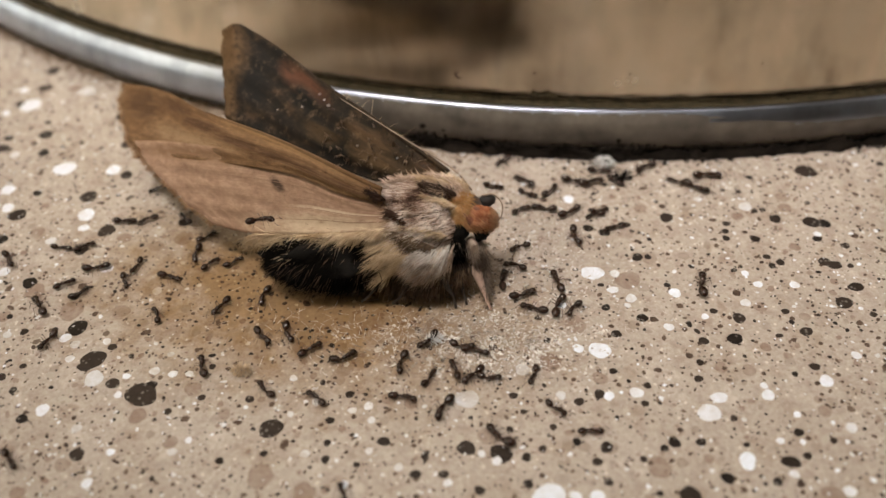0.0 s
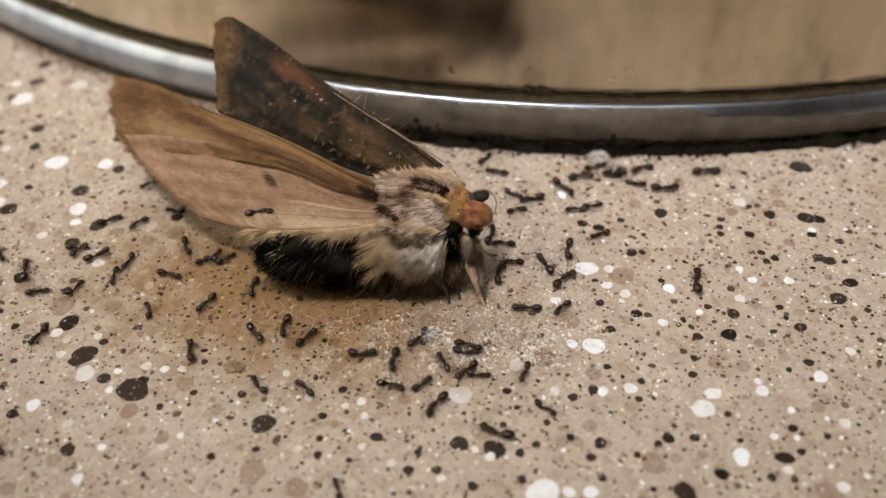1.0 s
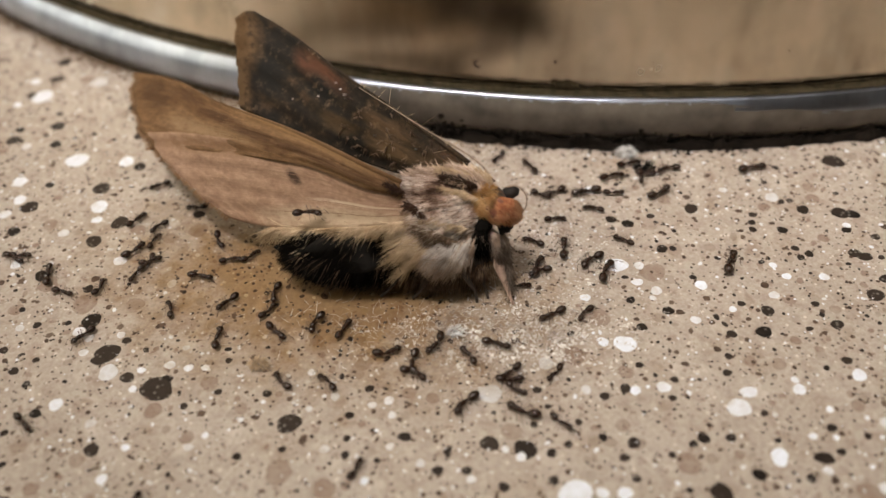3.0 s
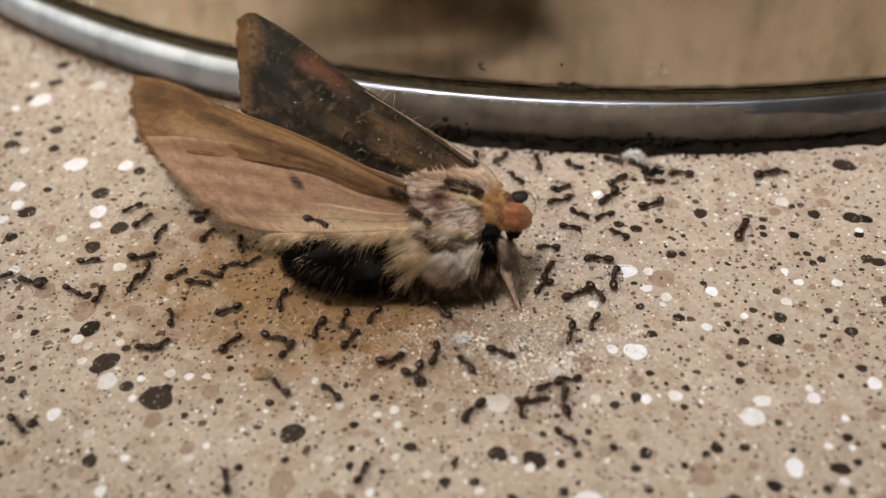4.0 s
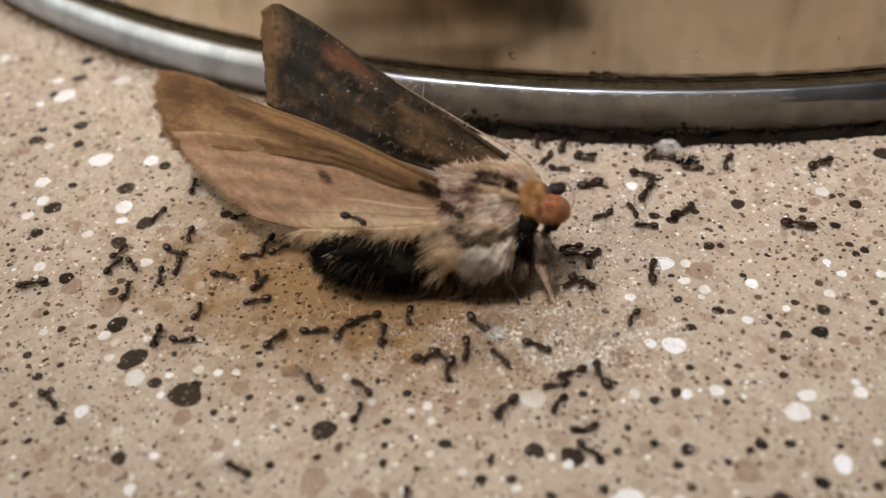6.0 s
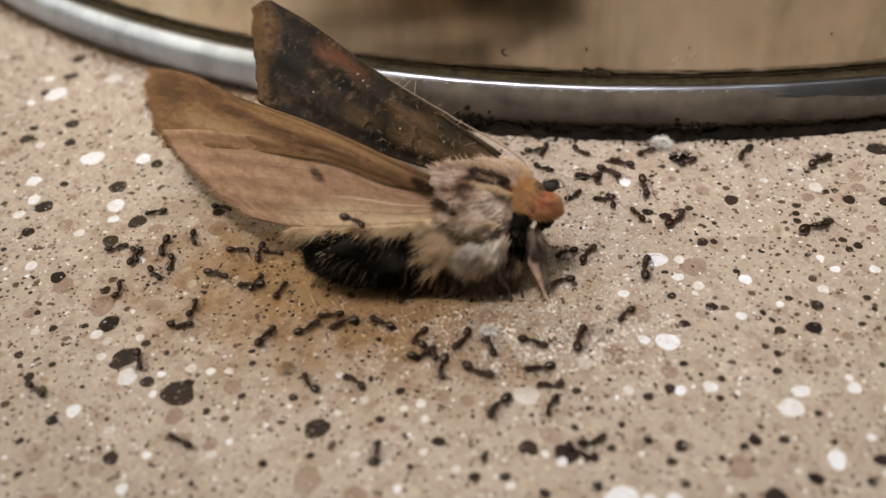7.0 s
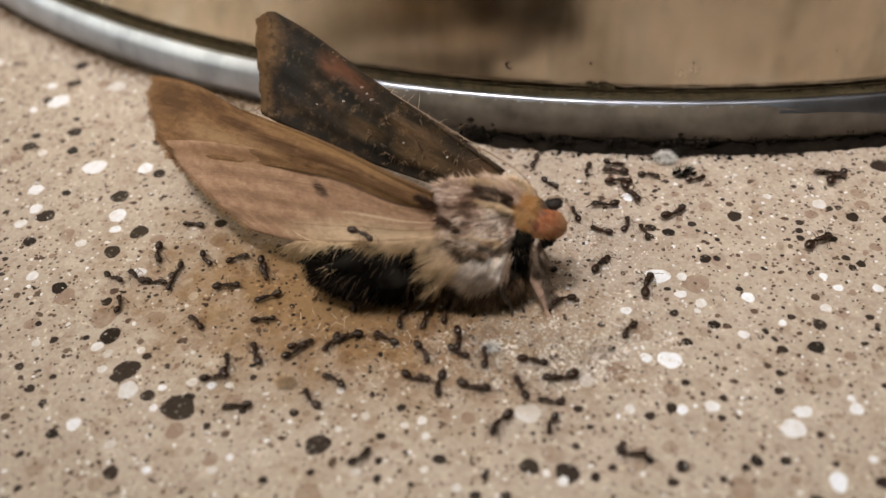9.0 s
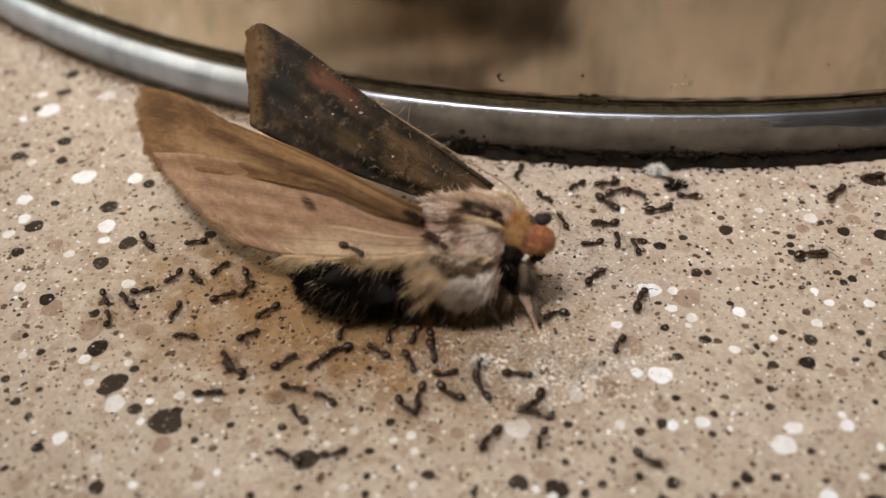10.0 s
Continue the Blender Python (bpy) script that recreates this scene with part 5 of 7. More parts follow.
def motions():
    # the moth slowly rolls as the ants tug at it: seconds, shift in mm, turn in degrees
    walk(MOTH, [(t, pose((HUB.x + x) * MM, (HUB.y + y) * MM, (HUB.z + z) * MM, a, b, c)) for t, x, y, z, a, b, c in [
        (0.0, 0.00, 0.27, 0.02, -1.45, 0.63, 0.07),
        (0.5, -0.00, 0.29, -0.02, -1.20, 0.66, 0.13),
        (1.0, -0.04, 0.31, -0.08, -0.93, 0.63, 0.18),
        (1.5, -0.07, 0.26, -0.07, -0.77, 0.52, 0.16),
        (2.0, -0.04, 0.16, -0.02, -0.68, 0.42, 0.07),
        (2.5, -0.00, 0.10, -0.00, -0.40, 0.32, 0.06),
        (4.0, 0.00, 0.06, -0.02, -0.06, 0.16, 0.07),
        (4.5, 0.01, -0.03, 0.02, 0.08, -0.03, -0.03),
        (5.0, 0.02, -0.13, 0.08, 0.18, -0.20, -0.13),
        (5.5, 0.02, -0.17, 0.05, 0.47, -0.25, -0.02),
        (7.0, 0.00, -0.19, 0.01, 0.85, -0.21, 0.17),
        (7.5, -0.01, -0.19, -0.02, 1.04, -0.13, 0.24),
        (8.0, -0.00, -0.13, -0.08, 1.11, -0.01, 0.30),
        (8.5, 0.00, -0.07, -0.15, 1.22, 0.02, 0.31),
        (9.0, -0.01, -0.06, -0.20, 1.29, 0.06, 0.26),
        (9.5, -0.05, -0.08, -0.25, 1.32, 0.16, 0.30),
        (10.0, -0.12, -0.14, -0.29, 1.48, 0.06, 0.35),
    ]])
    # the head is pushed forward on its neck as the body is dragged
    walk(MOTH_HEAD, [(t, pose(x * MM, 0, 0)) for t, x in ((0, 0), (2.5, 0.1), (4, 0.25), (5, 0.4), (7.5, 0.55), (10, 0.55))])
    creep(ANTS[0], 0, [(0, -31.68, -6.26, -115), (0.5, -31.68, -6.26, -115), (1, -31.68, -6.26, -115), (1.5, -31.68, -6.26, -115), (2, -31.68, -6.26, -115), (2.5, -31.68, -6.26, -115), (4, -24.54, -6.92, -182), (4.5, -24.94, -6.47, -182), (5, -25.33, -6.01, -163), (5.5, -25.99, -5.25, -113), (7, -26.43, -8.59, -70), (7.5, -24.94, -8.16, 0), (8, -21.33, -8.605, -9), (8.5, -21.02, -8.5, 16), (9, -20.78, -9.065, 12), (9.5, -20.58, -9.38, 9), (10, -20.34, -9.285, 5)])
    creep(ANTS[1], 0, [(0, -18.69, -9.191, 93), (0.5, -18.9, -8.631, 91), (1, -19.23, -8.09, 89), (1.5, -19.51, -7.55, 86), (2, -19.56, -6.89, 84), (2.5, -19.45, -7.036, 86), (4, -18.39, -6.586, 36), (4.5, -17.87, -6.602, 37), (5, -17.5, -6.576, 35), (5.5, -17.14, -6.7, 33), (7, -17.39, -6.542, 44), (7.5, -17.41, -6.455, 42), (8, -17.23, -6.131, 60), (8.5, -17.42, -6.526, 78), (9, -18.11, -6.982, 96), (9.5, -18.33, -6.807, 114), (10, -18.83, -7.103, 132)])
    creep(ANTS[2], 0, [(0, -14.46, -6.034, -36), (0.5, -14.48, -5.983, -37), (1, -14.43, -6.223, -38), (1.5, -14.5, -6.232, -38), (2, -14.56, -6.041, -39), (2.5, -14.59, -6.285, -40), (4, -15.08, -6.105, -6), (4.5, -14.65, -6.198, -6), (5, -14.44, -6.192, -1), (5.5, -14.33, -6.076, 4), (7, -14.21, -5.868, 49), (7.5, -14.37, -5.782, 54), (8, -14.72, -5.893, 54), (8.5, -14.7, -6.384, 53), (9, -15.13, -6.754, 53), (9.5, -15.03, -6.475, 53), (10, -15.13, -6.466, 52)])
    creep(ANTS[3], 0, [(0, -13.38, -11.51, 127), (0.5, -13.32, -11.52, 126), (1, -13.33, -11.55, 125), (1.5, -13.3, -11.54, 124), (2, -13.27, -11.59, 123), (2.5, -13.31, -11.47, 124), (4, -13.91, -11, 129), (4.5, -13.87, -10.97, 130), (5, -13.91, -10.91, 128), (5.5, -13.86, -10.92, 127), (7, -13.45, -11.16, 122), (7.5, -13.51, -11.13, 121), (8, -13.44, -11.1, 122), (8.5, -13.4, -11.15, 122), (9, -13.42, -11.19, 123), (9.5, -13.46, -11.28, 124), (10, -13.53, -11.3, 124)])
    creep(ANTS[4], 0, [(0, -9.295, -12.21, 139), (0.5, -9.409, -12.11, 138), (1, -9.684, -11.68, 136), (1.5, -9.889, -11.49, 135), (2, -9.963, -11.39, 134), (2.5, -9.982, -11.21, 134), (4, -9.978, -11.32, 137), (4.5, -10.03, -11.22, 138), (5, -10.05, -11.26, 137), (5.5, -10.04, -11.3, 137), (7, -10.12, -10.94, 143), (7.5, -10.53, -10.67, 143), (8, -11.3, -10.15, 144), (8.5, -11.4, -9.966, 144), (9, -11.85, -9.366, 145), (9.5, -12.15, -9.407, 146), (10, -11.61, -9.738, 147)])
    creep(ANTS[5], 0, [(0, -12.52, -5.657, -59), (0.5, -12.37, -5.549, -72), (1, -12.21, -5.44, -86), (1.5, -11.98, -5.292, -99), (2, -11.72, -5.213, -112), (2.5, -11.68, -5.293, -103), (4, -11.82, -5.041, -97), (4.5, -12.01, -5.06, -88), (5, -11.87, -5.293, -93), (5.5, -12.26, -5.856, -97), (7, -11.46, -5.225, -149), (7.5, -11.43, -5.277, -154), (8, -11.34, -5.19, -152), (8.5, -11.3, -5.223, -150), (9, -11.26, -5.126, -149), (9.5, -11.23, -5.148, -147), (10, -11.22, -5.111, -146)])
    creep(ANTS[6], 0, [(0, -10.41, -7.466, 38), (0.5, -9.957, -7.338, 44), (1, -10.18, -6.719, 51), (1.5, -9.474, -6.301, 57), (2, -9.358, -5.893, 64), (2.5, -9.411, -5.963, 67), (4, -9.111, -6.323, 57), (4.5, -9.254, -6.433, 61), (5, -9.021, -6.175, 62), (5.5, -9.147, -6.687, 64), (7, -8.537, -5.412, 148), (7.5, -8.583, -5.253, 154), (8, -8.499, -5.338, 152), (8.5, -8.415, -5.422, 150), (9, -8.341, -5.506, 148), (9.5, -8.287, -5.52, 146), (10, -8.143, -5.434, 144)])
    creep(ANTS[7], 0, [(0, -7.645, -8.418, 35), (0.5, -5.995, -8.144, 24), (1, -5.674, -8.53, 13), (1.5, -5.574, -8.517, 2), (2, -5.573, -8.553, 24), (2.5, -5.673, -8.591, 26), (4, -5.873, -8.456, 32), (4.5, -5.933, -8.694, 34), (5, -5.682, -8.874, 33), (5.5, -5.66, -8.634, 32), (7, -5.436, -8.663, 35), (7.5, -5.725, -8.663, 34), (8, -5.829, -8.931, 20), (8.5, -5.824, -9.209, 7), (9, -6.078, -9.366, -6), (9.5, -6.332, -9.754, -20), (10, -5.987, -10.63, -33)])
    creep(ANTS[8], 0, [(0, -3.137, -8.817, -102), (0.5, -3.174, -8.907, -99), (1, -3.23, -9.048, -97), (1.5, -3.277, -9.068, -95), (2, -3.283, -9.028, -93), (2.5, -3.612, -9.131, -93), (4, -3.859, -9.65, -95), (4.5, -3.848, -9.673, -96), (5, -3.861, -9.607, -97), (5.5, -3.995, -9.692, -99), (7, -4.016, -9.736, -98), (7.5, -4.039, -9.74, -99), (8, -4.09, -9.807, -99), (8.5, -4.181, -9.723, -99), (9, -4.312, -9.75, -100), (9.5, -4.473, -9.767, -100), (10, -5.004, -9.523, -100)])
    creep(ANTS[9], 0, [(0, -0.937, -6.586, -136), (0.5, -1.082, -6.695, -135), (1, -1.198, -6.864, -134), (1.5, -1.213, -6.913, -133), (2, -1.218, -6.792, -132), (2.5, -1.526, -7.19, -133), (4, -2.489, -7.805, -106), (4.5, -2.527, -7.803, -107), (5, -2.561, -7.931, -97), (5.5, -2.674, -8.039, -87), (7, -2.415, -7.233, -127), (7.5, -2.539, -7.171, -117), (8, -2.533, -6.459, -110), (8.5, -2.627, -5.776, -103), (9, -2.881, -5.524, -95), (9.5, -3.325, -5.591, -88), (10, -4.039, -5.389, -81)])
    creep(ANTS[10], 0, [(0, 1.142, -9.563, 121), (0.5, 0.9384, -9.407, 125), (1, 0.7748, -9.281, 128), (1.5, 0.7612, -9.075, 132), (2, 0.5076, -8.758, 135), (2.5, 0.7905, -8.764, 135), (4, -0.1407, -8.84, 141), (4.5, -0.07776, -8.955, 140), (5, -0.128, -9.031, 145), (5.5, -0.1282, -9.006, 149), (7, -0.3688, -7.932, 118), (7.5, -0.479, -7.818, 123), (8, -0.7212, -7.568, 116), (8.5, -0.8734, -7.429, 109), (9, -0.9256, -7.389, 102), (9.5, -0.7178, -7.18, 96), (10, -0.67, -7.12, 89)])
    creep(ANTS[11], 0, [(0, 2.677, -7.649, -29), (0.5, 2.701, -7.581, -30), (1, 2.634, -7.553, -31), (1.5, 2.718, -7.535, -32), (2, 2.681, -7.578, -33), (2.5, 2.652, -7.571, -32), (4, 2.364, -7.65, -38), (4.5, 2.305, -7.683, -37), (5, 2.346, -7.664, -40), (5.5, 2.377, -7.624, -42), (7, 2.65, -7.496, -35), (7.5, 2.631, -7.446, -38), (8, 2.642, -7.506, -35), (8.5, 2.643, -7.585, -31), (9, 2.484, -7.655, -28), (9.5, 2.306, -7.554, -25), (10, 2.087, -7.564, -21)])
    creep(ANTS[12], 0, [(0, 2.5, -10.08, -138), (0.5, 2.5, -10.08, -138), (1, 2.5, -10.08, -138), (1.5, 2.5, -10.08, -138), (2, 2.5, -10.08, -138), (2.5, 2.599, -10.19, -131), (4, 5.897, -10.82, -156), (4.5, 5.916, -10.84, -149), (5, 5.783, -10.32, -210), (5.5, 5.621, -10.28, -155), (7, 3.063, -9.993, -171), (7.5, 2.8, -10.02, -177), (8, 2.576, -10.3, -242), (8.5, 2.482, -10.05, -245), (9, 1.618, -10.26, -249), (9.5, 0.8645, -10.32, -225), (10, -0.4294, -9.074, -242)])
    creep(ANTS[13], 0, [(0, 3.65, -10.44, 5), (0.5, 3.476, -10.43, 2), (1, 3.333, -10.62, -1), (1.5, 3.119, -10.76, -4), (2, 3.325, -10.91, -7), (2.5, 3.853, -11.51, -10), (4, 3.686, -12.76, -95), (4.5, 3.954, -13.01, -118), (5, 3.715, -12.73, -117), (5.5, 3.645, -12.69, -116), (7, 3.537, -13.2, -105), (7.5, 3.518, -13.14, -104), (8, 3.413, -13.14, -103), (8.5, 3.459, -13.2, -102), (9, 3.455, -13.21, -100), (9.5, 3.44, -13.17, -99), (10, 3.466, -13.15, -98)])
    creep(ANTS[14], 0, [(0, 0.1862, -13.14, -120), (0.5, 0.1735, -13.18, -123), (1, 0.1408, -13.25, -127), (1.5, 0.2181, -13.24, -131), (2, 0.2254, -13.2, -135), (2.5, 0.2047, -13.25, -135), (4, 0.1724, -13.05, -132), (4.5, 0.1216, -13, -133), (5, 0.0904, -13.04, -132), (5.5, 0.03918, -13.03, -131), (7, -0.06447, -13.23, -131), (7.5, -0.07569, -13.2, -131), (8, -0.1041, -13.23, -130), (8.5, -0.01256, -13.17, -130), (9, -0.011, -13.14, -129), (9.5, -0.009431, -13.15, -129), (10, -0.01787, -13.21, -128)])
    creep(ANTS[15], 0, [(0, 4.3, -15.95, 132), (0.5, 4.432, -15.86, 142), (1, 4.584, -15.96, 152), (1.5, 4.707, -16.02, 163), (2, 4.949, -15.98, 173), (2.5, 3.884, -15.15, 169), (4, 6.728, -12.44, 84), (4.5, 7.403, -11.55, 64), (5, 7.42, -11.42, 81), (5.5, 7.227, -11.68, 108), (7, 5.957, -7.364, 68), (7.5, 5.744, -8.609, 52), (8, 5.233, -9.048, 137), (8.5, 4.912, -9.107, 165), (9, 4.522, -9.396, 184), (9.5, 3.901, -9.745, 203), (10, 3.23, -10.22, 222)])
    creep(ANTS[16], 0, [(0, -6.59, -20.54, 119), (0.5, -6.54, -20.54, 119), (1, -6.43, -20.54, 119), (1.5, -7.44, -18.91, 118), (2, -7.3, -18.89, 118), (2.5, -7.32, -19.06, 78), (4, -7.251, -18.3, 81), (4.5, -7.431, -18.43, 80), (5, -7.386, -18.22, 81), (5.5, -7.171, -18.11, 102), (7, -5.025, -27.15, 102), (7.5, -5, -27, 102), (8, -4.99, -27, 102), (8.5, -4.99, -27, 102), (9, -4.98, -27, 102), (9.5, -4.98, -27, 102), (10, -4.97, -27, 102)])
    creep(ANTS[17], 0, [(0, 7.19, -10.12, -125), (0.5, 6.982, -10.38, -126), (1, 7.023, -10.27, -127), (1.5, 6.985, -10.35, -127), (2, 6.957, -10.6, -128), (2.5, 6.888, -10.58, -126), (4, 7.309, -10.35, -192), (4.5, 7.04, -10.19, -189), (5, 4.307, -9.94, -180), (5.5, 3.695, -10.73, -177), (7, 3.727, -11.61, -195), (7.5, 3.824, -11.38, -192), (8, 3.598, -11.45, -196), (8.5, 3.521, -11.44, -200), (9, 3.684, -11.45, -204), (9.5, 3.717, -11.35, -209), (10, 3.62, -11.31, -213)])
    creep(ANTS[18], 0, [(0, 7.594, -3.254, -199), (0.5, 7.237, -3.63, -192), (1, 7.49, -3.727, -185), (1.5, 7.532, -3.603, -178), (2, 7.115, -3.569, -171), (2.5, 6.998, -3.865, -169), (4, 7.767, -5.883, -105), (4.5, 7.971, -4.788, -104), (5, 8.752, -3.36, -99), (5.5, 10.21, -0.2622, -180), (7, -4.912, 3.032, -189), (7.5, -4.91, 3.2, -190), (8, -4.9, 3.2, -190), (8.5, -4.9, 3.2, -190), (9, -4.89, 3.2, -190), (9.5, -4.89, 3.2, -190), (10, -4.88, 3.2, -190)])
    creep(ANTS[19], 0, [(0, 10.75, -3.097, -118), (0.5, 10.55, -3.259, -121), (1, 10.22, -3.52, -125), (1.5, 9.87, -3.942, -128), (2, 9.557, -4.354, -132), (2.5, 9.631, -4.375, -126), (4, 9.565, -4.59, -104), (4.5, 9.63, -4.672, -98), (5, 9.742, -4.78, -101), (5.5, 9.725, -4.859, -103), (7, 9.662, -4.855, -124), (7.5, 9.644, -4.794, -126), (8, 9.601, -4.68, -123), (8.5, 9.669, -4.716, -119), (9, 9.747, -4.682, -116), (9.5, 9.724, -4.649, -113), (10, 9.682, -4.695, -109)])
    creep(ANTS[20], 0, [(0, 11.63, 5.496, -80), (0.5, 11.63, 4.869, -90), (1, 11.34, 3.192, -99), (1.5, 11.39, 2.605, -109), (2, 10.97, 1.798, -119), (2.5, 10.72, 1.339, -123), (4, 10.79, 2.293, -186), (4.5, 9.997, 2.454, -189), (5, 9.284, 2.174, -186), (5.5, 8.501, 2.633, -198), (7, -7.797, 3.501, -187), (7.5, -7.86, 3.54, -183), (8, -7.85, 3.54, -183), (8.5, -7.85, 3.54, -183), (9, -7.84, 3.54, -183), (9.5, -7.84, 3.54, -183), (10, -7.83, 3.54, -183)])
    creep(ANTS[21], 0, [(0, 9.444, -3.01, 64), (0.5, 9.523, -2.44, 59), (1, 10.62, -0.4511, 38), (1.5, 11.37, -0.1618, 33), (2, 11.67, -0.06242, 56), (2.5, 11.69, 0.06783, 58), (4, 11.66, -0.07143, 71), (4.5, 11.72, -0.1412, 74), (5, 11.75, -0.1626, 75), (5.5, 11.77, -0.154, 76), (7, 11.72, -0.1881, 74), (7.5, 11.67, -0.1995, 75), (8, 11.66, -0.1784, 72), (8.5, 11.63, -0.2772, 70), (9, 11.63, -0.236, 67), (9.5, 11.71, -0.2349, 65), (10, 11.79, -0.3037, 62)])
    creep(ANTS[22], 0, [(0, 15.37, 6.7, -148), (0.5, 14.64, 5.961, -146), (1, 14.39, 5.143, -144), (1.5, 14.02, 3.555, -142), (2, 13.78, 2.867, -140), (2.5, 14.03, 3.039, -193), (4, 12.89, 5.356, -204), (4.5, 12.72, 5.278, -184), (5, 12.43, 5.207, -147), (5.5, 12.24, 5.186, -152), (7, 12.15, 6.261, -228), (7.5, 12.19, 6.4, -233), (8, 12.39, 6.166, -236), (8.5, 12.38, 5.983, -238), (9, 12.46, 5.989, -241), (9.5, 12.47, 5.935, -243), (10, 12.44, 5.841, -245)])
    creep(ANTS[23], 0, [(0, 21.61, -0.79, 67), (0.5, 21.6, -0.7383, 66), (1, 21.62, -0.8366, 65), (1.5, 21.68, -0.9249, 64), (2, 21.64, -0.9732, 63), (2.5, 21.83, -0.883, 57), (4, 23.03, 5.577, 46), (4.5, 23.84, 5.258, 40), (5, 23.87, 5.307, 24), (5.5, 23.87, 5.376, -36), (7, 25.9, 4.193, 4), (7.5, 25.77, 4.423, 16), (8, 25.87, 4.605, 38), (8.5, 25.92, 4.588, 27), (9, 26.02, 4.581, 16), (9.5, 26.11, 4.694, 5), (10, 26.19, 4.727, -6)])
    creep(ANTS[24], 0, [(0, 9.72, -0.24, 105), (0.5, 9.512, 0.5264, 110), (1, 9.295, 1.293, 115), (1.5, 9.087, 2.059, 120), (2, 8.879, 2.826, 125), (2.5, 8.613, 4.19, 111), (4, 8.523, -1.799, 26), (4.5, 8.516, -2.005, 7), (5, 8.123, -2.154, -14), (5.5, 6.121, -0.8333, -74), (7, -6.657, 3.749, -33), (7.5, -6.75, 3.79, -20), (8, -6.75, 3.79, -20), (8.5, -6.74, 3.79, -20), (9, -6.74, 3.79, -20), (9.5, -6.73, 3.79, -20), (10, -6.73, 3.79, -20)])
    creep(ANTS[25], 0, [(0, 6.355, 1.879, -189), (0.5, 6.385, 1.654, -178), (1, 6.525, 1.739, -168), (1.5, 6.676, 1.565, -158), (2, 6.686, 1.22, -148), (2.5, 6.616, 0.8596, -152), (4, 5.935, -0.7113, -129), (4.5, 5.915, -0.8316, -133), (5, 5.813, -0.9617, -139), (5.5, 5.78, -0.9817, -138), (7, 5.254, -1.242, -151), (7.5, 5.381, -1.112, -151), (8, 5.211, -1.285, -151), (8.5, 5.231, -1.439, -151), (9, 5.15, -1.532, -150), (9.5, 5.15, -1.645, -150), (10, 5.239, -1.589, -150)])
    creep(ANTS[26], 0, [(0, 6.737, 4.17, 203), (0.5, 6.712, 3.987, 189), (1, 5.897, 4.044, 175), (1.5, 5.052, 3.831, 162), (2, 5.037, 3.848, 148), (2.5, 5.482, 3.819, 146), (4, 6.735, 3.824, 178), (4.5, 6.3, 3.475, 176), (5, 6.055, 3.293, 181), (5.5, 5.75, 3.241, 186), (7, 5.795, 1.906, 202), (7.5, 5.81, 1.614, 207), (8, 5.5, 1.499, 199), (8.5, 4.69, 1.294, 191), (9, 3.88, 1.68, 184), (9.5, 3.41, 2.275, 176), (10, 3.52, 2.42, 168)])
    creep(ANTS[27], 0, [(0, 7.007, 9.168, 25), (0.5, 7.07, 8.927, 19), (1, 7.152, 8.456, 12), (1.5, 7.235, 8.285, 6), (2, 7.298, 8.144, -1), (2.5, 7.579, 7.36, 5), (4, 8.771, 6.325, -21), (4.5, 8.672, 6.33, -15), (5, 8.632, 6.23, -33), (5.5, 8.572, 6.169, -118), (7, 9.573, 8.298, -179), (7.5, 8.793, 6.117, -197), (8, 8.888, 6.329, -180), (8.5, 8.843, 6.161, -227), (9, 8.818, 6.174, -209), (9.5, 8.892, 6.206, -192), (10, 8.887, 6.258, -175)])
    creep(ANTS[28], 0, [(0, 7.76, 11.31, -15), (0.5, 7.367, 10.96, -17), (1, 6.935, 10.63, -20), (1.5, 6.422, 10.24, -23), (2, 6.03, 9.74, -26), (2.5, 6.242, 9.424, -31), (4, 8.347, 11.47, 28), (4.5, 8.318, 11.45, 24), (5, 8.325, 11.52, 1), (5.5, 8.371, 11.49, 42), (7, 6.981, 8.789, 53), (7.5, 7.077, 8.502, 55), (8, 7.06, 8.378, 116), (8.5, 7.112, 8.183, 117), (9, 6.925, 8.299, 119), (9.5, 6.797, 8.754, 120), (10, 6.67, 9.04, 122)])
    creep(ANTS[29], 0, [(0, 9.235, 9.133, 154), (0.5, 9.067, 9.322, 168), (1, 8.789, 9.792, 181), (1.5, 8.561, 9.931, 195), (2, 8.333, 10.48, 209), (2.5, 8.356, 10.4, 199), (4, 8.174, 9.679, 184), (4.5, 8.126, 9.788, 174), (5, 8.108, 9.989, 179), (5.5, 7.93, 10.34, 183), (7, 8.475, 11.26, 159), (7.5, 8.467, 11.18, 164), (8, 8.711, 10.74, 164), (8.5, 9.015, 10.15, 164), (9, 9.509, 9.448, 164), (9.5, 9.703, 9.218, 164), (10, 10.18, 8.678, 164)])
    creep(ANTS[30], 0, [(0, 12.36, 13.01, -17), (0.5, 12, 12.25, -35), (1, 11.63, 11.48, -52), (1.5, 11.13, 10.22, -70), (2, 10.47, 10.13, -155), (2.5, 10.64, 10.21, -179), (4, 12.49, 10.15, -133), (4.5, 12.74, 9.943, -136), (5, 12.69, 9.597, -135), (5.5, 12.51, 9.622, -133), (7, 13.08, 9.806, -87), (7.5, 12.49, 10.55, -86), (8, 12.2, 10.75, -78), (8.5, 12.01, 10.82, -71), (9, 11.78, 11.06, -63), (9.5, 11.62, 11.28, -56), (10, 10.57, 11.42, -48)])
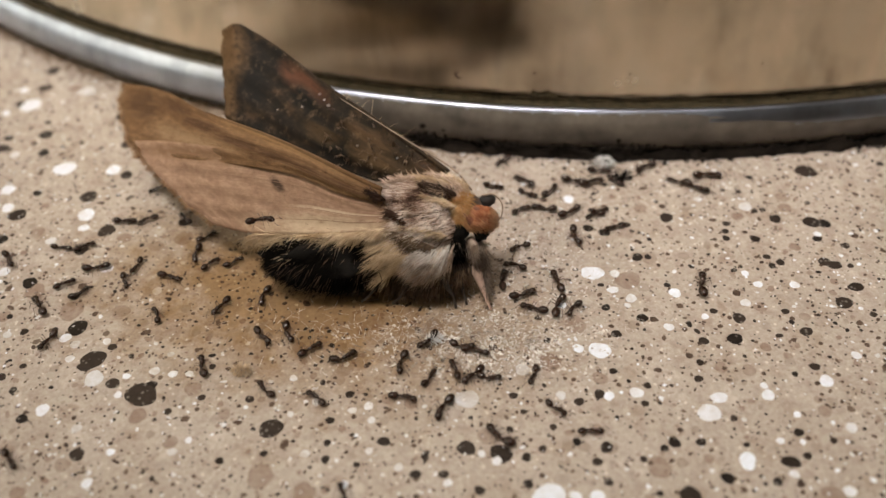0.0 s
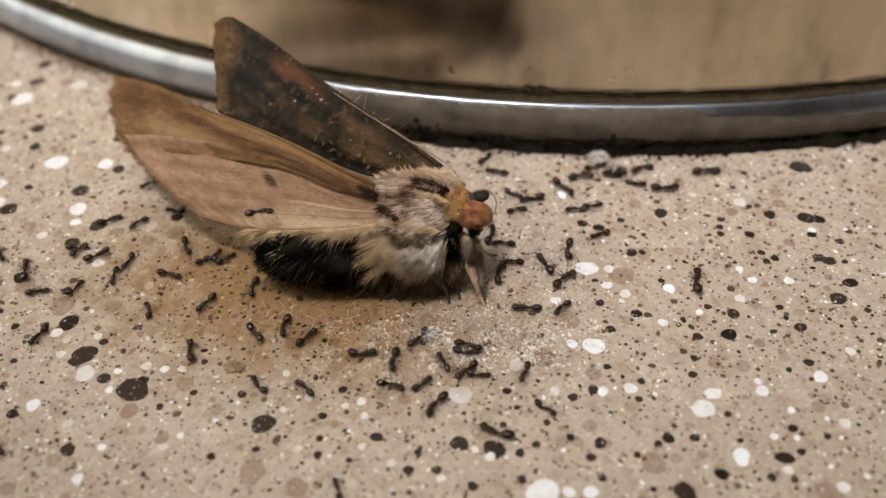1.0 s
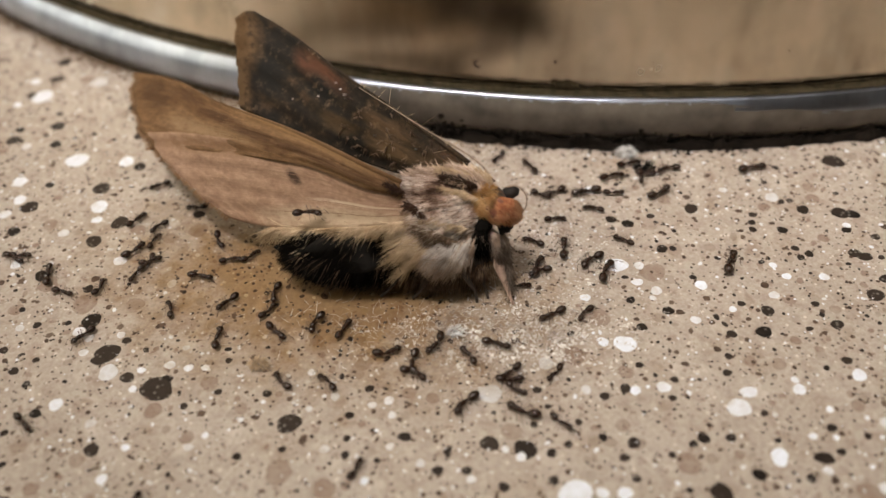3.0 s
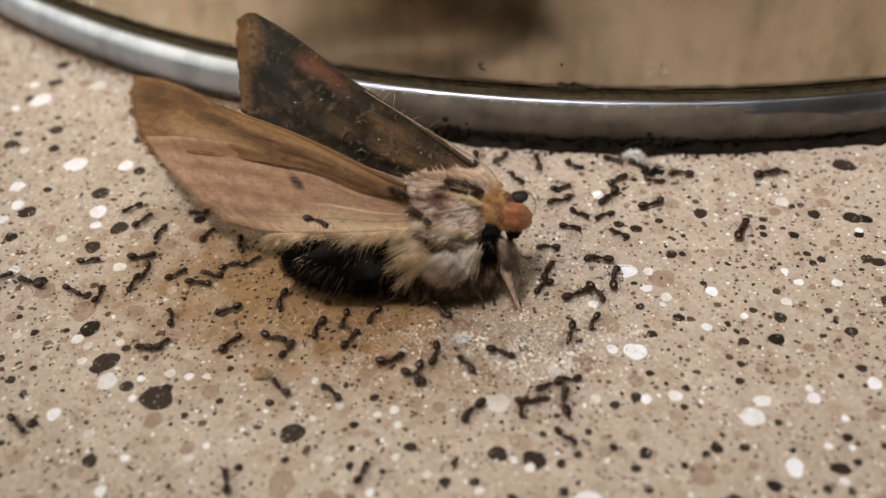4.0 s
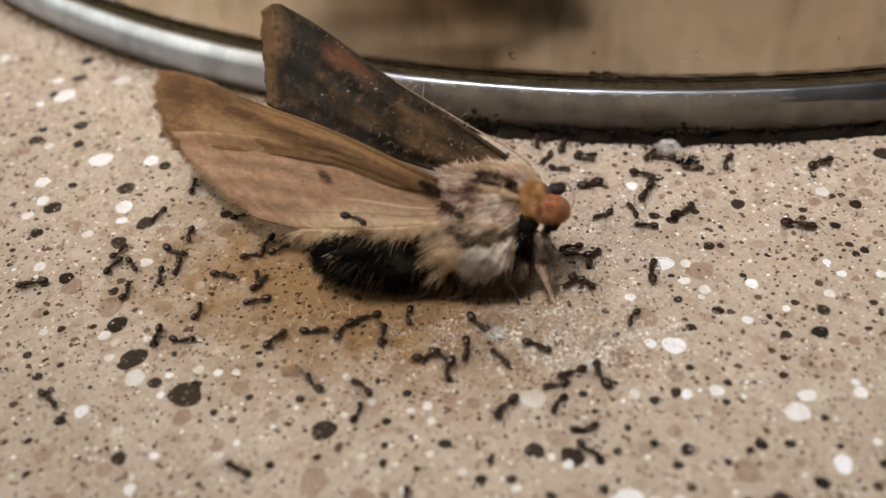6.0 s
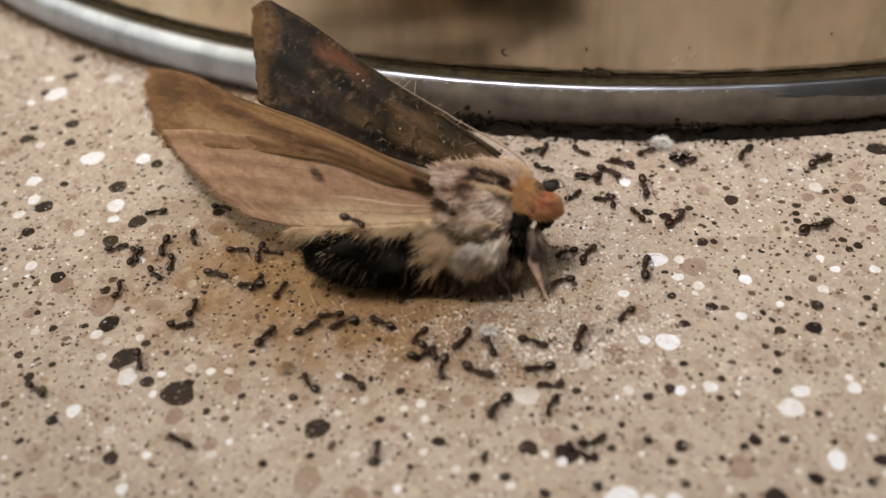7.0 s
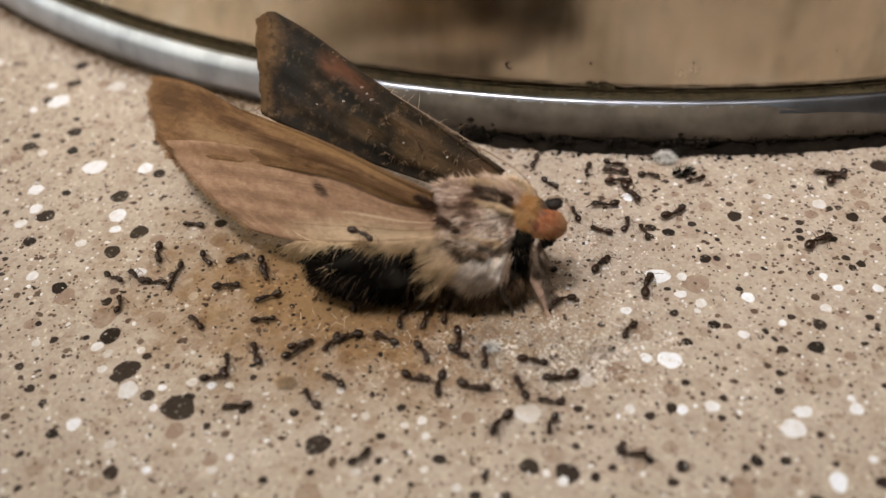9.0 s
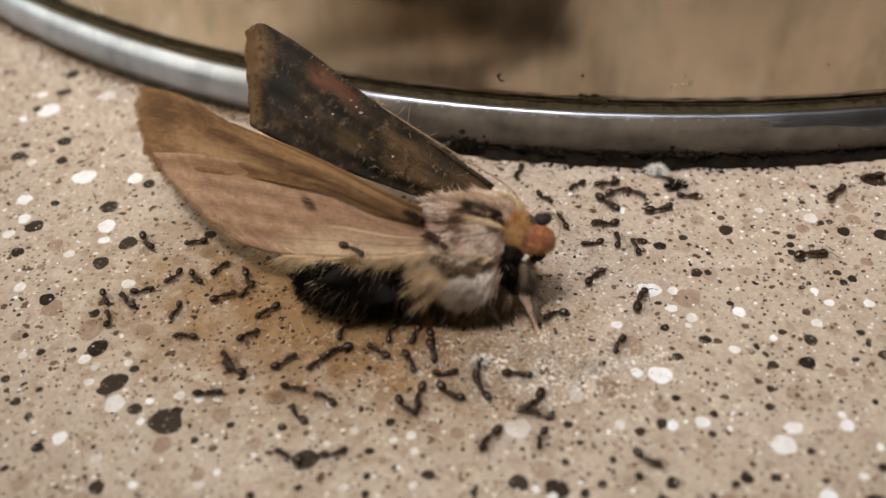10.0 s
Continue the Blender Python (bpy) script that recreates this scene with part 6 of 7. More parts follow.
    creep(ANTS[31], 0, [(0, 13.74, 8.361, 211), (0.5, 13.55, 8.214, 200), (1, 12.59, 8.496, 189), (1.5, 11.87, 8.288, 178), (2, 11.5, 8.051, 167), (2.5, 11.6, 8.166, 163), (4, 11.81, 7.791, 214), (4.5, 12, 7.856, 210), (5, 11.89, 7.093, 208), (5.5, 11.86, 7.02, 126), (7, 10.21, 8.042, 111), (7.5, 10.58, 7.61, 63), (8, 10.95, 7.706, 70), (8.5, 11.14, 7.292, 77), (9, 11.07, 6.878, 83), (9.5, 11.09, 6.604, 90), (10, 11.07, 6.64, 97)])
    creep(ANTS[32], 0, [(0, 14.15, 8.78, 9), (0.5, 14.15, 8.78, 9), (1, 14.15, 8.78, 9), (1.5, 14.15, 8.78, 9), (2, 14.15, 8.78, 9), (2.5, 14.34, 8.618, 12), (4, 9.746, 14.63, -34), (4.5, 8.493, 14.85, -32), (5, 8.5, 14.81, 2), (5.5, 8.017, 14.93, 3), (7, 8.048, 15, -43), (7.5, 7.855, 15.23, -42), (8, 8.095, 15.06, -62), (8.5, 8.175, 14.75, -82), (9, 8.335, 14.36, -102), (9.5, 8.176, 14.31, -123), (10, 8.106, 13.97, -143)])
    creep(ANTS[33], 0, [(0, 13.83, 12.98, 11), (0.5, 13.49, 13.16, 6), (1, 13.4, 13.15, 1), (1.5, 13.08, 12.99, -3), (2, 13.1, 12.93, -8), (2.5, 13.7, 12.44, -3), (4, 13.4, 12.51, 33), (4.5, 13.53, 12.47, 37), (5, 13.98, 12.51, 30), (5.5, 13.65, 12.11, -10), (7, 10.36, 12.01, -41), (7.5, 9.925, 12.03, -49), (8, 10.02, 12.33, -23), (8.5, 10.46, 12.49, -15), (9, 10.9, 12.69, -6), (9.5, 11.26, 12.88, 2), (10, 11.61, 13.04, 10)])
    creep(ANTS[34], 0, [(0, 7.726, 13.21, -204), (0.5, 5.732, 13.16, -197), (1, 5.658, 13.88, -185), (1.5, 6.604, 12.94, -173), (2, 6.01, 13.76, -218), (2.5, 6.159, 13.49, -217), (4, 6.598, 15.2, -250), (4.5, 5.987, 13.81, -249), (5, 6.043, 13.93, -251), (5.5, 5.948, 14.34, -269), (7, 6.505, 21.18, -274), (7.5, 6.48, 21.5, -276), (8, 6.49, 21.5, -276), (8.5, 6.49, 21.5, -276), (9, 6.5, 21.5, -276), (9.5, 6.5, 21.5, -276), (10, 6.51, 21.5, -276)])
    creep(ANTS[35], 0, [(0, 5.81, 16.29, -153), (0.5, 5.189, 15.99, -148), (1, 4.617, 15.86, -144), (1.5, 4.156, 15.66, -139), (2, 3.804, 15.45, -134), (2.5, 3.686, 15.35, -134), (4, 3.171, 15.96, -153), (4.5, 3.292, 15.25, -153), (5, 3.829, 14.7, -148), (5.5, 4.225, 14.44, -143), (7, 4.905, 15.34, -126), (7.5, 4.951, 15.44, -120), (8, 4.587, 15.5, -122), (8.5, 4.172, 15.43, -123), (9, 3.818, 15.71, -124), (9.5, 3.584, 15.85, -126), (10, 3.159, 15.99, -127)])
    creep(ANTS[36], 0, [(0, 14.8, 14.55, -8), (0.5, 14.76, 14.51, 6), (1, 14.91, 14.42, 19), (1.5, 14.93, 14.43, 33), (2, 15.04, 14.54, 47), (2.5, 15.21, 14.06, 38), (4, 15.66, 14.49, -47), (4.5, 15.68, 14.44, -72), (5, 15.81, 14.59, -81), (5.5, 15.91, 14.74, -166), (7, 11.59, 13.14, -204), (7.5, 11.49, 14.05, -213), (8, 10.93, 13.97, -209), (8.5, 10.8, 13.85, -200), (9, 10.84, 14.02, -190), (9.5, 10.71, 14.05, -181), (10, 10.86, 14.12, -171)])
    creep(ANTS[37], 0, [(0, 19.22, 15.12, -139), (0.5, 19.29, 14.68, -144), (1, 19.3, 14.22, -150), (1.5, 18.75, 14.89, -155), (2, 19.14, 13.42, -161), (2.5, 18.85, 13.54, -146), (4, 19.43, 13.41, -175), (4.5, 18.75, 13.82, -161), (5, 19, 13.63, -142), (5.5, 19.34, 13.32, -103), (7, 22.46, 14.28, -118), (7.5, 24.03, 13.84, -147), (8, 27.52, 13.56, -159), (8.5, 28.18, 13.45, -244), (9, 29.32, 13.33, -188), (9.5, 30.42, 13, -159), (10, 34.2, 14.8, -156)])
    creep(ANTS[38], 0, [(0, 16.07, 13.03, -48), (0.5, 16.24, 13.1, -27), (1, 16.42, 13.18, -7), (1.5, 16.72, 13.31, 14), (2, 16.8, 12.96, 34), (2.5, 16.81, 12.82, 3), (4, 16.8, 12.31, -17), (4.5, 16.59, 12.11, -48), (5, 17, 12.35, -34), (5.5, 17.15, 12.61, -19), (7, 17.42, 12.96, 28), (7.5, 17.69, 13.25, 43), (8, 17.65, 13.17, 34), (8.5, 17.64, 12.83, 26), (9, 17.69, 12.7, 18), (9.5, 17.68, 12.46, 9), (10, 17.66, 12.25, 1)])
    creep(ANTS[39], 0, [(0, 21.93, 12.8, -203), (0.5, 20.24, 12.5, -201), (1, 18.46, 11.92, -200), (1.5, 17.9, 11.62, -199), (2, 17.27, 11.23, -133), (2.5, 17.31, 11.24, -117), (4, 13.52, 15.53, -32), (4.5, 13.34, 15.46, 13), (5, 13.63, 15.45, 74), (5.5, 13.53, 15.07, 62), (7, 13.84, 14.75, 22), (7.5, 13.87, 14.77, 9), (8, 14.19, 14.19, 1), (8.5, 13.94, 13.74, -7), (9, 13.69, 13.5, -16), (9.5, 13.44, 13.2, -24), (10, 13.2, 12.9, -32)])
    creep(ANTS[40], 0, [(0, -27.07, 12.72, -135), (0.5, -27.07, 12.8, -135), (1, -27.13, 12.6, -135), (1.5, -27.07, 12.32, -135), (2, -27.22, 12.55, -135), (2.5, -27.36, 12.85, -144), (4, -29.99, 9.574, -131), (4.5, -30.32, 9.555, -141), (5, -30.15, 8.973, -90), (5.5, -29.84, 7.89, -88), (7, -29.08, 8.063, -155), (7.5, -28.57, 7.81, -153), (8, -27.81, 7.782, -127), (8.5, -27.04, 7.764, -117), (9, -25.87, 7.735, -176), (9.5, -25.05, 6.957, -167), (10, -24.6, 6.959, -157)])
    creep(ANTS[41], 0, [(0, -23.61, 8.23, 117), (0.5, -23.74, 8.404, 136), (1, -23.84, 8.568, 156), (1.5, -23.89, 8.512, 175), (2, -24.2, 8.956, 195), (2.5, -24.03, 8.726, 170), (4, -23.79, 8.685, 169), (4.5, -23.72, 8.555, 145), (5, -23.83, 8.726, 152), (5.5, -24.08, 9.097, 234), (7, -22.6, 21.44, 255), (7.5, -22.61, 21.5, 263), (8, -22.61, 21.5, 263), (8.5, -22.6, 21.5, 263), (9, -22.6, 21.5, 263), (9.5, -22.59, 21.5, 263), (10, -22.59, 21.5, 263)])
    creep(ANTS[42], 0, [(0, -29.12, 8.051, -1), (0.5, -29.37, 7.763, 12), (1, -29.62, 7.415, 26), (1.5, -29.8, 6.938, 39), (2, -30.06, 6.51, 52), (2.5, -29.54, 6.673, 53), (4, -28.64, 7.71, 53), (4.5, -28.41, 7.513, 55), (5, -28.36, 7.553, 54), (5.5, -27.8, 7.762, 90), (7, -26.97, 21.46, 88), (7.5, -26.95, 21.5, 87), (8, -26.94, 21.5, 87), (8.5, -26.94, 21.5, 87), (9, -26.93, 21.5, 87), (9.5, -26.93, 21.5, 87), (10, -26.92, 21.5, 87)])
    creep(ANTS[43], 0, [(0, -27.05, 8.4, -136), (0.5, -27, 7.78, -130), (1, -26.94, 7.161, -124), (1.5, -26.84, 6.161, -118), (2, -26.8, 6.392, -112), (2.5, -26.91, 6.368, -129), (4, -26.83, 6.287, -100), (4.5, -26.98, 6.164, -108), (5, -26.83, 5.948, -100), (5.5, -26.77, 5.593, -88), (7, -25.24, 4.597, -63), (7.5, -25.11, 4.272, -55), (8, -24.78, 4.489, -51), (8.5, -24.37, 3.777, -48), (9, -24.12, 3.405, -45), (9.5, -23.93, 2.542, -42), (10, -23.89, 2.56, -39)])
    creep(ANTS[44], 0, [(0, -30.04, 1.897, 12), (0.5, -29.73, 2.197, 25), (1, -29.44, 2.757, 39), (1.5, -29, 3.097, 53), (2, -28.65, 3.357, 67), (2.5, -28.48, 3.117, 65), (4, -27.55, 3.02, 8), (4.5, -27.42, 2.901, 6), (5, -27.21, 2.904, 0), (5.5, -27.04, 2.838, -7), (7, -27.45, 3.618, -92), (7.5, -27.49, 3.591, -109), (8, -27.53, 3.804, -99), (8.5, -27.85, 3.826, -88), (9, -28.19, 4.139, -78), (9.5, -28.3, 5.192, -69), (10, -28.99, 6.925, -54)])
    creep(ANTS[45], 0, [(0, -26.48, 2.274, -110), (0.5, -26.45, 2.288, -111), (1, -26.48, 2.151, -111), (1.5, -26.55, 1.965, -112), (2, -26.6, 1.848, -113), (2.5, -26.54, 1.92, -121), (4, -26.76, 1.507, -103), (4.5, -26.63, 1.609, -111), (5, -26.4, 1.456, -105), (5.5, -26.32, 1.354, -99), (7, -26.26, 1.677, -89), (7.5, -26.16, 1.595, -83), (8, -26.13, 1.614, -93), (8.5, -26.04, 1.552, -102), (9, -25.96, 2.07, -112), (9.5, -25.68, 2.609, -122), (10, -25.49, 2.717, -131)])
    creep(ANTS[46], 0, [(0, -27.24, 0.3868, -52), (0.5, -27.22, 0.4254, -64), (1, -27.41, 0.4039, -77), (1.5, -27.37, 0.3425, -89), (2, -27.37, 0.3511, -101), (2.5, -27.38, 0.5129, -104), (4, -27.57, 0.09827, -90), (4.5, -27.74, 0.09006, -93), (5, -27.84, 0.2198, -88), (5.5, -27.75, 0.3895, -84), (7, -27.47, 0.3987, -34), (7.5, -27.4, 0.1884, -30), (8, -27.4, 0.4199, -19), (8.5, -27.57, 0.6014, -7), (9, -27.58, 0.7529, 4), (9.5, -27.68, 0.9244, 15), (10, -27.77, 1.086, 26)])
    creep(ANTS[47], 0, [(0, -38.11, 3.23, -69), (0.5, -38.11, 3.23, -69), (1, -38.11, 3.23, -69), (1.5, -38.11, 3.23, -69), (2, -38.11, 3.23, -69), (2.5, -38.21, 3.167, -66), (4, -38.93, 0.7862, 18), (4.5, -38.25, 1.263, 21), (5, -37.48, 0.8802, 27), (5.5, -34.59, 1.028, 39), (7, -29.61, 2.45, 58), (7.5, -29.62, 2.357, 63), (8, -29.48, 2.021, 129), (8.5, -29.34, 1.684, 127), (9, -29.22, 1.267, 125), (9.5, -29.05, 0.6904, 123), (10, -28.73, -0.08641, 120)])
    creep(ANTS[48], 0, [(0, -33.53, -2.596, 127), (0.5, -33.47, -2.627, 115), (1, -35.17, 1.021, 103), (1.5, -35.03, 0.8499, 90), (2, -34.57, 0.7384, 59), (2.5, -34.37, 0.2995, 74), (4, -36.02, 0.1626, 159), (4.5, -35.93, -0.02635, 190), (5, -35.9, 0.1364, 224), (5.5, -35.83, -0.3309, 204), (7, -43.93, -0.4427, 185), (7.5, -43.99, -0.48, 180), (8, -43.98, -0.48, 180), (8.5, -43.98, -0.48, 180), (9, -43.97, -0.48, 180), (9.5, -43.97, -0.48, 180), (10, -43.96, -0.48, 180)])
    creep(ANTS[49], 0, [(0, -30.62, -1.142, 55), (0.5, -30.47, -1.226, 63), (1, -30.22, -1.159, 71), (1.5, -30.03, -1.223, 79), (2, -29.91, -1.347, 87), (2.5, -29.99, -1.206, 86), (4, -29.93, -1.286, 97), (4.5, -29.94, -1.306, 96), (5, -29.89, -1.383, 95), (5.5, -29.85, -1.51, 95), (7, -29.81, -1.422, 102), (7.5, -29.81, -1.549, 101), (8, -29.72, -1.579, 104), (8.5, -29.84, -1.539, 107), (9, -29.77, -1.659, 109), (9.5, -29.71, -1.74, 112), (10, -29.62, -1.92, 115)])
    creep(ANTS[50], 0, [(0, -21.7, 3.673, -92), (0.5, -21.7, 4.026, -80), (1, -22.02, 3.909, -68), (1.5, -22, 3.472, -55), (2, -21.77, 3.625, -43), (2.5, -21.8, 4.053, -55), (4, -19.48, 4.487, -77), (4.5, -19.77, 4.514, -89), (5, -19.58, 4.885, -124), (5.5, -19.54, 4.585, -117), (7, -19.24, 2.596, -95), (7.5, -19.29, 2.146, -88), (8, -19.34, 2.217, -83), (8.5, -19.22, 2.228, -79), (9, -19.2, 2.458, -74), (9.5, -19.35, 2.609, -70), (10, -19.47, 2.37, -65)])
    creep(ANTS[51], 0, [(0, -20.26, 2.403, 42), (0.5, -20.19, 2.571, 28), (1, -19.86, 2.199, 13), (1.5, -20.03, 2.038, -2), (2, -19.88, 2.016, -17), (2.5, -19.68, 1.959, -4), (4, -19.94, 2.06, 19), (4.5, -20.05, 2.014, 32), (5, -20.17, 2.231, 21), (5.5, -20.3, 2.389, 10), (7, -21.08, 3.081, -8), (7.5, -21.42, 3.298, -19), (8, -21.47, 3.483, -6), (8.5, -21.44, 3.477, 7), (9, -21.42, 3.492, 21), (9.5, -21.68, 3.536, 34), (10, -22.05, 3.701, 47)])
    creep(ANTS[52], 0, [(0, -18.18, 2.479, 49), (0.5, -18.13, 2.582, 52), (1, -18.14, 2.255, 54), (1.5, -18.2, 2.118, 57), (2, -18.19, 2.281, 59), (2.5, -17.99, 2.303, 57), (4, -18.17, 2.33, 48), (4.5, -18.23, 2.382, 45), (5, -18.11, 2.936, 51), (5.5, -18.28, 3.341, 57), (7, -18.18, 2.615, -2), (7.5, -18.37, 2.87, 4), (8, -18.53, 2.353, -17), (8.5, -18.66, 2.066, -39), (9, -18.81, 1.8, -61), (9.5, -19.1, 1.573, -82), (10, -19.34, 1.236, -104)])
    creep(ANTS[53], 0, [(0, -23.4, 0.8883, -35), (0.5, -23.03, 0.7138, -33), (1, -22.67, 0.5194, -32), (1.5, -22.2, 0.1249, -31), (2, -21.71, -0.03952, -30), (2.5, -21.75, 0.0343, -29), (4, -22.13, 0.04576, -22), (4.5, -22.17, 0.04957, -21), (5, -22.25, 0.1778, -23), (5.5, -22.44, 0.3559, -25), (7, -22.33, 0.2605, -34), (7.5, -22.33, 0.3787, -36), (8, -22.13, 0.4226, -27), (8.5, -21.85, 0.2165, -17), (9, -21.68, 0.3004, -8), (9.5, -21.34, 0.4242, 1), (10, -21.12, 0.4581, 11)])
    creep(ANTS[54], 0, [(0, -18.31, -2.64, -121), (0.5, -18.53, -2.933, -122), (1, -18.85, -2.837, -123), (1.5, -18.93, -2.871, -124), (2, -18.93, -2.834, -125), (2.5, -18.97, -2.886, -123), (4, -19.06, -3.051, -155), (4.5, -18.91, -3.073, -153), (5, -19.08, -3.222, -158), (5.5, -19.05, -3.151, -162), (7, -19.24, -1.109, -177), (7.5, -19.25, -0.9479, -181), (8, -18.82, -1.004, -173), (8.5, -18.3, -1.031, -165), (9, -18.02, -1.027, -156), (9.5, -17.41, -1.174, -148), (10, -17.17, -1.17, -140)])
    creep(ANTS[55], 0, [(0, -15.01, -1.485, -91), (0.5, -14.9, -1.092, -88), (1, -15.38, -1.099, -85), (1.5, -15.63, -1.356, -82), (2, -15.59, -1.603, -79), (2.5, -15.56, -1.969, -83), (4, -15.1, -1.938, -88), (4.5, -15.15, -2.175, -92), (5, -15.17, -2.012, -91), (5.5, -15.46, -1.53, -158), (7, -6.439, 2.188, -160), (7.5, -6.42, 2.25, -159), (8, -6.41, 2.25, -159), (8.5, -6.41, 2.25, -159), (9, -6.4, 2.25, -159), (9.5, -6.4, 2.25, -159), (10, -6.39, 2.25, -159)])
    creep(ANTS[56], 0, [(0, -23.43, -3.608, 114), (0.5, -23.44, -3.658, 112), (1, -23.43, -3.657, 110), (1.5, -23.47, -3.717, 108), (2, -23.46, -3.677, 106), (2.5, -23.52, -3.682, 109), (4, -23.49, -3.826, 104), (4.5, -23.48, -3.781, 107), (5, -23.57, -3.803, 96), (5.5, -23.64, -3.794, 85), (7, -23.4, -3.518, 82), (7.5, -23.41, -3.66, 71), (8, -23.4, -3.644, 92), (8.5, -23.31, -3.568, 112), (9, -23.17, -3.612, 133), (9.5, -23.18, -3.606, 153), (10, -23.12, -3.681, 174)])
    creep(ANTS[57], 6.6, [(0, -14.57, 0.59, 5), (0.5, -14.39, 0.74, 5), (1, -14.08, 0.86, 5), (1.5, -13.38, 0.61, 5), (2, -13.38, 0.49, 5), (2.5, -12.75, 0.48, 5), (4, -11.57, -0.11, -33), (4.5, -11.38, -0.14, -33), (5, -11.34, -0.28, -33), (5.5, -11.19, -0.38, -33), (7, -10.38, -1.16, -38), (7.5, -10.32, -1.13, -38), (8, -10.25, -1.15, -38), (8.5, -10.11, -1.01, -38), (9, -10, -0.97, -38), (9.5, -9.89, -1.04, -38), (10, -9.86, -1.25, -38)])
    creep(ANTS[58], 0, [(0, -40.05, 2.72, 0), (0.5, -40.05, 2.72, 0), (1, -40.05, 2.72, 0), (1.5, -40.05, 2.72, 0), (2, -40.05, 2.72, 0), (2.5, -40.05, 2.709, 5), (4, -32.03, 2.676, 22), (4.5, -31.84, 2.785, 28), (5, -31.78, 2.942, 83), (5.5, -31.85, 3.049, 87), (7, -31.39, 3.518, 31), (7.5, -31.63, 3.565, 35), (8, -31.51, 2.92, 18), (8.5, -31.48, 2.204, 2), (9, -31.22, 1.329, -14), (9.5, -30.91, 0.7836, -30), (10, -30.68, 0.3583, -46)])
    creep(ANTS[59], 0, [(0, -4.43, 3.67, -169), (0.5, -4.43, 3.67, -169), (1, -4.43, 3.67, -169), (1.5, -4.43, 3.67, -169), (2, -4.43, 3.67, -169), (2.5, -4.509, 3.739, -180), (4, -21.1, 0.8654, -210), (4.5, -20.97, 0.6142, -221), (5, -20.88, 0.2455, -277), (5.5, -20.21, -0.1032, -261), (7, -19.02, -0.8393, -311), (7.5, -18.88, -3.288, -329), (8, -18.68, -3.337, -317), (8.5, -18.29, -3.346, -379), (9, -18.11, -3.335, -367), (9.5, -18.29, -3.464, -354), (10, -18.4, -3.623, -342)])
    creep(ANTS[60], 0, [(0, -4, 2.91, -129), (0.5, -4, 2.91, -129), (1, -4, 2.91, -129), (1.5, -4, 2.91, -129), (2, -4, 2.91, -129), (2.5, -4.015, 2.885, -122), (4, -9.751, -4.161, -101), (4.5, -9.746, -4.196, -94), (5, -9.444, -4.175, -53), (5.5, -9.351, -4.484, -138), (7, -12.53, -4.511, -173), (7.5, -12.51, -4.48, -179), (8, -12.44, -4.804, -108), (8.5, -12.76, -5.418, -115), (9, -12.48, -5.743, -121), (9.5, -12.45, -6.087, -127), (10, -12.65, -6.371, -133)])
    creep(ANTS[61], 0, [(0, -21.41, -27, 96), (0.5, -21.41, -27, 96), (1, -21.41, -27, 96), (1.5, -21.41, -27, 96), (2, -21.41, -27, 96), (2.5, -21.53, -26.85, 81), (4, -23.89, -6.843, 38), (4.5, -24.01, -6.691, 23), (5, -24.15, -6.957, 54), (5.5, -24.29, -7.223, 8), (7, -24.14, -5.372, 11), (7.5, -24.25, -5.579, 12), (8, -22.96, -5.571, 90), (8.5, -20.71, -7.583, 88), (9, -20, -7.905, 101), (9.5, -19.45, -6.318, 114), (10, -19.32, -6.21, 127)])
    creep(ANTS[62], 0, [(0, -6.92, 3.74, -57), (0.5, -6.92, 3.74, -57), (1, -6.92, 3.74, -57), (1.5, -6.92, 3.74, -57), (2, -6.92, 3.74, -57), (2.5, -6.92, 3.74, -57), (4, -2.26, -3.34, -56), (4.5, -2.11, -3.38, -56), (5, -2.184, -3.412, -69), (5.5, -2.138, -3.614, -61), (7, -1.481, -10.29, -28), (7.5, -1.635, -10.52, -17), (8, -1.671, -10.45, 8), (8.5, -1.628, -10.24, -3), (9, -1.844, -10.19, -14), (9.5, -2.24, -10.06, -25), (10, -2.816, -9.38, -36)])
    creep(ANTS[63], 0, [(0, -4.87, 2.68, -16), (0.5, -4.87, 2.68, -16), (1, -4.87, 2.68, -16), (1.5, -4.87, 2.68, -16), (2, -4.87, 2.68, -16), (2.5, -4.894, 2.709, -28), (4, 10.25, -1.494, -66), (4.5, 10.24, -1.865, -79), (5, 10.62, -2.189, -142), (5.5, 10.66, -2.394, -58), (7, -6.02, 2.784, -27), (7.5, -6, 2.76, -17), (8, -5.99, 2.76, -17), (8.5, -5.99, 2.76, -17), (9, -5.98, 2.76, -17), (9.5, -5.98, 2.76, -17), (10, -5.97, 2.76, -17)])
    creep(ANTS[64], 0, [(0, 5.48, 21.5, -95), (0.5, 5.48, 21.5, -95), (1, 5.48, 21.5, -95), (1.5, 5.48, 21.5, -95), (2, 5.48, 21.5, -95), (2.5, 5.395, 21.48, -81), (4, 4.41, 12.89, -39), (4.5, 4.384, 12.87, -26), (5, 4.37, 12.61, 27), (5.5, 5.695, 13.2, 15), (7, 4.562, 12.68, -15), (7.5, 4.657, 12.78, -27), (8, 4.759, 12.64, -28), (8.5, 4.661, 12.51, -30), (9, 4.843, 12.48, -31), (9.5, 5.075, 12.32, -33), (10, 5.117, 12.26, -34)])
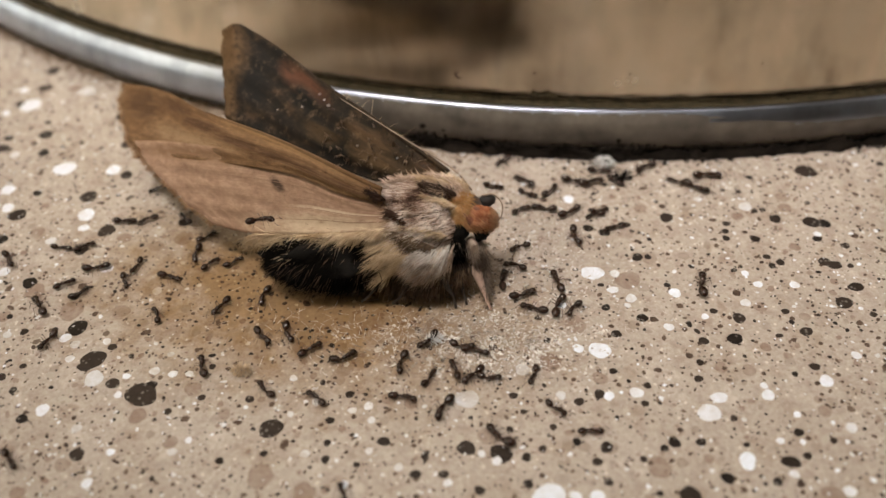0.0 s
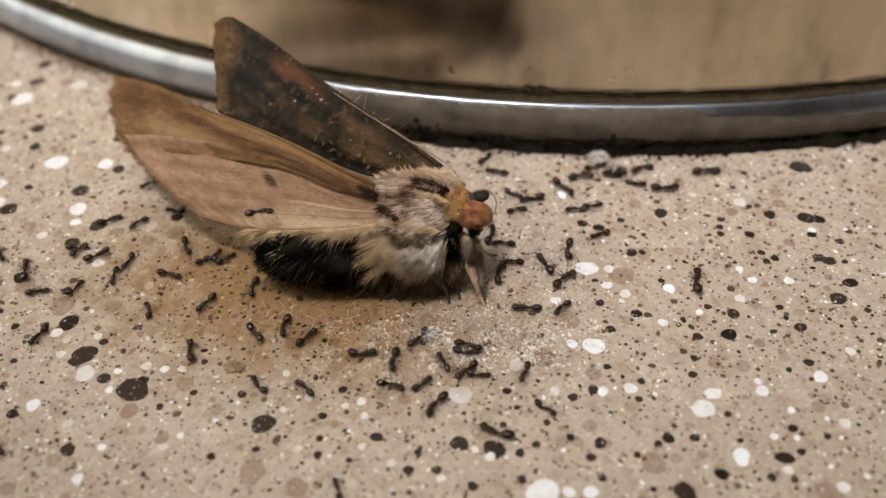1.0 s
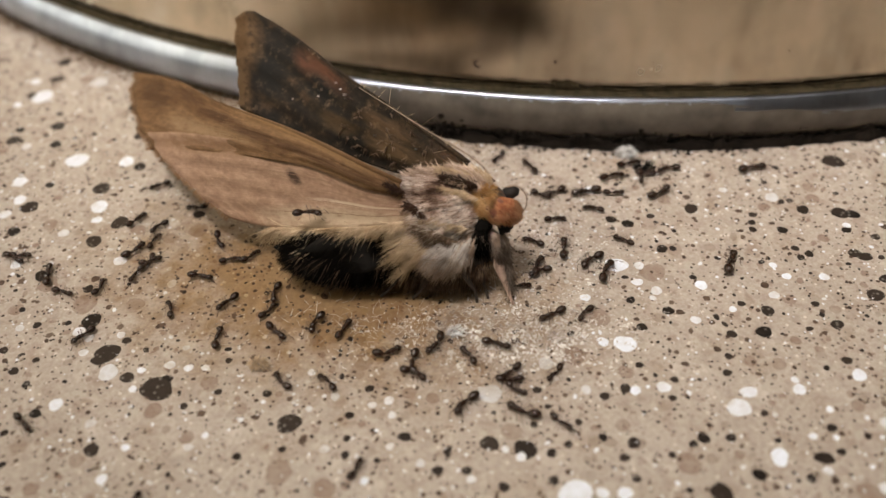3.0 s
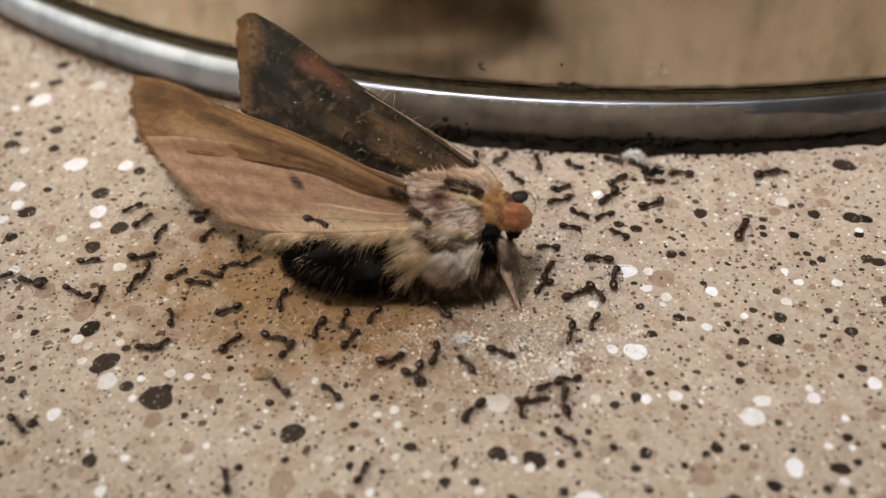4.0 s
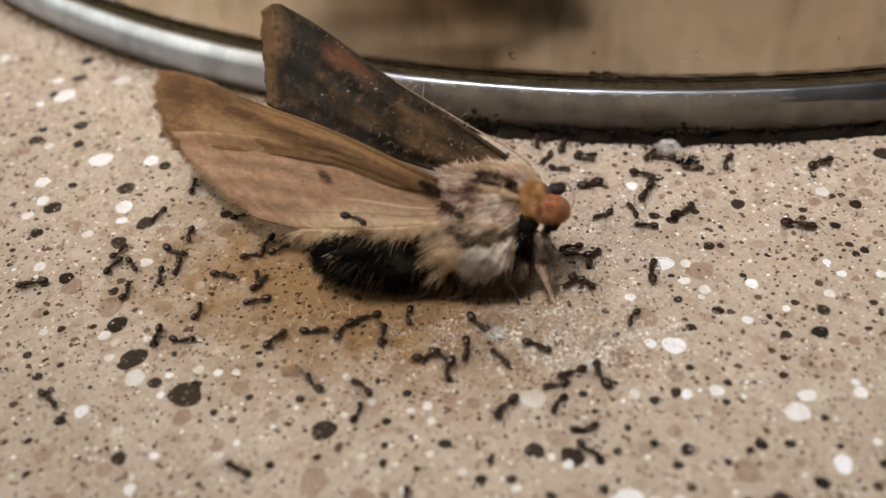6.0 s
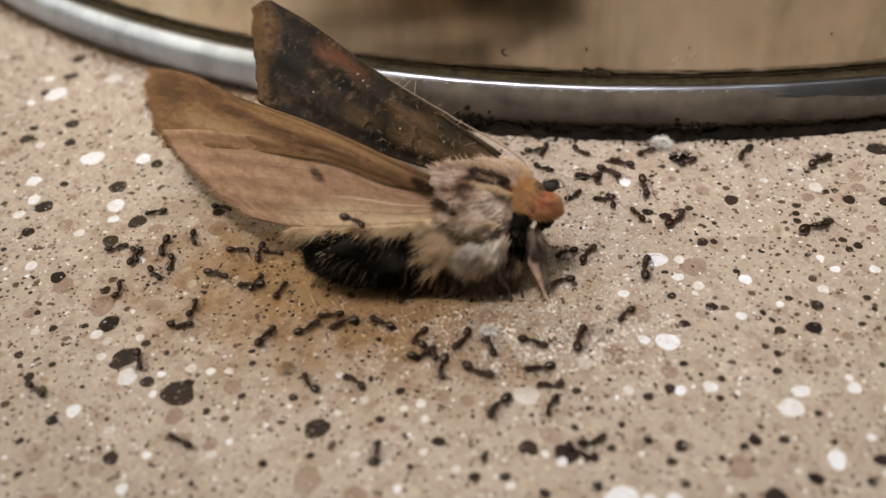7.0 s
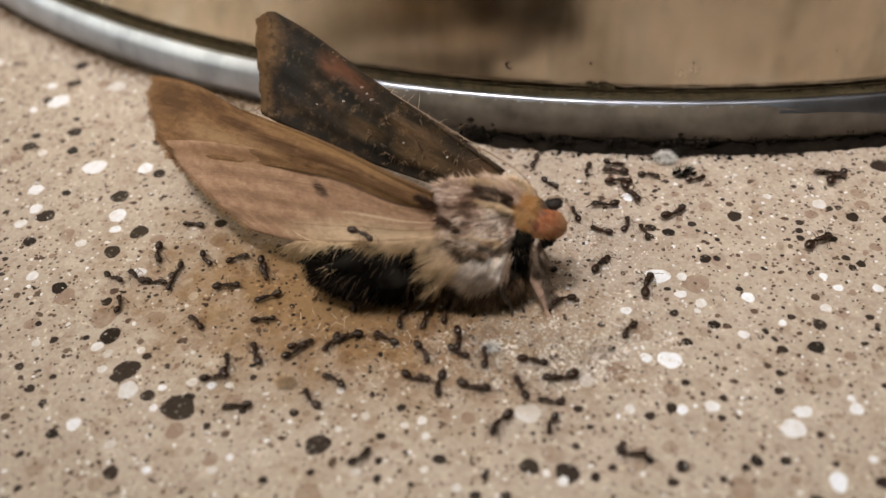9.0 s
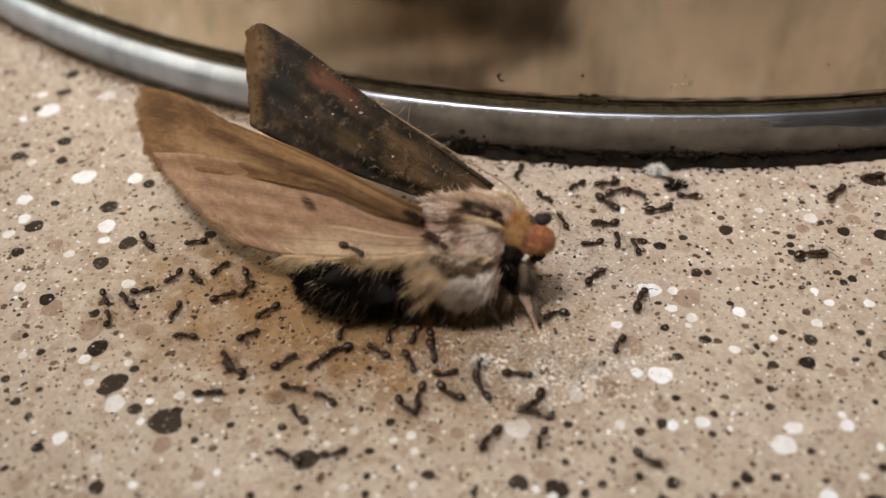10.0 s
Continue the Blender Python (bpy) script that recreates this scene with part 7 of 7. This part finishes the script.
    creep(ANTS[65], 0, [(0, 2.83, 21.5, -109), (0.5, 2.83, 21.5, -109), (1, 2.83, 21.5, -109), (1.5, 2.83, 21.5, -109), (2, 2.83, 21.5, -109), (2.5, 2.83, 21.5, -109), (4, 0.86, 15.89, -106), (4.5, 1.22, 16.01, -106), (5, 2.14, 15.8, -169), (5.5, 3.03, 15.75, -113), (7, 4.54, 21.5, -105), (7.5, 4.54, 21.5, -105), (8, 4.55, 21.5, -105), (8.5, 4.55, 21.5, -105), (9, 4.56, 21.5, -105), (9.5, 4.56, 21.5, -105), (10, 4.57, 21.5, -105)])
    creep(ANTS[66], 0, [(0, -14.4, -27, 104), (0.5, -14.4, -27, 104), (1, -14.4, -27, 104), (1.5, -14.4, -27, 104), (2, -14.4, -27, 104), (2.5, -14.4, -27, 104), (4, -16.4, -18.9, 104), (4.5, -16.4, -18.9, 104), (5, -16.4, -18.9, 136), (5.5, -16.4, -18.9, 151), (7, -21.69, -15.91, 151), (7.5, -21.65, -15.95, 151), (8, -21.61, -15.88, 87), (8.5, -21.56, -14.08, 162), (9, -18.56, -11.68, 187), (9.5, -16.12, -13.39, 148), (10, -13.64, -14.76, 151)])
    creep(ANTS[67], 0, [(0, -4.43, 2.54, -116), (0.5, -4.43, 2.54, -116), (1, -4.43, 2.54, -116), (1.5, -4.43, 2.54, -116), (2, -4.43, 2.54, -116), (2.5, -4.469, 2.526, -114), (4, -7.565, -3.685, -108), (4.5, -7.603, -3.729, -106), (5, -7.632, -3.705, -120), (5.5, -7.62, -3.651, -75), (7, -5.825, -6.629, -114), (7.5, -5.594, -6.415, -129), (8, -5.422, -7.061, -64), (8.5, -4.9, -7.578, -44), (9, -3.048, -6.944, -23), (9.5, -3.146, -7.371, -2), (10, -3.144, -7.597, 19)])
    creep(ANTS[68], 0, [(0, 23.45, 11.86, -36), (0.5, 22.3, 11.46, -17), (1, 21.01, 11.11, 3), (1.5, 19.97, 10.93, 23), (2, 18.91, 10.61, 43), (2.5, 18.31, 10.3, 39), (4, 16.1, 8.94, 25), (4.5, 15.5, 8.625, 20), (5, 15.46, 7.958, 26), (5.5, 15.56, 7.438, 31), (7, 15.14, 5.415, 48), (7.5, 15.16, 4.772, 53), (8, 15.14, 5.808, 46), (8.5, 15.25, 6.921, 39), (9, 15.17, 8.193, 32), (9.5, 14.98, 9.356, 24), (10, 14.95, 10.4, 17)])
    creep(ANTS[69], 0, [(0, -31.93, 4.78, 26), (0.5, -31.64, 4.282, 38), (1, -31.41, 3.636, 51), (1.5, -31.35, 3.111, 64), (2, -31.11, 2.672, 76), (2.5, -29.05, 3.435, 71), (4, -22.61, 5.806, 55), (4.5, -20.55, 6.521, 49), (5, -21.22, 6.814, 35), (5.5, -21.81, 7.092, 21), (7, -23.4, 8.463, -21), (7.5, -24.03, 8.747, -35), (8, -20.15, 7.506, -31), (8.5, -16.19, 6.122, -28), (9, -12.04, 4.804, -24), (9.5, -8.052, 3.67, -21), (10, -4.169, 2.476, -18)])
    creep(ANTS[70], 0, [(0, -0.8615, -10.44, 72), (0.5, -0.7771, -10.91, 64), (1, -0.8731, -11.44, 56), (1.5, -0.836, -11.72, 48), (2, -0.7076, -12.08, 41), (2.5, 1.93, -6.979, 25), (4, 9.617, 7.957, -21), (4.5, 12.26, 13.02, -37), (5, 10.57, 13.39, -26), (5.5, 9.063, 13.88, -15), (7, 3.997, 15.28, 18), (7.5, 2.401, 15.66, 29), (8, 5.078, 15.42, 18), (8.5, 7.936, 15.15, 6), (9, 10.74, 15.09, -6), (9.5, 13.32, 15.03, -18), (10, 16, 14.83, -29)])
    creep(ANTS[71], 0, [(0, -32.33, 0.1428, 18), (0.5, -32.83, -0.6868, 8), (1, -33.4, -1.395, -2), (1.5, -33.69, -2.058, -12), (2, -34.11, -2.865, -22), (2.5, -33.56, -2.235, -28), (4, -32.33, -0.6888, -45), (4.5, -31.77, -0.03442, -51), (5, -31.24, 0.5605, -57), (5.5, -30.66, 1.264, -62), (7, -29.52, 2.747, -80), (7.5, -28.97, 3.362, -85), (8, -28, 2.405, -92), (8.5, -26.98, 1.583, -99), (9, -26.2, 0.8295, -105), (9.5, -25.4, -0.1046, -112), (10, -24.43, -1.083, -118)])
    creep(ANTS[72], 0, [(0, -33.94, 4.624, -8), (0.5, -32.81, 4.172, -2), (1, -31.56, 3.857, 3), (1.5, -30.21, 3.365, 9), (2, -29.05, 2.826, 14), (2.5, -27.8, 2.356, 20), (4, -24.19, 0.9965, 36), (4.5, -22.94, 0.5788, 42), (5, -21.63, 0.2169, 47), (5.5, -20.44, -0.1734, 53), (7, -16.85, -1.758, 69), (7.5, -15.6, -2.118, 75), (8, -15.23, -3.443, 57), (8.5, -14.97, -4.644, 40), (9, -14.86, -5.962, 22), (9.5, -14.54, -7.436, 5), (10, -14.16, -8.813, -13)])
    creep(ANTS[73], 0, [(0, 1.571, -7.261, -1), (0.5, 1.892, -7.829, 2), (1, 2.372, -8.425, 4), (1.5, 2.62, -9.217, 6), (2, 2.864, -9.881, 8), (2.5, 3.11, -10.63, 11), (4, 4.235, -12.42, 17), (4.5, 4.481, -13.15, 20), (5, 4.804, -13.77, 22), (5.5, 4.972, -14.54, 24), (7, 6.176, -16.44, 31), (7.5, 6.421, -17.08, 33), (8, 7.212, -16.58, 21), (8.5, 7.849, -16.12, 9), (9, 8.645, -15.85, -2), (9.5, 9.594, -15.49, -14), (10, 10.38, -14.99, -26)])
    creep(ANTS[74], 0, [(0, -21.1, 5.772, 37), (0.5, -20.27, 4.157, 41), (1, -19.29, 2.665, 44), (1.5, -18.27, 0.9683, 47), (2, -17.42, -0.7476, 50), (2.5, -16.49, -2.415, 53), (4, -13.76, -7.282, 63), (4.5, -12.83, -8.897, 66), (5, -11.82, -10.44, 69), (5.5, -10.96, -12.03, 72), (7, -8.239, -17.13, 81), (7.5, -7.309, -18.68, 85), (8, -7.88, -17.81, 71), (8.5, -8.597, -16.84, 57), (9, -9.417, -16.01, 43), (9.5, -10.01, -15.32, 30), (10, -10.58, -14.51, 16)])
    creep(ANTS[75], 0, [(0, -2.855, -12.13, -16), (0.5, -3.087, -11.87, -19), (1, -3.247, -11.46, -21), (1.5, -3.247, -11.17, -24), (2, -3.426, -10.97, -27), (2.5, -3.515, -10.68, -30), (4, -4.049, -9.867, -38), (4.5, -4.139, -9.523, -41), (5, -4.192, -9.155, -44), (5.5, -4.321, -8.773, -47), (7, -4.904, -8.161, -55), (7.5, -4.995, -7.785, -58), (8, -5.048, -7.507, -61), (8.5, -5.18, -7.087, -63), (9, -5.503, -6.736, -66), (9.5, -5.656, -6.566, -69), (10, -5.709, -6.336, -72)])
    creep(ANTS[76], 0, [(0, 8.516, -13.31, -28), (0.5, 8.26, -13.5, -28), (1, 8.163, -13.71, -28), (1.5, 7.837, -14.12, -28), (2, 7.504, -14.4, -28), (2.5, 7.174, -14.76, -28), (4, 6.569, -15.41, -29), (4.5, 6.239, -15.76, -29), (5, 5.987, -16, -29), (5.5, 5.578, -16.38, -29), (7, 5.051, -17.14, -29), (7.5, 4.72, -17.4, -29), (8, 4.72, -20.11, -42), (8.5, 4.564, -22.87, -54), (9, 4.565, -25.81, -66), (9.5, 4.721, -28.67, -78), (10, 4.72, -31.4, -90)])
    creep(ANTS[77], 0, [(0, 10.92, -15.31, -14), (0.5, 10.93, -18.72, -33), (1, 11.08, -22.17, -52), (1.5, 11, -25.8, -71), (2, 10.92, -29.31, -90), (2.5, 10.84, -29.4, -90), (4, 11, -29.23, -90), (4.5, 10.92, -29.31, -90), (5, 10.92, -29.27, -90), (5.5, 10.76, -29.39, -90), (7, 11, -29.32, -90), (7.5, 10.92, -29.31, -90), (8, 10.92, -29.22, -90), (8.5, 10.76, -29.19, -90), (9, 10.78, -29.33, -90), (9.5, 10.93, -29.38, -90), (10, 10.92, -29.31, -90)])
    creep(ANTS[78], 0, [(0, -30.98, -17.57, -49), (0.5, -31.17, -17.2, -48), (1, -31.48, -16.77, -47), (1.5, -31.53, -16.19, -47), (2, -31.63, -15.76, -46), (2.5, -31.7, -15.22, -45), (4, -32.37, -14.03, -42), (4.5, -32.44, -13.5, -41), (5, -32.58, -13.05, -40), (5.5, -32.59, -12.47, -39), (7, -33.34, -11.25, -37), (7.5, -33.42, -10.78, -36), (8, -36.99, -13.67, -53), (8.5, -40.44, -16.46, -70), (9, -44.1, -19.11, -87), (9.5, -47.84, -21.9, -104), (10, -51.42, -24.78, -121)])
    creep(ANTS[79], 0, [(0, 10.02, 11.61, 59), (0.5, 6.897, 9.349, 81), (1, 3.89, 7.007, 102), (1.5, 0.6146, 4.541, 123), (2, -2.593, 2.222, 144), (2.5, -2.682, 2.141, 144), (4, -2.503, 2.311, 144), (4.5, -2.593, 2.222, 144), (5, -2.628, 2.225, 144), (5.5, -2.772, 2.09, 144), (7, -2.503, 2.243, 144), (7.5, -2.593, 2.222, 144), (8, -2.63, 2.307, 144), (8.5, -2.772, 2.285, 144), (9, -2.697, 2.137, 144), (9.5, -2.555, 2.135, 144), (10, -2.593, 2.222, 144)])
    creep(ANTS[80], 0, [(0, 11.54, 8.591, 34), (0.5, 8.248, 6.869, 55), (1, 4.826, 5.018, 76), (1.5, 1.342, 3.362, 97), (2, -1.969, 1.736, 119), (2.5, -1.988, 1.768, 119), (4, -1.95, 1.758, 119), (4.5, -1.969, 1.736, 119), (5, -2.054, 1.647, 119), (5.5, -2.005, 1.604, 119), (7, -1.952, 1.825, 119), (7.5, -1.969, 1.736, 119), (8, -2.054, 1.712, 119), (8.5, -2.002, 1.574, 119), (9, -1.832, 1.571, 119), (9.5, -1.884, 1.709, 119), (10, -1.969, 1.736, 119)])
    creep(ANTS[81], 0, [(0, 5.036, 0.03448, 79), (0.5, 5.166, 0.06615, 77), (1, 5.206, 0.1991, 75), (1.5, 5.516, 0.4249, 73), (2, 5.736, 0.5023, 71), (2.5, 6.001, 0.6944, 69), (4, 6.346, 0.8801, 63), (4.5, 6.611, 1.087, 61), (5, 6.833, 1.215, 59), (5.5, 7.141, 1.47, 57), (7, 7.396, 1.638, 51), (7.5, 7.661, 1.789, 49), (8, 7.885, 1.827, 47), (8.5, 8.191, 1.985, 45), (9, 8.269, 2.247, 44), (9.5, 8.313, 2.346, 42), (10, 8.537, 2.374, 40)])
    creep(ANTS[82], 0, [(0, 6.713, -1.706, 33), (0.5, 3.965, -0.8401, 55), (1, 1.2, 0.1631, 76), (1.5, -1.32, 1.159, 97), (2, -3.987, 2.021, 118), (2.5, -3.905, 2.069, 118), (4, -4.068, 1.939, 118), (4.5, -3.987, 2.021, 118), (5, -3.912, 2.068, 118), (5.5, -3.825, 2.199, 118), (7, -4.067, 1.956, 118), (7.5, -3.987, 2.021, 118), (8, -3.911, 1.968, 118), (8.5, -3.827, 2.06, 118), (9, -3.978, 2.179, 118), (9.5, -4.063, 2.106, 118), (10, -3.987, 2.021, 118)])
    creep(ANTS[83], 0, [(0, 24.79, 13.71, -16), (0.5, 24.98, 13.61, -14), (1, 25.23, 13.67, -11), (1.5, 25.66, 13.61, -9), (2, 25.9, 13.45, -7), (2.5, 26.23, 13.4, -4), (4, 26.96, 13.14, 3), (4.5, 27.29, 13.13, 5), (5, 27.66, 13.15, 8), (5.5, 27.95, 13.18, 10), (7, 28.62, 12.73, 17), (7.5, 28.96, 12.75, 19), (8, 29.32, 12.67, 22), (8.5, 29.62, 12.73, 24), (9, 29.72, 12.74, 26), (9.5, 29.98, 12.56, 29), (10, 30.35, 12.43, 31)])
    creep(ANTS[84], 0, [(0, 4.645, 12.47, -16), (0.5, 2.321, 10.09, -37), (1, 0.1432, 7.827, -59), (1.5, -2.01, 5.352, -80), (2, -4.326, 2.866, -101), (2.5, -4.319, 2.824, -101), (4, -4.333, 2.857, -101), (4.5, -4.326, 2.866, -101), (5, -4.245, 2.956, -101), (5.5, -4.314, 2.981, -101), (7, -4.331, 2.779, -101), (7.5, -4.326, 2.866, -101), (8, -4.246, 2.902, -101), (8.5, -4.317, 3.037, -101), (9, -4.478, 3.02, -101), (9.5, -4.406, 2.882, -101), (10, -4.326, 2.866, -101)])
    creep(ANTS[85], 0, [(0, -7.0, 0.2, -94), (5.5, -7.0, 0.2, -94), (7.5, -7.4, -3.1, -94), (8.0, -7.46, -3.3, -97), (8.5, -7.34, -3.34, -94), (9.0, -7.46, -3.38, -91), (9.5, -7.34, -3.42, -97), (10.0, -7.46, -3.46, -94)])
    creep(ANTS[86], 0, [(0, -10.8, 0.2, -108), (8.0, -10.8, 0.2, -108), (9.4, -11.2, -3.0, -108), (9.5, -11.26, -3.2, -111), (10.0, -11.14, -3.24, -108)])
    creep(ANTS[87], 0, [(0, -3.8, 0.2, -86), (8.2, -3.8, 0.2, -86), (9.3, -4.2, -4.0, -86), (9.5, -4.26, -4.2, -89), (10.0, -4.14, -4.24, -86)])
    creep(ANTS[88], 0, [(0, -5.2, 0.2, -92), (7.0, -5.2, 0.2, -92), (8.4, -5.6, -3.3, -92), (8.5, -5.66, -3.5, -95), (9.0, -5.54, -3.54, -92), (9.5, -5.66, -3.58, -89), (10.0, -5.54, -3.62, -95)])


motions()
